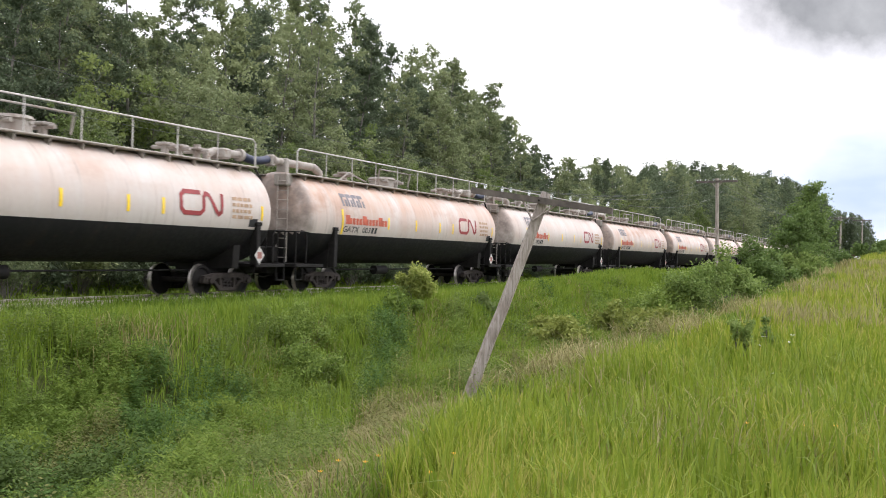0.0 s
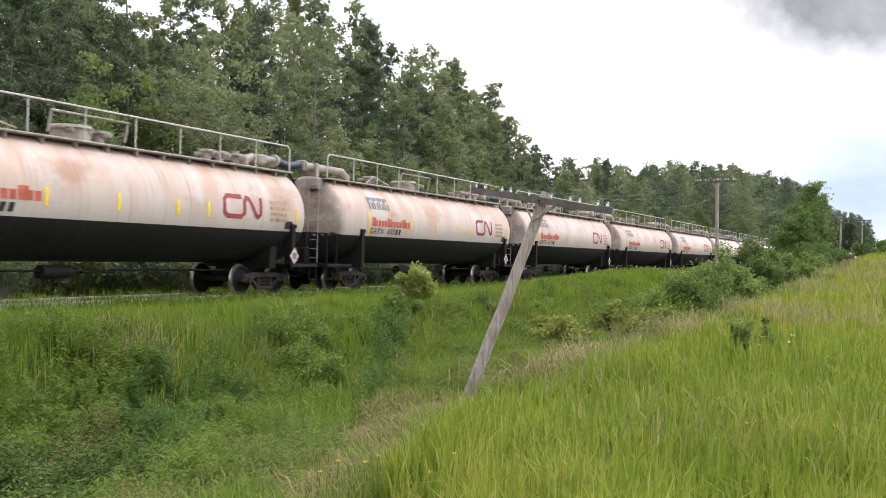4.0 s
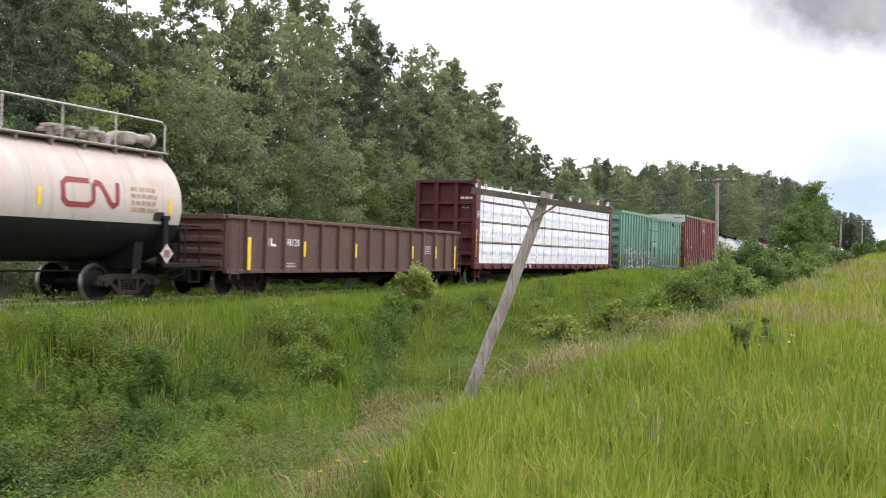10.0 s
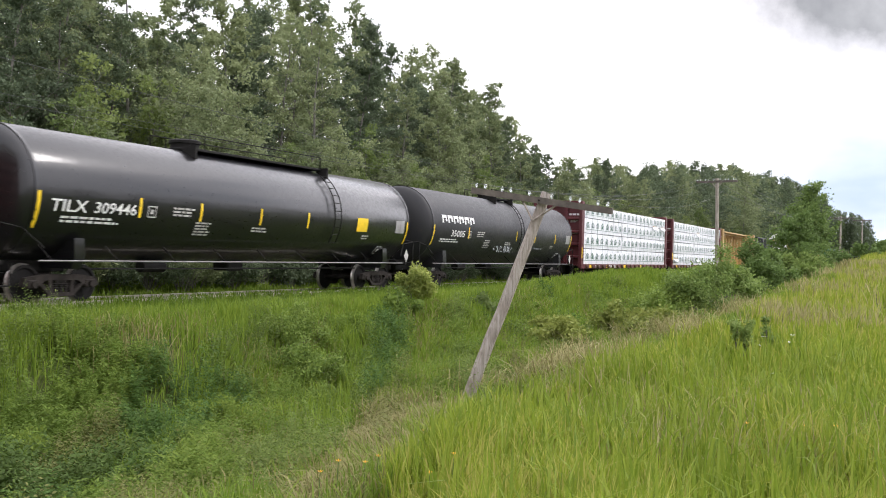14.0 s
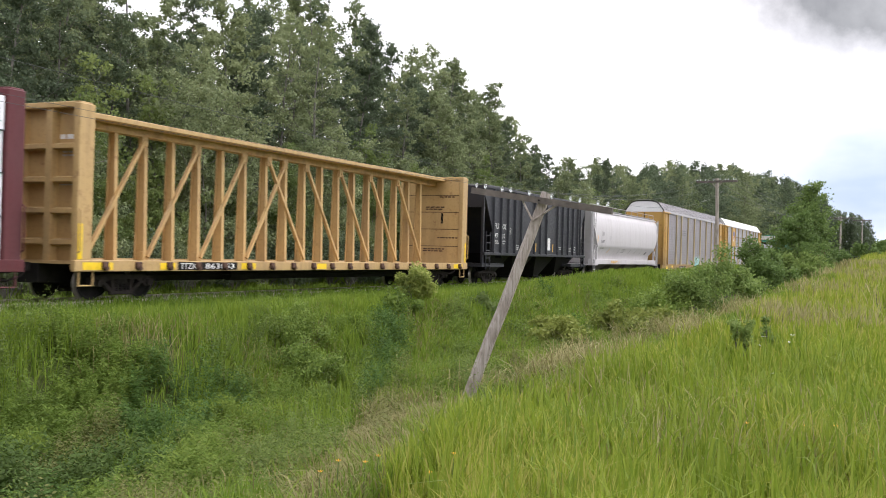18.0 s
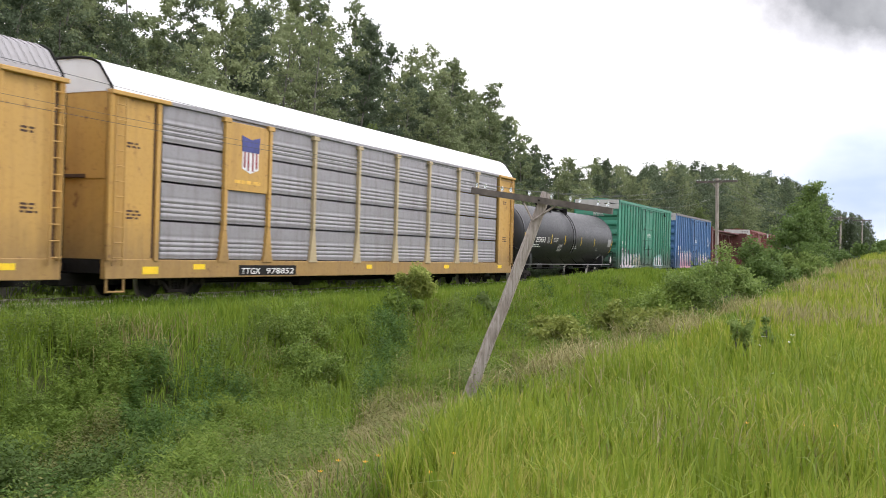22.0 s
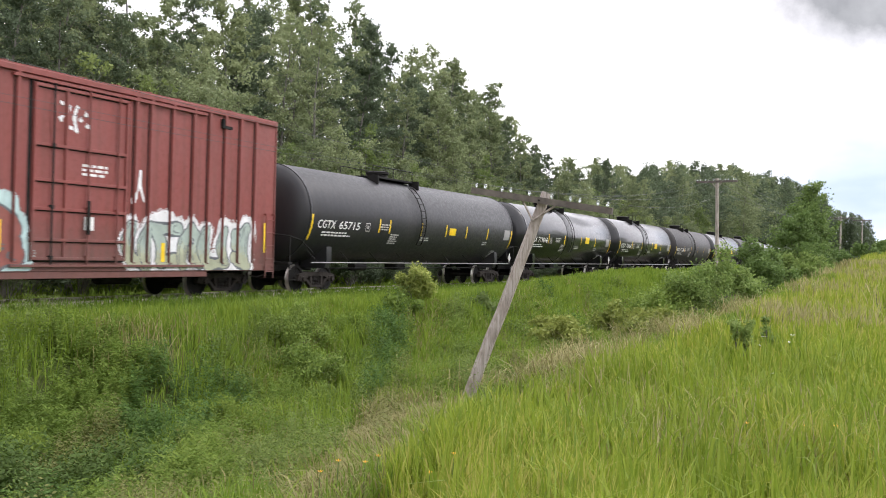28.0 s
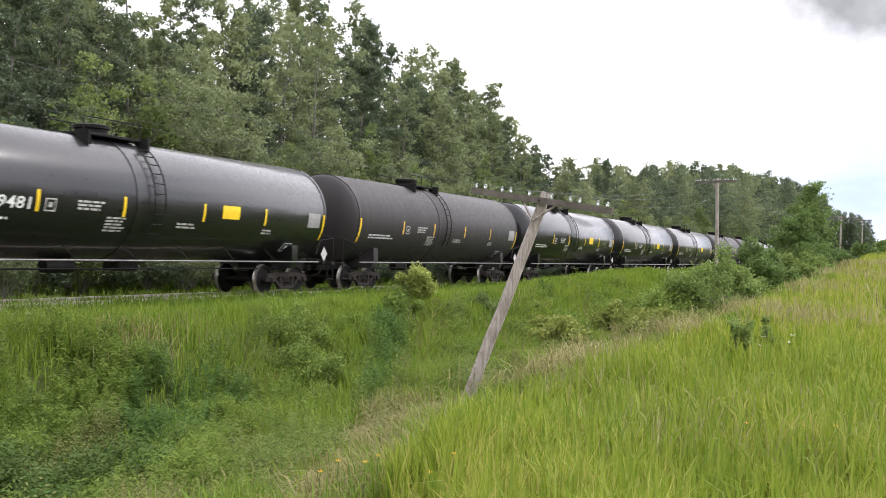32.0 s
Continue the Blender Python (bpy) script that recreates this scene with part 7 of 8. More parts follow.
def covered_hopper():
    L, W = 17.4, 1.50
    car = new("covered_hopper_car")
    tagged(car, "grey-white covered hopper car with rounded sides", "hopper car", "cars of the freight train")
    prof = [(0.55, 4.52), (1.05, 4.42), (1.28, 4.25), (1.42, 3.9), (1.50, 3.3), (1.50, 2.7), (1.48, 2.3), (1.45, 2.08), (1.08, 1.66), (1.03, 1.3), (1.03, 1.08)]
    ring = [(-x, z) for x, z in prof[::-1]] + prof

    def inset(z):
        return 0.12 + 1.25 * max(0.0, min(1.0, (3.4 - z) / 1.5)) ** 1.3

    st = 26
    v, f = [], []
    n = len(ring)
    for i in range(st + 1):
        u = i / st
        for x, z in ring:
            a = inset(z)
            v.append((x, a + (L - 2 * a) * u, z))
    for i in range(st):
        for j in range(n - 1):
            f.append((i * n + j, i * n + j + 1, (i + 1) * n + j + 1, (i + 1) * n + j))
    f += [tuple(range(n)), tuple(range(st * n + n - 1, st * n - 1, -1))]
    part("body_shell", Solid().add(v, f), HOP_WHITE, car, smooth=40)
    for sx in (1, -1):
        a, b = sorted((sx * 1.03, sx * 1.46))
        part("side_sill", Solid().box(a, b, 0.5, L - 0.5, 1.02, 1.34, 0.012), HOP_WHITE, car)
        a, b = sorted((sx * 1.22, sx * 1.30))
        part("roof_edge", Solid().box(a, b, 0.1, L - 0.1, 4.32, 4.42, 0.01), HOP_WHITE, car)
    rails = Solid()
    for x in (1.15, -1.15):
        rails.tube((x, 0.2, 4.78), (x, L - 0.2, 4.78), 0.022, 6)
        for i in range(11):
            y = 0.3 + (L - 0.6) * i / 10
            rails.tube((x, y, 4.4), (x, y, 4.78), 0.02, 6)
    part("roof_rail", rails, GALV, car)
    grid = Solid().box(0.55, 1.15, 0.1, L - 0.1, 4.50, 4.53)
    for i in range(8):
        y = 1.2 + i * 2.14
        grid.box(-0.3, 0.3, y - 0.55, y + 0.55, 4.5, 4.62, 0.02)
    part("roof_walk", grid, GALV, car)
    for y, d in ((0.0, 1), (L, -1)):
        s = Solid()
        for x in (-1.40, 1.40):
            s.box(x - 0.06, x + 0.06, min(y, y + d * 0.12), max(y, y + d * 0.12), 0.95, 4.3)
        s.box(-1.45, 1.45, min(y, y + d * 1.3), max(y, y + d * 1.3), 0.95, 1.05).box(1.34, 1.46, min(y + d * 0.95, y + d * 1.1), max(y + d * 0.95, y + d * 1.1), 1.0, 2.1)
        s.tube((1.40, y + d * 0.08, 1.4), (1.40, y + d * 1.0, 2.2), 0.03, 6)
        part("end_frame", s, HOP_WHITE, car)
        la = Solid()
        yy = y + 0.06 if d > 0 else y - 0.46
        ladder(la, 1.5, yy, yy + 0.4, 0.5, 4.4, 10, 0.016)
        part("ladder", la, GALV, car)
    for i in range(4):
        y = 3.1 + i * (L - 6.2) / 3
        s = Solid()
        v = [(-1.3, y - 1.5, 1.1), (1.3, y - 1.5, 1.1), (1.3, y + 1.5, 1.1), (-1.3, y + 1.5, 1.1), (-0.45, y - 0.4, 0.42), (0.45, y - 0.4, 0.42), (0.45, y + 0.4, 0.42), (-0.45, y + 0.4, 0.42)]
        s.add(v, [(0, 4, 5, 1), (1, 5, 6, 2), (2, 6, 7, 3), (3, 7, 4, 0), (4, 7, 6, 5)])
        s.box(-0.6, 0.6, y - 0.45, y + 0.45, 0.34, 0.44, 0.02)
        part("hopper_chute", s, CHUTE, car)
    part("center_sill", Solid().box(-0.3, 0.3, -0.4, L + 0.4, 0.72, 1.0, 0.02), SOOT, car)
    trucks(car, 1.9, L - 1.9)
    couplers(car, L, 0.85)

    def side(y, z):
        zs = [q[1] for q in prof][::-1]
        xs = [q[0] for q in prof][::-1]
        return float(np.interp(z, zs, xs)) + 0.008

    letter(car, "TILX", 1.85, 2.45, 2.86, 3.08, DULL_GREY, side)
    letter(car, "56878", 1.78, 2.62, 2.38, 2.58, DULL_GREY, side)
    small_print(car, side, 1.75, 2.15, 0.9, 2, GALV, 0.05, 1)
    frame_mark(car, side, 3.8, 4.02, 2.6, 2.85, GALV)
    block(car, "reflector", AMBER, side, (0.95, 1.05, 2.4, 2.85))
    for y in (4.0, 6.5, 9.4, 11.0, 12.6, 15.9):
        block(car, "reflector", AMBER if y < 5 else GALV, side, (y, y + 0.09, 1.75, 2.05))
    small_print(car, side, 7.2, 2.05, 0.9, 3, GALV, 0.05, 2)
    block(car, "stencil", DULL_GREY, side, (14.1, 14.45, 1.75, 1.95))
    small_print(car, flat(1.50), 4.2, 1.26, 1.6, 2, AMBER, 0.06, 4)
    return car


# ---- the train, from its front to its rear ----
CARS = []


def build_train():
    first = white_tank()
    CARS.append((first, -472.7 - 54.2 + 2.2 - 0.25))
    y0 = -290.0 - 15.75 - 0.15
    for i in range(13):
        y = y0 - 18.3 * i
        if i == 12:
            CARS[0] = (first, y)
        else:
            CARS.append((copy_thing(first, Matrix()), y))
            if i == 0:
                for o in [o for o in CARS[-1][0].children if o.name.startswith("hose")]:
                    bpy.data.objects.remove(o)
    CARS.append((gondola(), -288.2))

    c = centerbeam("maroon centerbeam flat car loaded with white-wrapped lumber", MAROON, MAROON, 22.6, truss=False)
    lumber_load(c, 22.6, "blue", 1)
    letter(c, "AOK", 4.75, 5.55, 0.80, 0.98, WHITE, flat(1.575))
    letter(c, "29770", 6.3, 7.3, 0.80, 0.98, WHITE, flat(1.575))
    frame_mark(c, flat(1.545), 0.14, 0.42, 3.1, 3.4, WHITE)
    block(c, "reflector", AMBER, flat(1.545), (0.1, 0.2, 1.3, 1.9), (0.1, 0.2, 2.0, 2.55))
    CARS.append((c, -270.1))

    ribs = (0.45, 1.24, 1.95, 2.7, 3.44, 4.17, 4.95, 5.7, 6.5, 7.1, 11.7, 12.6, 13.5, 14.3, 15.2, 16.3, 17.15, 18.0, 18.8)
    c, pr = boxcar("pale green boxcar with graffiti beside its door", 19.2, 4.66, 0.72, BOX_PALE, (7.4, 11.1), ribs, roof=BOX_PALE, band=False)
    letter(c, "IBT", 0.62, 1.12, 2.28, 2.48, WHITE, flat(1.55))
    letter(c, "195", 0.55, 1.15, 1.86, 2.05, WHITE, flat(1.55))
    letter(c, "54", 1.36, 1.75, 1.86, 2.05, WHITE, flat(1.55))
    block(c, "patch", plain("grey_green_patch", (0.08, 0.14, 0.11), 0.6), flat(1.55), (1.32, 1.88, 2.22, 2.5))
    graffiti(c, pr, 2.0, 8.6, 0.78, 2.15, [SPRAY["slate"], SPRAY["charcoal"], SPRAY["white"], SPRAY["slate"]], 11, 6, 0.16, 0.17, line=0.05)
    graffiti(c, pr, 12.0, 18.4, 0.8, 1.9, [SPRAY["pale_green"]] * 4, 12, 6, None, 0.022, line=0.012)
    yellow(c, flat(1.56), (18.62, 18.75, 1.0, 1.9), (0.1, 0.2, 1.0, 1.9))
    CARS.append((c, -245.4))

    ribs = (0.56, 1.43, 2.3, 3.19, 4.08, 4.94, 5.8, 9.55, 10.31, 11.19, 12.1, 12.96, 13.83, 14.65, 15.3)
    c, pr = boxcar("brown boxcar with white lettering and yellow reflectors", 15.72, 5.30, 0.76, BOX_BROWN, (6.28, 9.3), ribs, door_print=0.95)
    for word, a, b, z0, z1 in (("AO", 0.74, 1.28, 2.96, 3.2), ("K", 1.60, 1.88, 2.96, 3.2), ("47", 0.72, 1.2, 2.48, 2.72), ("32", 1.55, 2.02, 2.48, 2.72), ("95", 2.5, 2.98, 2.48, 2.72)):
        letter(c, word, a, b, z0, z1, WHITE, flat(1.55))
    yellow(c, flat(1.55), (0.12, 0.34, 1.2, 1.65), (2.46, 3.0, 1.26, 1.38), (5.0, 5.55, 1.24, 1.36), (7.9, 8.5, 1.55, 1.68), (12.3, 12.75, 1.2, 1.3), (15.25, 15.35, 1.1, 1.5))
    block(c, "reflector", AMBER, flat(1.55), (0.65, 1.25, 1.14, 1.36), (0.5, 1.3, 0.8, 0.92), (13.9, 14.4, 1.15, 1.3))
    CARS.append((c, -224.3))

    CARS.append((black_tank("glossy black tank car reflecting the sky", 18.2, 1.62, 2.58, BLACK_GLOSS, "TILX", "309446", (3.3, 5.7, 8.5, 11.1), (6.2, 13.2), (14.3, 15.05, 2.12, 2.6), man=6.9), -205.9))
    c = black_tank("dusty black tank car with a white wordmark shape", 18.3, 1.62, 2.58, BLACK_SATIN, "", "35005", (3.6, 9.5, 12.2, 15.4), (8.2, 10.4))
    sd = round_side(1.62, 2.58)
    block(c, "emblem", WHITE, sd, *[(0.85 + i * 0.58 + o, 0.85 + i * 0.58 + o + w, z0, z1) for i in range(6) for o, w, z0, z1 in ((0, 0.13, 2.72, 3.05), (0.13, 0.34, 2.93, 3.05), (0.33, 0.14, 2.78, 2.93))], label="white blocky wordmark shape")
    graffiti(c, lambda y, z: 1.44, 6.9, 9.4, 1.55, 1.95, [SPRAY["grey"]] * 4, 4, 5, None, 0.02, line=0.02)
    graffiti(c, lambda y, z: 1.44, 11.5, 13.6, 1.75, 2.1, [SPRAY["grey"]] * 4, 5, 4, None, 0.02, line=0.02)
    CARS.append((c, -185.4))

    for y, seed, torn, n1, n2 in ((-164.9, 2, ((18.0, 3.86), (20.6, 3.86)), "734", "281"), (-140.0, 3, ((10.0, 3.86), (0.9, 1.5), (10.0, 1.5)), "734", "283")):
        c = centerbeam("maroon centerbeam flat car stacked with printed lumber wraps", MAROON, MAROON, 22.85, truss=False)
        lumber_load(c, 22.85, "house", seed, torn)
        letter(c, n1, 5.95, 6.6, 0.81, 0.98, WHITE, flat(1.575))
        letter(c, n2, 7.0, 7.6, 0.81, 0.98, WHITE, flat(1.575))
        yellow(c, flat(1.575), (1.6, 2.3, 0.80, 0.98), (5.4, 5.9, 0.80, 0.98), (9.6, 10.1, 0.80, 0.98), (14.0, 14.5, 0.80, 0.98))
        yellow(c, flat(1.545), (0.05, 0.3, 1.4, 2.0))
        small_print(c, flat(1.575), 2.8, 0.96, 1.2, 2, DULL_WHITE, 0.05, seed)
        CARS.append((c, y))

    posts = [1.6 + 1.14 * i for i in range(18)]
    up = [(posts[i] + 0.05, 1.1, posts[i + 2] - 0.1, 4.3) for i in (0, 2, 4, 6)]
    down = [(posts[i] + 0.1, 4.3, posts[i + 2] - 0.05, 1.1) for i in (7, 9, 11, 13, 15)]
    c = centerbeam("empty mustard-yellow centerbeam flat car with open truss", TAN, TAN, 22.8, True, up + down, posts)
    block(c, "number_panel", SOOT, flat(1.572), (3.6, 6.2, 0.79, 1.0))
    letter(c, "TTZX", 3.7, 4.35, 0.82, 0.97, WHITE, flat(1.577))
    letter(c, "863053", 4.75, 6.05, 0.82, 0.97, WHITE, flat(1.577))
    yellow(c, flat(1.572), (0.2, 1.2, 0.80, 0.98), (2.9, 3.5, 0.80, 0.98), (6.4, 7.1, 0.80, 0.98), (10.5, 11.1, 0.80, 0.98), (21.4, 22.3, 0.80, 0.98))
    yellow(c, flat(1.545), (0.05, 0.2, 1.05, 1.9), (22.55, 22.7, 1.05, 1.9))
    CARS.append((c, -115.6))
    CARS.append((coal_hopper(), -91.0))
    CARS.append((covered_hopper(), -73.3))

    c = autorack("grey-sided autorack car with yellow posts", ROOF_GREY, (4.95, 6.9, 9.7, 12.5, 15.3, 18.2, 21.0, 23.0, 25.6), dark_sill=(6.3, 8.95), roof_seams=True, gap=0.004, full=True, post_mat=POST_PALE)
    letter(c, "TTGX", 6.4, 7.4, 0.66, 0.86, DULL_WHITE, flat(1.568), 0.03)
    letter(c, "985398", 7.6, 8.85, 0.66, 0.86, DULL_WHITE, flat(1.568), 0.03)
    graffiti(c, lambda y, z: 1.565, 12.6, 15.1, 0.75, 1.9, [SPRAY["pale_aqua"], SPRAY["aqua"], TEAL, SPRAY["aqua"]], 8, 5, None, 0.09, line=0.03)
    block(c, "emblem", DULL_GREY, flat(1.54), *[(7.1 + (i % 2) * 0.9, 7.1 + (i % 2) * 0.9 + 0.75, 3.85 - (i // 2) * 0.16, 3.94 - (i // 2) * 0.16) for i in range(6)], label="faded grey wordmark bars")
    CARS.append((c, -54.5))
    c = autorack("autorack car with white roof and yellow ends", ROOF_WHITE, (4.6, 6.75, 9.3, 12.2, 15.1, 17.9, 20.8, 22.85, 25.5), dark_sill=(5.35, 8.35), post_mat=POST_PALE)
    letter(c, "TTGX", 5.45, 6.4, 0.66, 0.84, WHITE, flat(1.568), 0.03)
    letter(c, "978852", 6.7, 8.2, 0.66, 0.84, WHITE, flat(1.568), 0.03)
    sg = Solid().box(1.51, 1.575, 4.7, 6.65, 3.08, 5.05, 0.01)
    sign = part("sign_board", sg, RACK_YELLOW, c, "yellow board with a striped shield")
    sh = [(5.35, 3.75), (5.75, 3.62), (6.15, 3.75), (6.15, 4.45), (5.35, 4.45)]
    part("shield", Solid().prism(sh, 1.576, 1.582, "x"), WHITE, sign)
    part("shield_top", Solid().prism([(5.33, 4.25), (6.17, 4.25), (6.2, 4.72), (5.75, 4.62), (5.3, 4.72)], 1.583, 1.589, "x"), SHIELD_BLUE, sign)
    part("shield_stripes", Solid().box(1.583, 1.588, 5.42, 5.5, 3.78, 4.24).box(1.583, 1.588, 5.6, 5.68, 3.7, 4.24).box(1.583, 1.588, 5.82, 5.9, 3.7, 4.24).box(1.583, 1.588, 6.0, 6.08, 3.78, 4.24), REDP, sign)
    small_print(c, flat(1.578), 5.0, 3.4, 1.4, 1, AMBER, 0.1, 3)
    CARS.append((c, -25.8))

    CARS.append((black_tank("dusty black tank car with white numbers", 16.3, 1.62, 2.57, BLACK_SATIN, "TILX", "255833", (4.2, 6.55, 9.6, 12.3), (5.8, 8.6)), 3.1))

    ribs = (0.61, 1.42, 2.13, 2.91, 3.67, 4.43, 5.23, 5.9, 9.8, 10.61, 11.39, 12.19, 12.88, 13.54, 14.28, 15.1)
    c, pr = boxcar("jade green boxcar with white graffiti along the bottom", 15.8, 5.31, 0.74, BOX_GREEN, (6.07, 9.63), ribs, roof=BOX_GREEN)
    for word, a, b, z0, z1 in (("CR", 0.7, 1.2, 2.38, 2.58), ("LE", 1.52, 1.9, 2.38, 2.58)):
        letter(c, word, a, b, z0, z1, WHITE, flat(1.55))
    block(c, "number_panel", BLACKP, flat(1.55), (0.68, 1.32, 1.9, 2.16), (1.5, 2.0, 1.9, 2.16))
    letter(c, "1197", 0.74, 1.26, 1.94, 2.12, WHITE, flat(1.556))
    letter(c, "46", 1.56, 1.92, 1.94, 2.12, WHITE, flat(1.556))
    graffiti(c, pr, 0.5, 3.4, 0.8, 1.75, [SPRAY["white"], SPRAY["rose"], SPRAY["slate"], SPRAY["pale"]], 21, 4, 0.18, 0.13)
    graffiti(c, pr, 3.4, 6.0, 0.8, 1.75, [SPRAY["cream"], SPRAY["olive"], SPRAY["slate"], SPRAY["pale"]], 22, 3, 0.18, 0.12)
    graffiti(c, pr, 10.4, 12.8, 0.8, 1.7, [SPRAY["white"], SPRAY["white"], SPRAY["grey"], SPRAY["aqua"]], 23, 4, 0.28, 0.11)
    block(c, "stencil", BLACKP, flat(1.55), (2.5, 2.85, 1.75, 2.05))
    CARS.append((c, 21.2))

    ribs = (0.74, 1.56, 2.32, 3.1, 3.86, 4.65, 5.36, 6.03, 6.6, 9.7, 10.5, 11.3, 12.1, 12.9, 13.7, 14.5, 15.2)
    c, pr = boxcar("blue boxcar with large pink and white graffiti", 15.8, 5.28, 0.72, BOX_BLUE, (6.79, 9.39), ribs, roof=EAVES_DULL, chord_mat=EAVES_DULL)
    graffiti(c, pr, 1.9, 6.7, 0.74, 2.28, [SPRAY["rose"], SPRAY["pink"], SPRAY["black"], SPRAY["pale_aqua"]], 31, 5, 0.2, 0.2, line=0.055)
    graffiti(c, pr, 9.5, 14.9, 0.74, 2.05, [SPRAY["rose"], SPRAY["lilac"], SPRAY["black"], SPRAY["pale_aqua"]], 35, 6, 0.2, 0.16, line=0.05)
    for a, b, z0, z1 in ((0.9, 1.35, 2.3, 2.55), (1.7, 2.1, 2.3, 2.55), (0.9, 1.35, 1.9, 2.12), (1.7, 2.1, 1.9, 2.12)):
        block(c, "number_panel", WHITE, flat(1.55), (a - 0.03, b + 0.03, z0 - 0.03, z1 + 0.03))
    for word, a, b, z0, z1 in (("CO", 0.92, 1.33, 2.32, 2.53), ("ER", 1.72, 2.08, 2.32, 2.53), ("172", 0.92, 1.33, 1.91, 2.11), ("263", 1.70, 2.10, 1.91, 2.11)):
        letter(c, word, a, b, z0, z1, BLACKP, flat(1.556))
    graffiti(c, pr, 14.3, 15.5, 2.6, 3.9, [SPRAY["white"]] * 4, 33, 2, None, 0.03, line=0.02)
    CARS.append((c, 39.0))

    posts = [1.6 + 1.17 * i for i in range(18)]
    up = [(posts[i] + 0.05, 1.1, posts[i + 2] - 0.1, 4.3) for i in (0, 2, 4)]
    down = [(posts[i] + 0.1, 4.3, posts[i + 2] - 0.05, 1.1) for i in (6, 8, 10, 12, 14)]
    c = centerbeam("empty oxide-red centerbeam flat car with open truss", TRUSS_RED, TRUSS_RED, 23.1, True, up + down, posts)
    letter(c, "623", 4.9, 5.6, 0.82, 0.97, WHITE, flat(1.575))
    yellow(c, flat(1.545), (0.05, 0.2, 1.1, 2.0))
    yellow(c, flat(1.575), (8.6, 9.0, 0.82, 0.96), (13.0, 13.4, 0.82, 0.96), (18.5, 18.9, 0.82, 0.96))
    small_print(c, flat(1.575), 2.0, 0.97, 2.0, 2, DULL_WHITE, 0.05, 2)
    CARS.append((c, 55.9))

    ribs = (0.6, 1.41, 2.18, 3.03, 3.8, 4.59, 5.35, 6.0, 9.7, 10.25, 11.08, 11.94, 12.61, 13.31, 14.03, 14.77)
    c, pr = boxcar("oxide-red boxcar with white graffiti below", 15.3, 5.28, 0.74, BOX_RED, (6.3, 9.4), ribs, roof=BOX_RED)
    graffiti(c, pr, 1.4, 6.0, 0.8, 2.2, [SPRAY["white"], SPRAY["cream"], SPRAY["slate"], SPRAY["white"]], 41, 5, 0.36, 0.14)
    graffiti(c, pr, 10.0, 13.6, 0.8, 2.2, [SPRAY["white"], SPRAY["cream"], SPRAY["slate"], SPRAY["white"]], 42, 4, 0.36, 0.14)
    block(c, "reflector", AMBER, flat(1.55), (14.1, 14.5, 1.0, 1.3))
    block(c, "stencil", WHITE, flat(1.56), (14.1, 14.5, 0.85, 1.0))
    CARS.append((c, 81.2))

    c, pr = boxcar("oxide-red boxcar with colourful graffiti and white tags", 15.8, 5.30, 0.74, BOX_RED, (6.34, 9.46), ribs, roof=BOX_RED)
    for word, a, b, z0, z1 in (("YK", 0.8, 1.25, 2.72, 2.94), ("R", 1.75, 1.98, 2.72, 2.94), ("200", 2.35, 2.85, 2.7, 2.92), ("03", 3.2, 3.56, 2.7, 2.92)):
        letter(c, word, a, b, z0, z1, WHITE, flat(1.55))
    graffiti(c, pr, 0.5, 6.3, 0.78, 2.3, [SPRAY["rust"], SPRAY["rust"], SPRAY["slate"], SPRAY["pale_aqua"]], 51, 5, 0.42, 0.2)
    graffiti(c, pr, 9.4, 14.6, 0.78, 2.2, [SPRAY["mint"], SPRAY["lime"], SPRAY["slate"], SPRAY["white"]], 52, 5, 0.34, 0.17)
    graffiti(c, pr, 7.1, 8.1, 4.0, 4.75, [SPRAY["white"]] * 4, 53, 2, None, 0.035, cell=0.03, line=0.012)
    graffiti(c, pr, 9.6, 10.1, 2.4, 3.4, [SPRAY["white"]] * 4, 54, 1, None, 0.03, cell=0.03, line=0.012)
    yellow(c, flat(1.56), (0.36, 0.52, 1.3, 2.2), (15.3, 15.45, 1.3, 2.2), (3.25, 3.4, 1.2, 1.9), (5.5, 5.65, 1.2, 1.9), (10.75, 10.9, 1.0, 1.5))
    CARS.append((c, 98.4))

    CARS.append((black_tank("large dusty black tank car with yellow strips", 18.0, 1.66, 2.62, BLACK_SATIN, "CGTX", "65715", (4.6, 5.4, 8.06, 10.4, 12.5, 14.9), (5.6, 9.0), (10.75, 11.4, 2.2, 2.5)), 116.2))
    kinds = ((BLACK_GLOSS, "CTCX", "719616"), (BLACK_GLOSS, "CTCX", "719667"), (BROWN_GREY, "CTCX", "726240"), (BLACK_GLOSS, "CTCX", "719481"), (BROWN_GREY, "", ""), (BLACK_GLOSS, "", ""), (BLACK_GLOSS, "", ""), (BLACK_GLOSS, "", ""), (BROWN_GREY, "", ""), (BROWN_GREY, "", ""), (BLACK_GLOSS, "", ""))
    for i, (m, mark, number) in enumerate(kinds):
        text = "glossy black tank car with white stencils" if m is BLACK_GLOSS else "dusty brown-black tank car with faded stencils"
        CARS.append((black_tank(text, 15.5, 1.60, 2.58, m, mark, number, (3.36, 6.1, 9.2, 12.1), (5.5, 7.6), (10.05, 10.85, 2.24, 2.62) if m is BLACK_GLOSS else None, 6.95), 136.5 + 17.85 * i))


build_train()
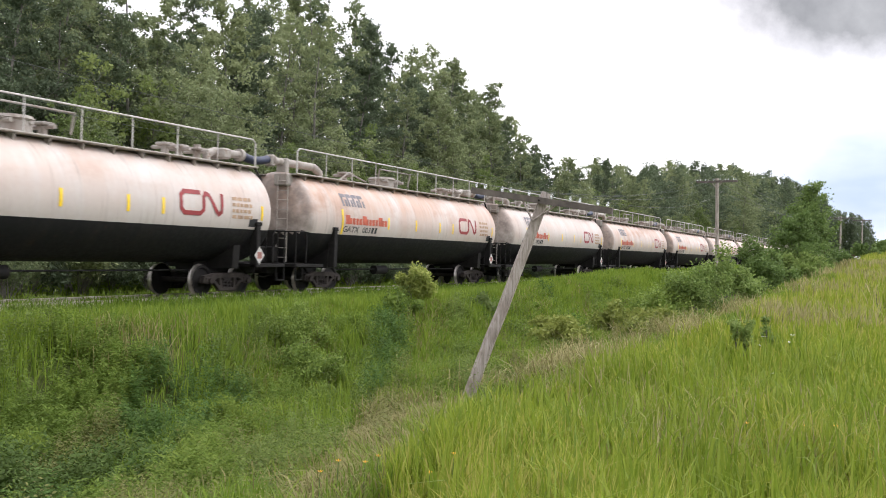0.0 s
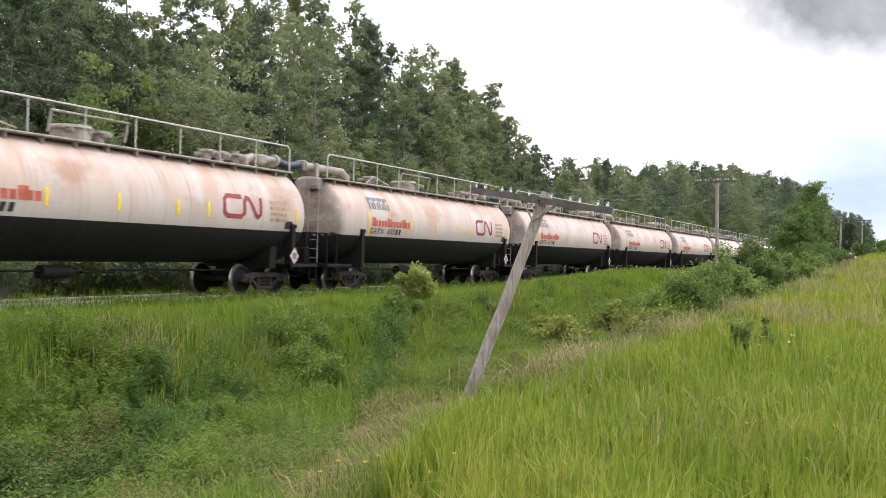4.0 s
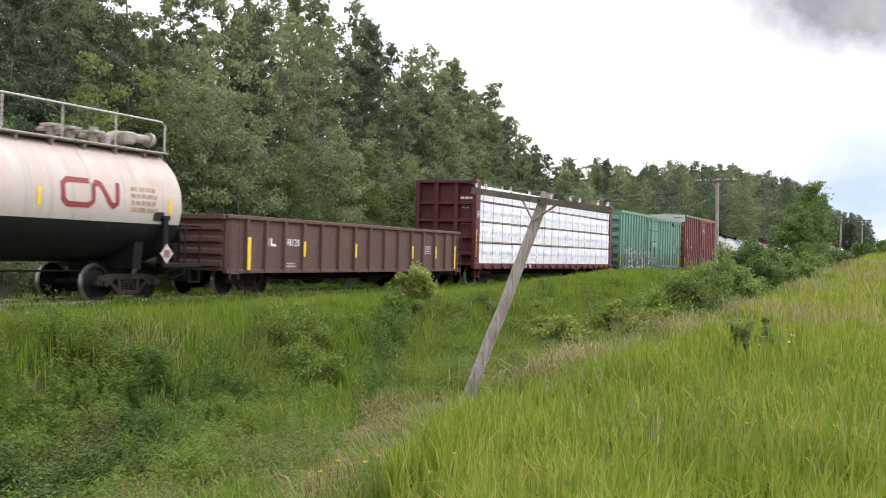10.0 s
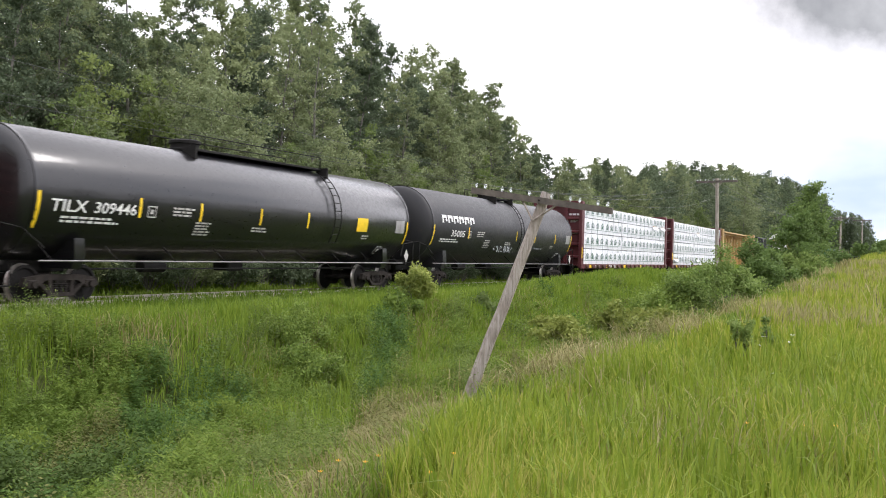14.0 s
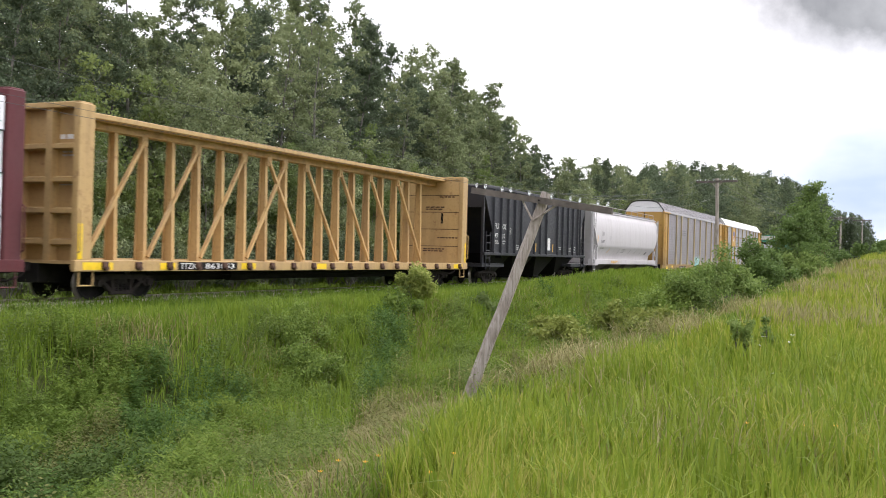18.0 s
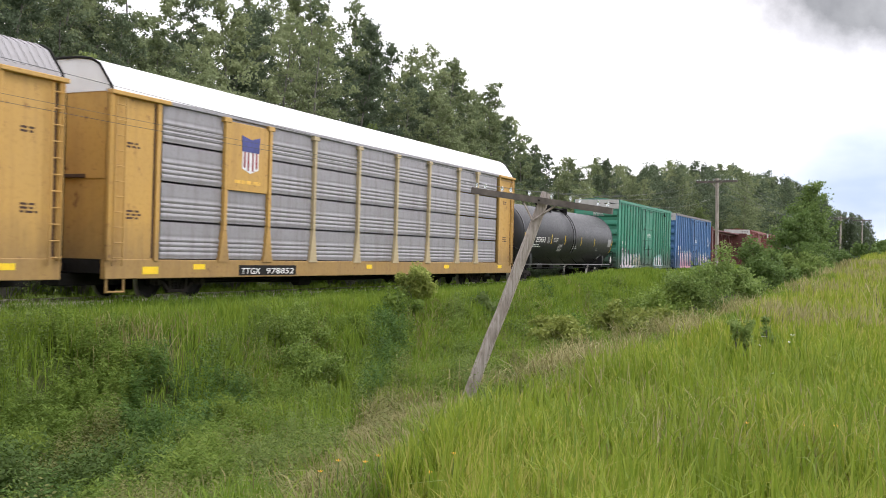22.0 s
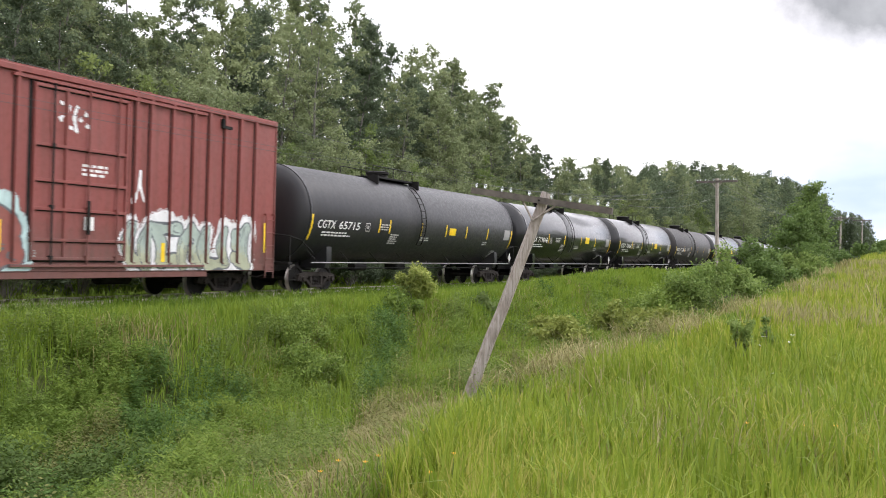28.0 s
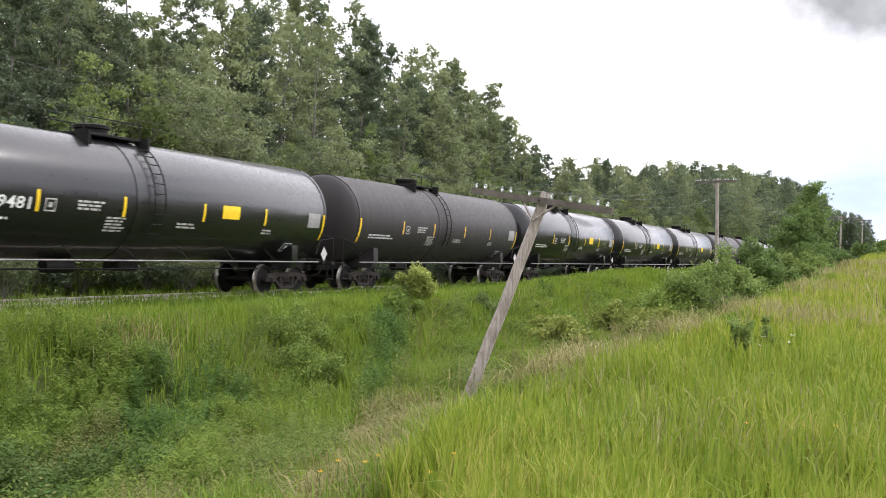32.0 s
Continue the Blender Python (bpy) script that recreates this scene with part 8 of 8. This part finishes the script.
# ---- bushes, the lone tree, poles, wires and flowers ----
LEAF_NEAR = leafy("near_tree_leaf", ((0.1, (0.0792, 0.132, 0.0425)), (0.5, (0.147, 0.22, 0.0658)), (0.95, (0.264, 0.352, 0.106))), 0.5, 0.4, single=0.35)
SHRUB = leafy("grey_green_leaf", ((0.1, (0.0914, 0.149, 0.0318)), (0.5, (0.177, 0.253, 0.0516)), (0.95, (0.29, 0.374, 0.0894))), 0.5, 0.35)
LIME = leafy("lime_leaf", ((0.1, (0.17, 0.22, 0.05)), (0.5, (0.29, 0.34, 0.085)), (0.95, (0.42, 0.45, 0.14))), 0.5, 0.42)
OLIVE = leafy("olive_leaf", ((0.1, (0.115, 0.155, 0.0368)), (0.5, (0.221, 0.26, 0.0598)), (0.95, (0.336, 0.36, 0.101))), 0.5, 0.35)


def build_bushes():
    rows = (
        ("willow_bush", 11.9, 38.0, 1.5, 2.2, 9000, 0.06, WILLOW, "bright green willow bush beside the ditch"),
        ("willow_bush", 12.3, 44.0, 1.5, 2.8, 10000, 0.065, WILLOW, "tall green willow bush beside the ditch"),
        ("willow_bush", 12.7, 50.0, 1.4, 3.1, 9000, 0.07, LEAF_NEAR, "dark green bush behind the willows"),
        ("willow_bush", 12.6, 56.0, 1.3, 2.5, 7000, 0.08, LEAF_NEAR, "dark green bush behind the willows"),
        ("willow_bush", 11.3, 37.0, 1.6, 1.7, 8000, 0.06, SHRUB, "low grey-green shrub in the ditch"),
        ("willow_bush", 10.4, 41.0, 1.7, 1.7, 8000, 0.065, SHRUB, "low grey-green shrub in the ditch"),
        ("willow_bush", 12.6, 30.5, 1.3, 1.1, 3500, 0.07, OLIVE, "low olive-coloured shrub at the ditch edge"),
        ("willow_bush", 11.4, 32.5, 1.2, 1.2, 3000, 0.08, OLIVE, "low olive-coloured shrub at the ditch edge"),
        ("willow_bush", 11.6, 63.0, 1.5, 1.7, 6000, 0.09, LEAF_NEAR, "dense green bush at the foot of a tree"),
        ("willow_bush", 12.6, 71.0, 1.7, 1.9, 6000, 0.09, WILLOW, "dense green bush at the foot of a tree"),
        ("willow_bush", 11.4, 72.0, 1.5, 2.0, 6000, 0.09, LEAF_NEAR, "dense green bush at the foot of a tree"),
        ("trackside_bush", 5.3, 28.2, 0.72, 1.5, 3600, 0.06, LIME, "small yellow-green bush beside the track"),
        ("willow_bush", 8.6, 31.5, 1.2, 1.1, 4000, 0.07, OLIVE, "low olive-coloured shrub at the ditch edge"),
        ("willow_bush", 9.5, 29.5, 1.1, 1.0, 4000, 0.07, OLIVE, "low olive-coloured shrub at the ditch edge"),
        ("willow_bush", 10.4, 33.8, 1.2, 1.3, 4000, 0.07, OLIVE, "low olive-coloured shrub at the ditch edge"),
        ("trackside_bush", 5.9, 31.5, 0.6, 0.9, 1600, 0.08, LEAF_YOUNG, "small yellow-green bush beside the track"),
        ("trackside_bush", 5.6, 26.5, 0.7, 0.8, 1800, 0.07, SHRUB, "small grey-green bush beside the track"),
        ("ditch_shrub", 6.6, 19.6, 1.0, 1.25, 9500, 0.034, SHRUB, "rounded grey-green shrub in the ditch"),
        ("ditch_shrub", 7.6, 18.2, 0.9, 1.0, 8500, 0.034, SHRUB, "rounded grey-green shrub in the ditch"),
        ("ditch_shrub", 9.0, 13.5, 0.8, 0.8, 6500, 0.03, WEED, "leafy dark green shrub in the ditch"),
        ("ditch_shrub", 8.4, 10.0, 0.9, 0.8, 6500, 0.03, WEED, "leafy dark green shrub in the ditch"),
        ("ditch_shrub", 10.2, 22.0, 0.8, 0.8, 4500, 0.045, SHRUB, "rounded grey-green shrub in the ditch"),
        ("bank_sapling", 16.3, 20.4, 0.26, 1.4, 1500, 0.034, WILLOW, "small green sapling in the bank grass"),
        ("bank_sapling", 16.75, 21.0, 0.24, 1.0, 1000, 0.034, WILLOW, "small olive sapling in the bank grass"),
        ("far_bush", 13.8, 96.0, 1.2, 1.5, 1200, 0.16, LEAF_NEAR, "distant green bush on the bank"),
        ("far_bush", 14.6, 118.0, 1.5, 1.8, 1200, 0.20, LEAF_NEAR, "distant green bush on the bank"),
        ("far_bush", 12.6, 104.0, 1.3, 1.4, 1200, 0.18, SHRUB, "distant green bush on the bank"),
        ("far_bush", 16.5, 128.0, 1.6, 2.0, 1200, 0.20, LEAF_NEAR, "distant green bush on the bank"),
    )
    for i, (name, x, y, r, h, n, leaf, mat, label) in enumerate(rows):
        make_bush(name, 200 + i, x, y, r, h, n, leaf, mat, label)
    for i, (x, y, h, s) in enumerate(((12.0, 77.0, 6.9, 1.8), (12.2, 83.0, 5.4, 1.5), (11.8, 73.5, 4.6, 1.4))):
        t = make_tree("lone_tree", 90 + i, h, s, 15000 if i == 0 else 9000, 0.11, LEAF_NEAR, "bushy green tree standing alone beside the track", bare=0.06, trunk=0.10, clump=0.75, thin=0.65)
        t.matrix_basis = pose(x, y, land_at(x, y), 0, 0, 70 * i)


build_bushes()


def insulator_mesh():
    return Solid().lathe([(0.0, 0.011), (0.025, 0.011), (0.03, 0.030), (0.052, 0.036), (0.056, 0.027), (0.078, 0.028), (0.098, 0.022), (0.104, 0.009)], (0, 0, 0), "z", 12).mesh("insulator", GLASS)


INSULATOR = insulator_mesh()


def telegraph_pole(label, foot, head, arm_c, arm_d, r=0.115, fine=True):
    """foot and head: ends of the pole; arm_c, arm_d: the crossarm's centre and half its length as a vector."""
    top = new("telegraph_pole")
    foot, head, arm_c, arm_d = Vector(foot), Vector(head), Vector(arm_c), Vector(arm_d)
    s = Solid()
    n = 10
    g = random.Random(3)
    pts = [foot.lerp(head, i / n) + Vector((g.uniform(-0.012, 0.012), g.uniform(-0.012, 0.012), 0)) for i in range(n + 1)]
    s.path(pts, [r * (1.12 - 0.26 * i / n) for i in range(n + 1)], 14)
    part("pole", s, WOOD, top, "grey weathered split wooden pole")
    u = arm_d.normalized()
    w = Vector((0, 1, 0))
    z = u.cross(w)
    if z.z < 0:
        z = -z
    off = -w * (r + 0.02)
    corners = [(a, b) for a in (-0.05, 0.05) for b in (-0.06, 0.06)]
    v = [arm_c + off + arm_d * e + w * a + z * b for e in (-1, 1) for a, b in corners]
    part("crossarm", Solid().add(v, [(0, 1, 3, 2), (4, 6, 7, 5), (0, 4, 5, 1), (2, 3, 7, 6), (0, 2, 6, 4), (1, 5, 7, 3)]), WOOD_DARK, top, "dark weathered wooden crossarm")
    down = (foot - head).normalized()
    for e in (-0.27, 0.27):
        part("brace", Solid().tube(arm_c + off + arm_d * e, arm_c + down * 0.42 + off * 0.9, 0.022, 6), WOOD, top)
    part("bolt", Solid().tube(arm_c + off * 1.6, arm_c - off * 1.4, 0.018, 8), GRIT, top)
    pins = []
    for f in (0.03, 0.095, 0.22, 0.285, 0.42, 0.58, 0.71, 0.775, 0.90, 0.965):
        p = arm_c + off + arm_d * (2 * f - 1) + z * 0.06
        ob = under("insulator", INSULATOR, top, *p)
        pins.append(p + Vector((0, 0, 0.10)))
    tagged(top, label, "utility pole", "telegraph poles along the line")
    return pins


def build_poles():
    gz = land_at(11.5, 17.9)
    lean = telegraph_pole("leaning grey telegraph pole with crossarm and glass insulators", (11.35, 17.8, gz - 0.35), (12.87, 18.50, 2.66), (12.80, 18.46, 2.50), (1.44, 0.0, -0.2), 0.115)
    back = telegraph_pole("upright grey telegraph pole with a crossarm", (12.2, -27.0, land_at(12.2, -27.0) - 0.3), (12.2, -27.0, 4.5), (12.2, -27.0, 4.2), (1.45, 0, 0), 0.115)
    mid = telegraph_pole("upright grey telegraph pole behind the bushes", (9.55, 57.0, land_at(9.55, 57) - 0.3), (9.40, 57.0, 6.05), (9.42, 57.0, 5.85), (1.12, 0, 0.03), 0.10)
    far1 = telegraph_pole("distant telegraph pole with a crossarm", (11.6, 128.0, land_at(11.6, 128) - 0.3), (11.6, 128.0, 7.2), (11.6, 128.0, 6.95), (1.45, 0, 0), 0.11)
    far2 = telegraph_pole("distant telegraph pole with a crossarm", (11.7, 182.0, land_at(11.7, 182) - 0.3), (11.7, 182.0, 9.2), (11.7, 182.0, 8.9), (1.45, 0, 0), 0.11)
    g = random.Random(8)
    for a, b, sag, r in ((back, lean, 0.58, 0.0022), (lean, mid, 0.5, 0.004), (mid, far1, 1.1, 0.010), (far1, far2, 0.8, 0.013)):
        for i in ((1, 5, 8) if a is back else (0, 4, 6, 9)):
            p, q = a[i], b[i]
            k = sag * g.uniform(0.75, 1.3)
            pts = [p.lerp(q, t / 24) - Vector((0, 0, 4 * k * (t / 24) * (1 - t / 24))) for t in range(25)]
            tagged(new("wire", Solid().path(pts, r, 5).mesh("wire", WIRE)), "thin dark telegraph wire strung between poles", "wire", "telegraph wires")


build_poles()


def build_flowers():
    petal = plain("yellow_petals", (0.80, 0.42, 0.02), 0.5)
    daisy = plain("white_petals", (0.75, 0.75, 0.72), 0.5)
    stem = plain("flower_stem", (0.10, 0.15, 0.03), 0.6)
    g = random.Random(12)
    spots = [(15.0, 9.6, petal, 0.022)] * 4 + [(14.95, 7.3, petal, 0.02)] * 4 + [(15.6, 6.6, petal, 0.018)] * 2 + [(17.6, 15.5, daisy, 0.035)] * 4 + [(16.9, 20.5, daisy, 0.05)] * 4 + [(18.3, 10.2, petal, 0.022)] * 3 + [(18.0, 6.0, daisy, 0.02)] * 2
    for x, y, mat, r in spots:
        x, y = x + g.gauss(0, 0.22), y + g.gauss(0, 0.3)
        h = g.uniform(0.45, 0.62)
        top = new("flower")
        top.matrix_basis = pose(x, y, land_at(x, y))
        part("stem", Solid().tube((0, 0, 0), (0.02, 0.0, h), 0.004, 5), stem, top)
        s = Solid()
        for i in range(6):
            a = i * 1.047
            s.add([(0.02, 0, h), (0.02 + r * math.cos(a - 0.4), r * math.sin(a - 0.4), h + 0.012), (0.02 + r * 1.35 * math.cos(a), r * 1.35 * math.sin(a), h + 0.02), (0.02 + r * math.cos(a + 0.4), r * math.sin(a + 0.4), h + 0.012)], [(0, 1, 2, 3)])
        part("bloom", s, mat, top)
        tagged(top, "small yellow wildflower in the grass" if mat is petal else "small white wildflower in the grass", "flower", "wildflowers")


build_flowers()


# ---- a dark cloud that drifts off slowly ----
def build_cloud():
    k = Mat("grey_cloud", 1.0)
    e = k.t.nodes.new("ShaderNodeEmission")
    k.link(k.ramp(k.noise(0.006, 6, 0.55), (0.3, (0.33, 0.34, 0.375)), (0.7, (0.60, 0.61, 0.65))), e.inputs[0])
    clear = k.t.nodes.new("ShaderNodeBsdfTransparent")
    mixed = k.t.nodes.new("ShaderNodeMixShader")
    grad = k.t.nodes.new("ShaderNodeTexGradient")
    grad.gradient_type = "SPHERICAL"
    k.link(k.scaled((1 / 450, 1 / 230, 0.0)), grad.inputs[0])
    soft = k.t.nodes.new("ShaderNodeMath")
    soft.operation = "MULTIPLY_ADD"
    k.link(k.noise(0.007, 6, 0.6), soft.inputs[0])
    soft.inputs[1].default_value = 0.55
    k.link(grad.outputs["Fac"], soft.inputs[2])
    k.link(k.ramp(soft.outputs[0], (0.28, 0.0), (0.50, 0.55), (0.82, 0.98)), mixed.inputs[0])
    k.link(clear.outputs[0], mixed.inputs[1])
    k.link(e.outputs[0], mixed.inputs[2])
    k.link(mixed.outputs[0], k.out.inputs[0])
    n = 24
    v = [(-520 + 1040 * i / n, -260 + 520 * j / n, -0.00012 * (-520 + 1040 * i / n) ** 2) for i in range(n + 1) for j in range(n + 1)]
    f = [(i * (n + 1) + j, (i + 1) * (n + 1) + j, (i + 1) * (n + 1) + j + 1, i * (n + 1) + j + 1) for i in range(n) for j in range(n)]
    ob = new("cloud", Solid().add(v, f).mesh("cloud", k.m))
    return tagged(ob, "dark grey rain cloud low in the white sky", "cloud", kind="structure")


CLOUD = build_cloud()

def motions():
    """The whole train runs left at just under eighty kilometres an hour, slowing very slightly."""
    for car, start in CARS:
        walk(car, [(t, pose(0, start - 22.172 * (t - 24) + 0.0053 * (t - 24) ** 2, 0)) for t in (0, 4, 8, 12, 16, 20, 24, 28, 32)])
    turn = VIEW.to_3x3()
    for_cloud = []
    for t, px, py in ((0, 0.415, 0.262), (32, 0.452, 0.270)):
        eye = EYE + turn @ Vector((px, py, -1.0)) * 2300
        for_cloud.append((t, Matrix.Translation(eye) @ turn.to_4x4()))
    walk(CLOUD, for_cloud)


motions()
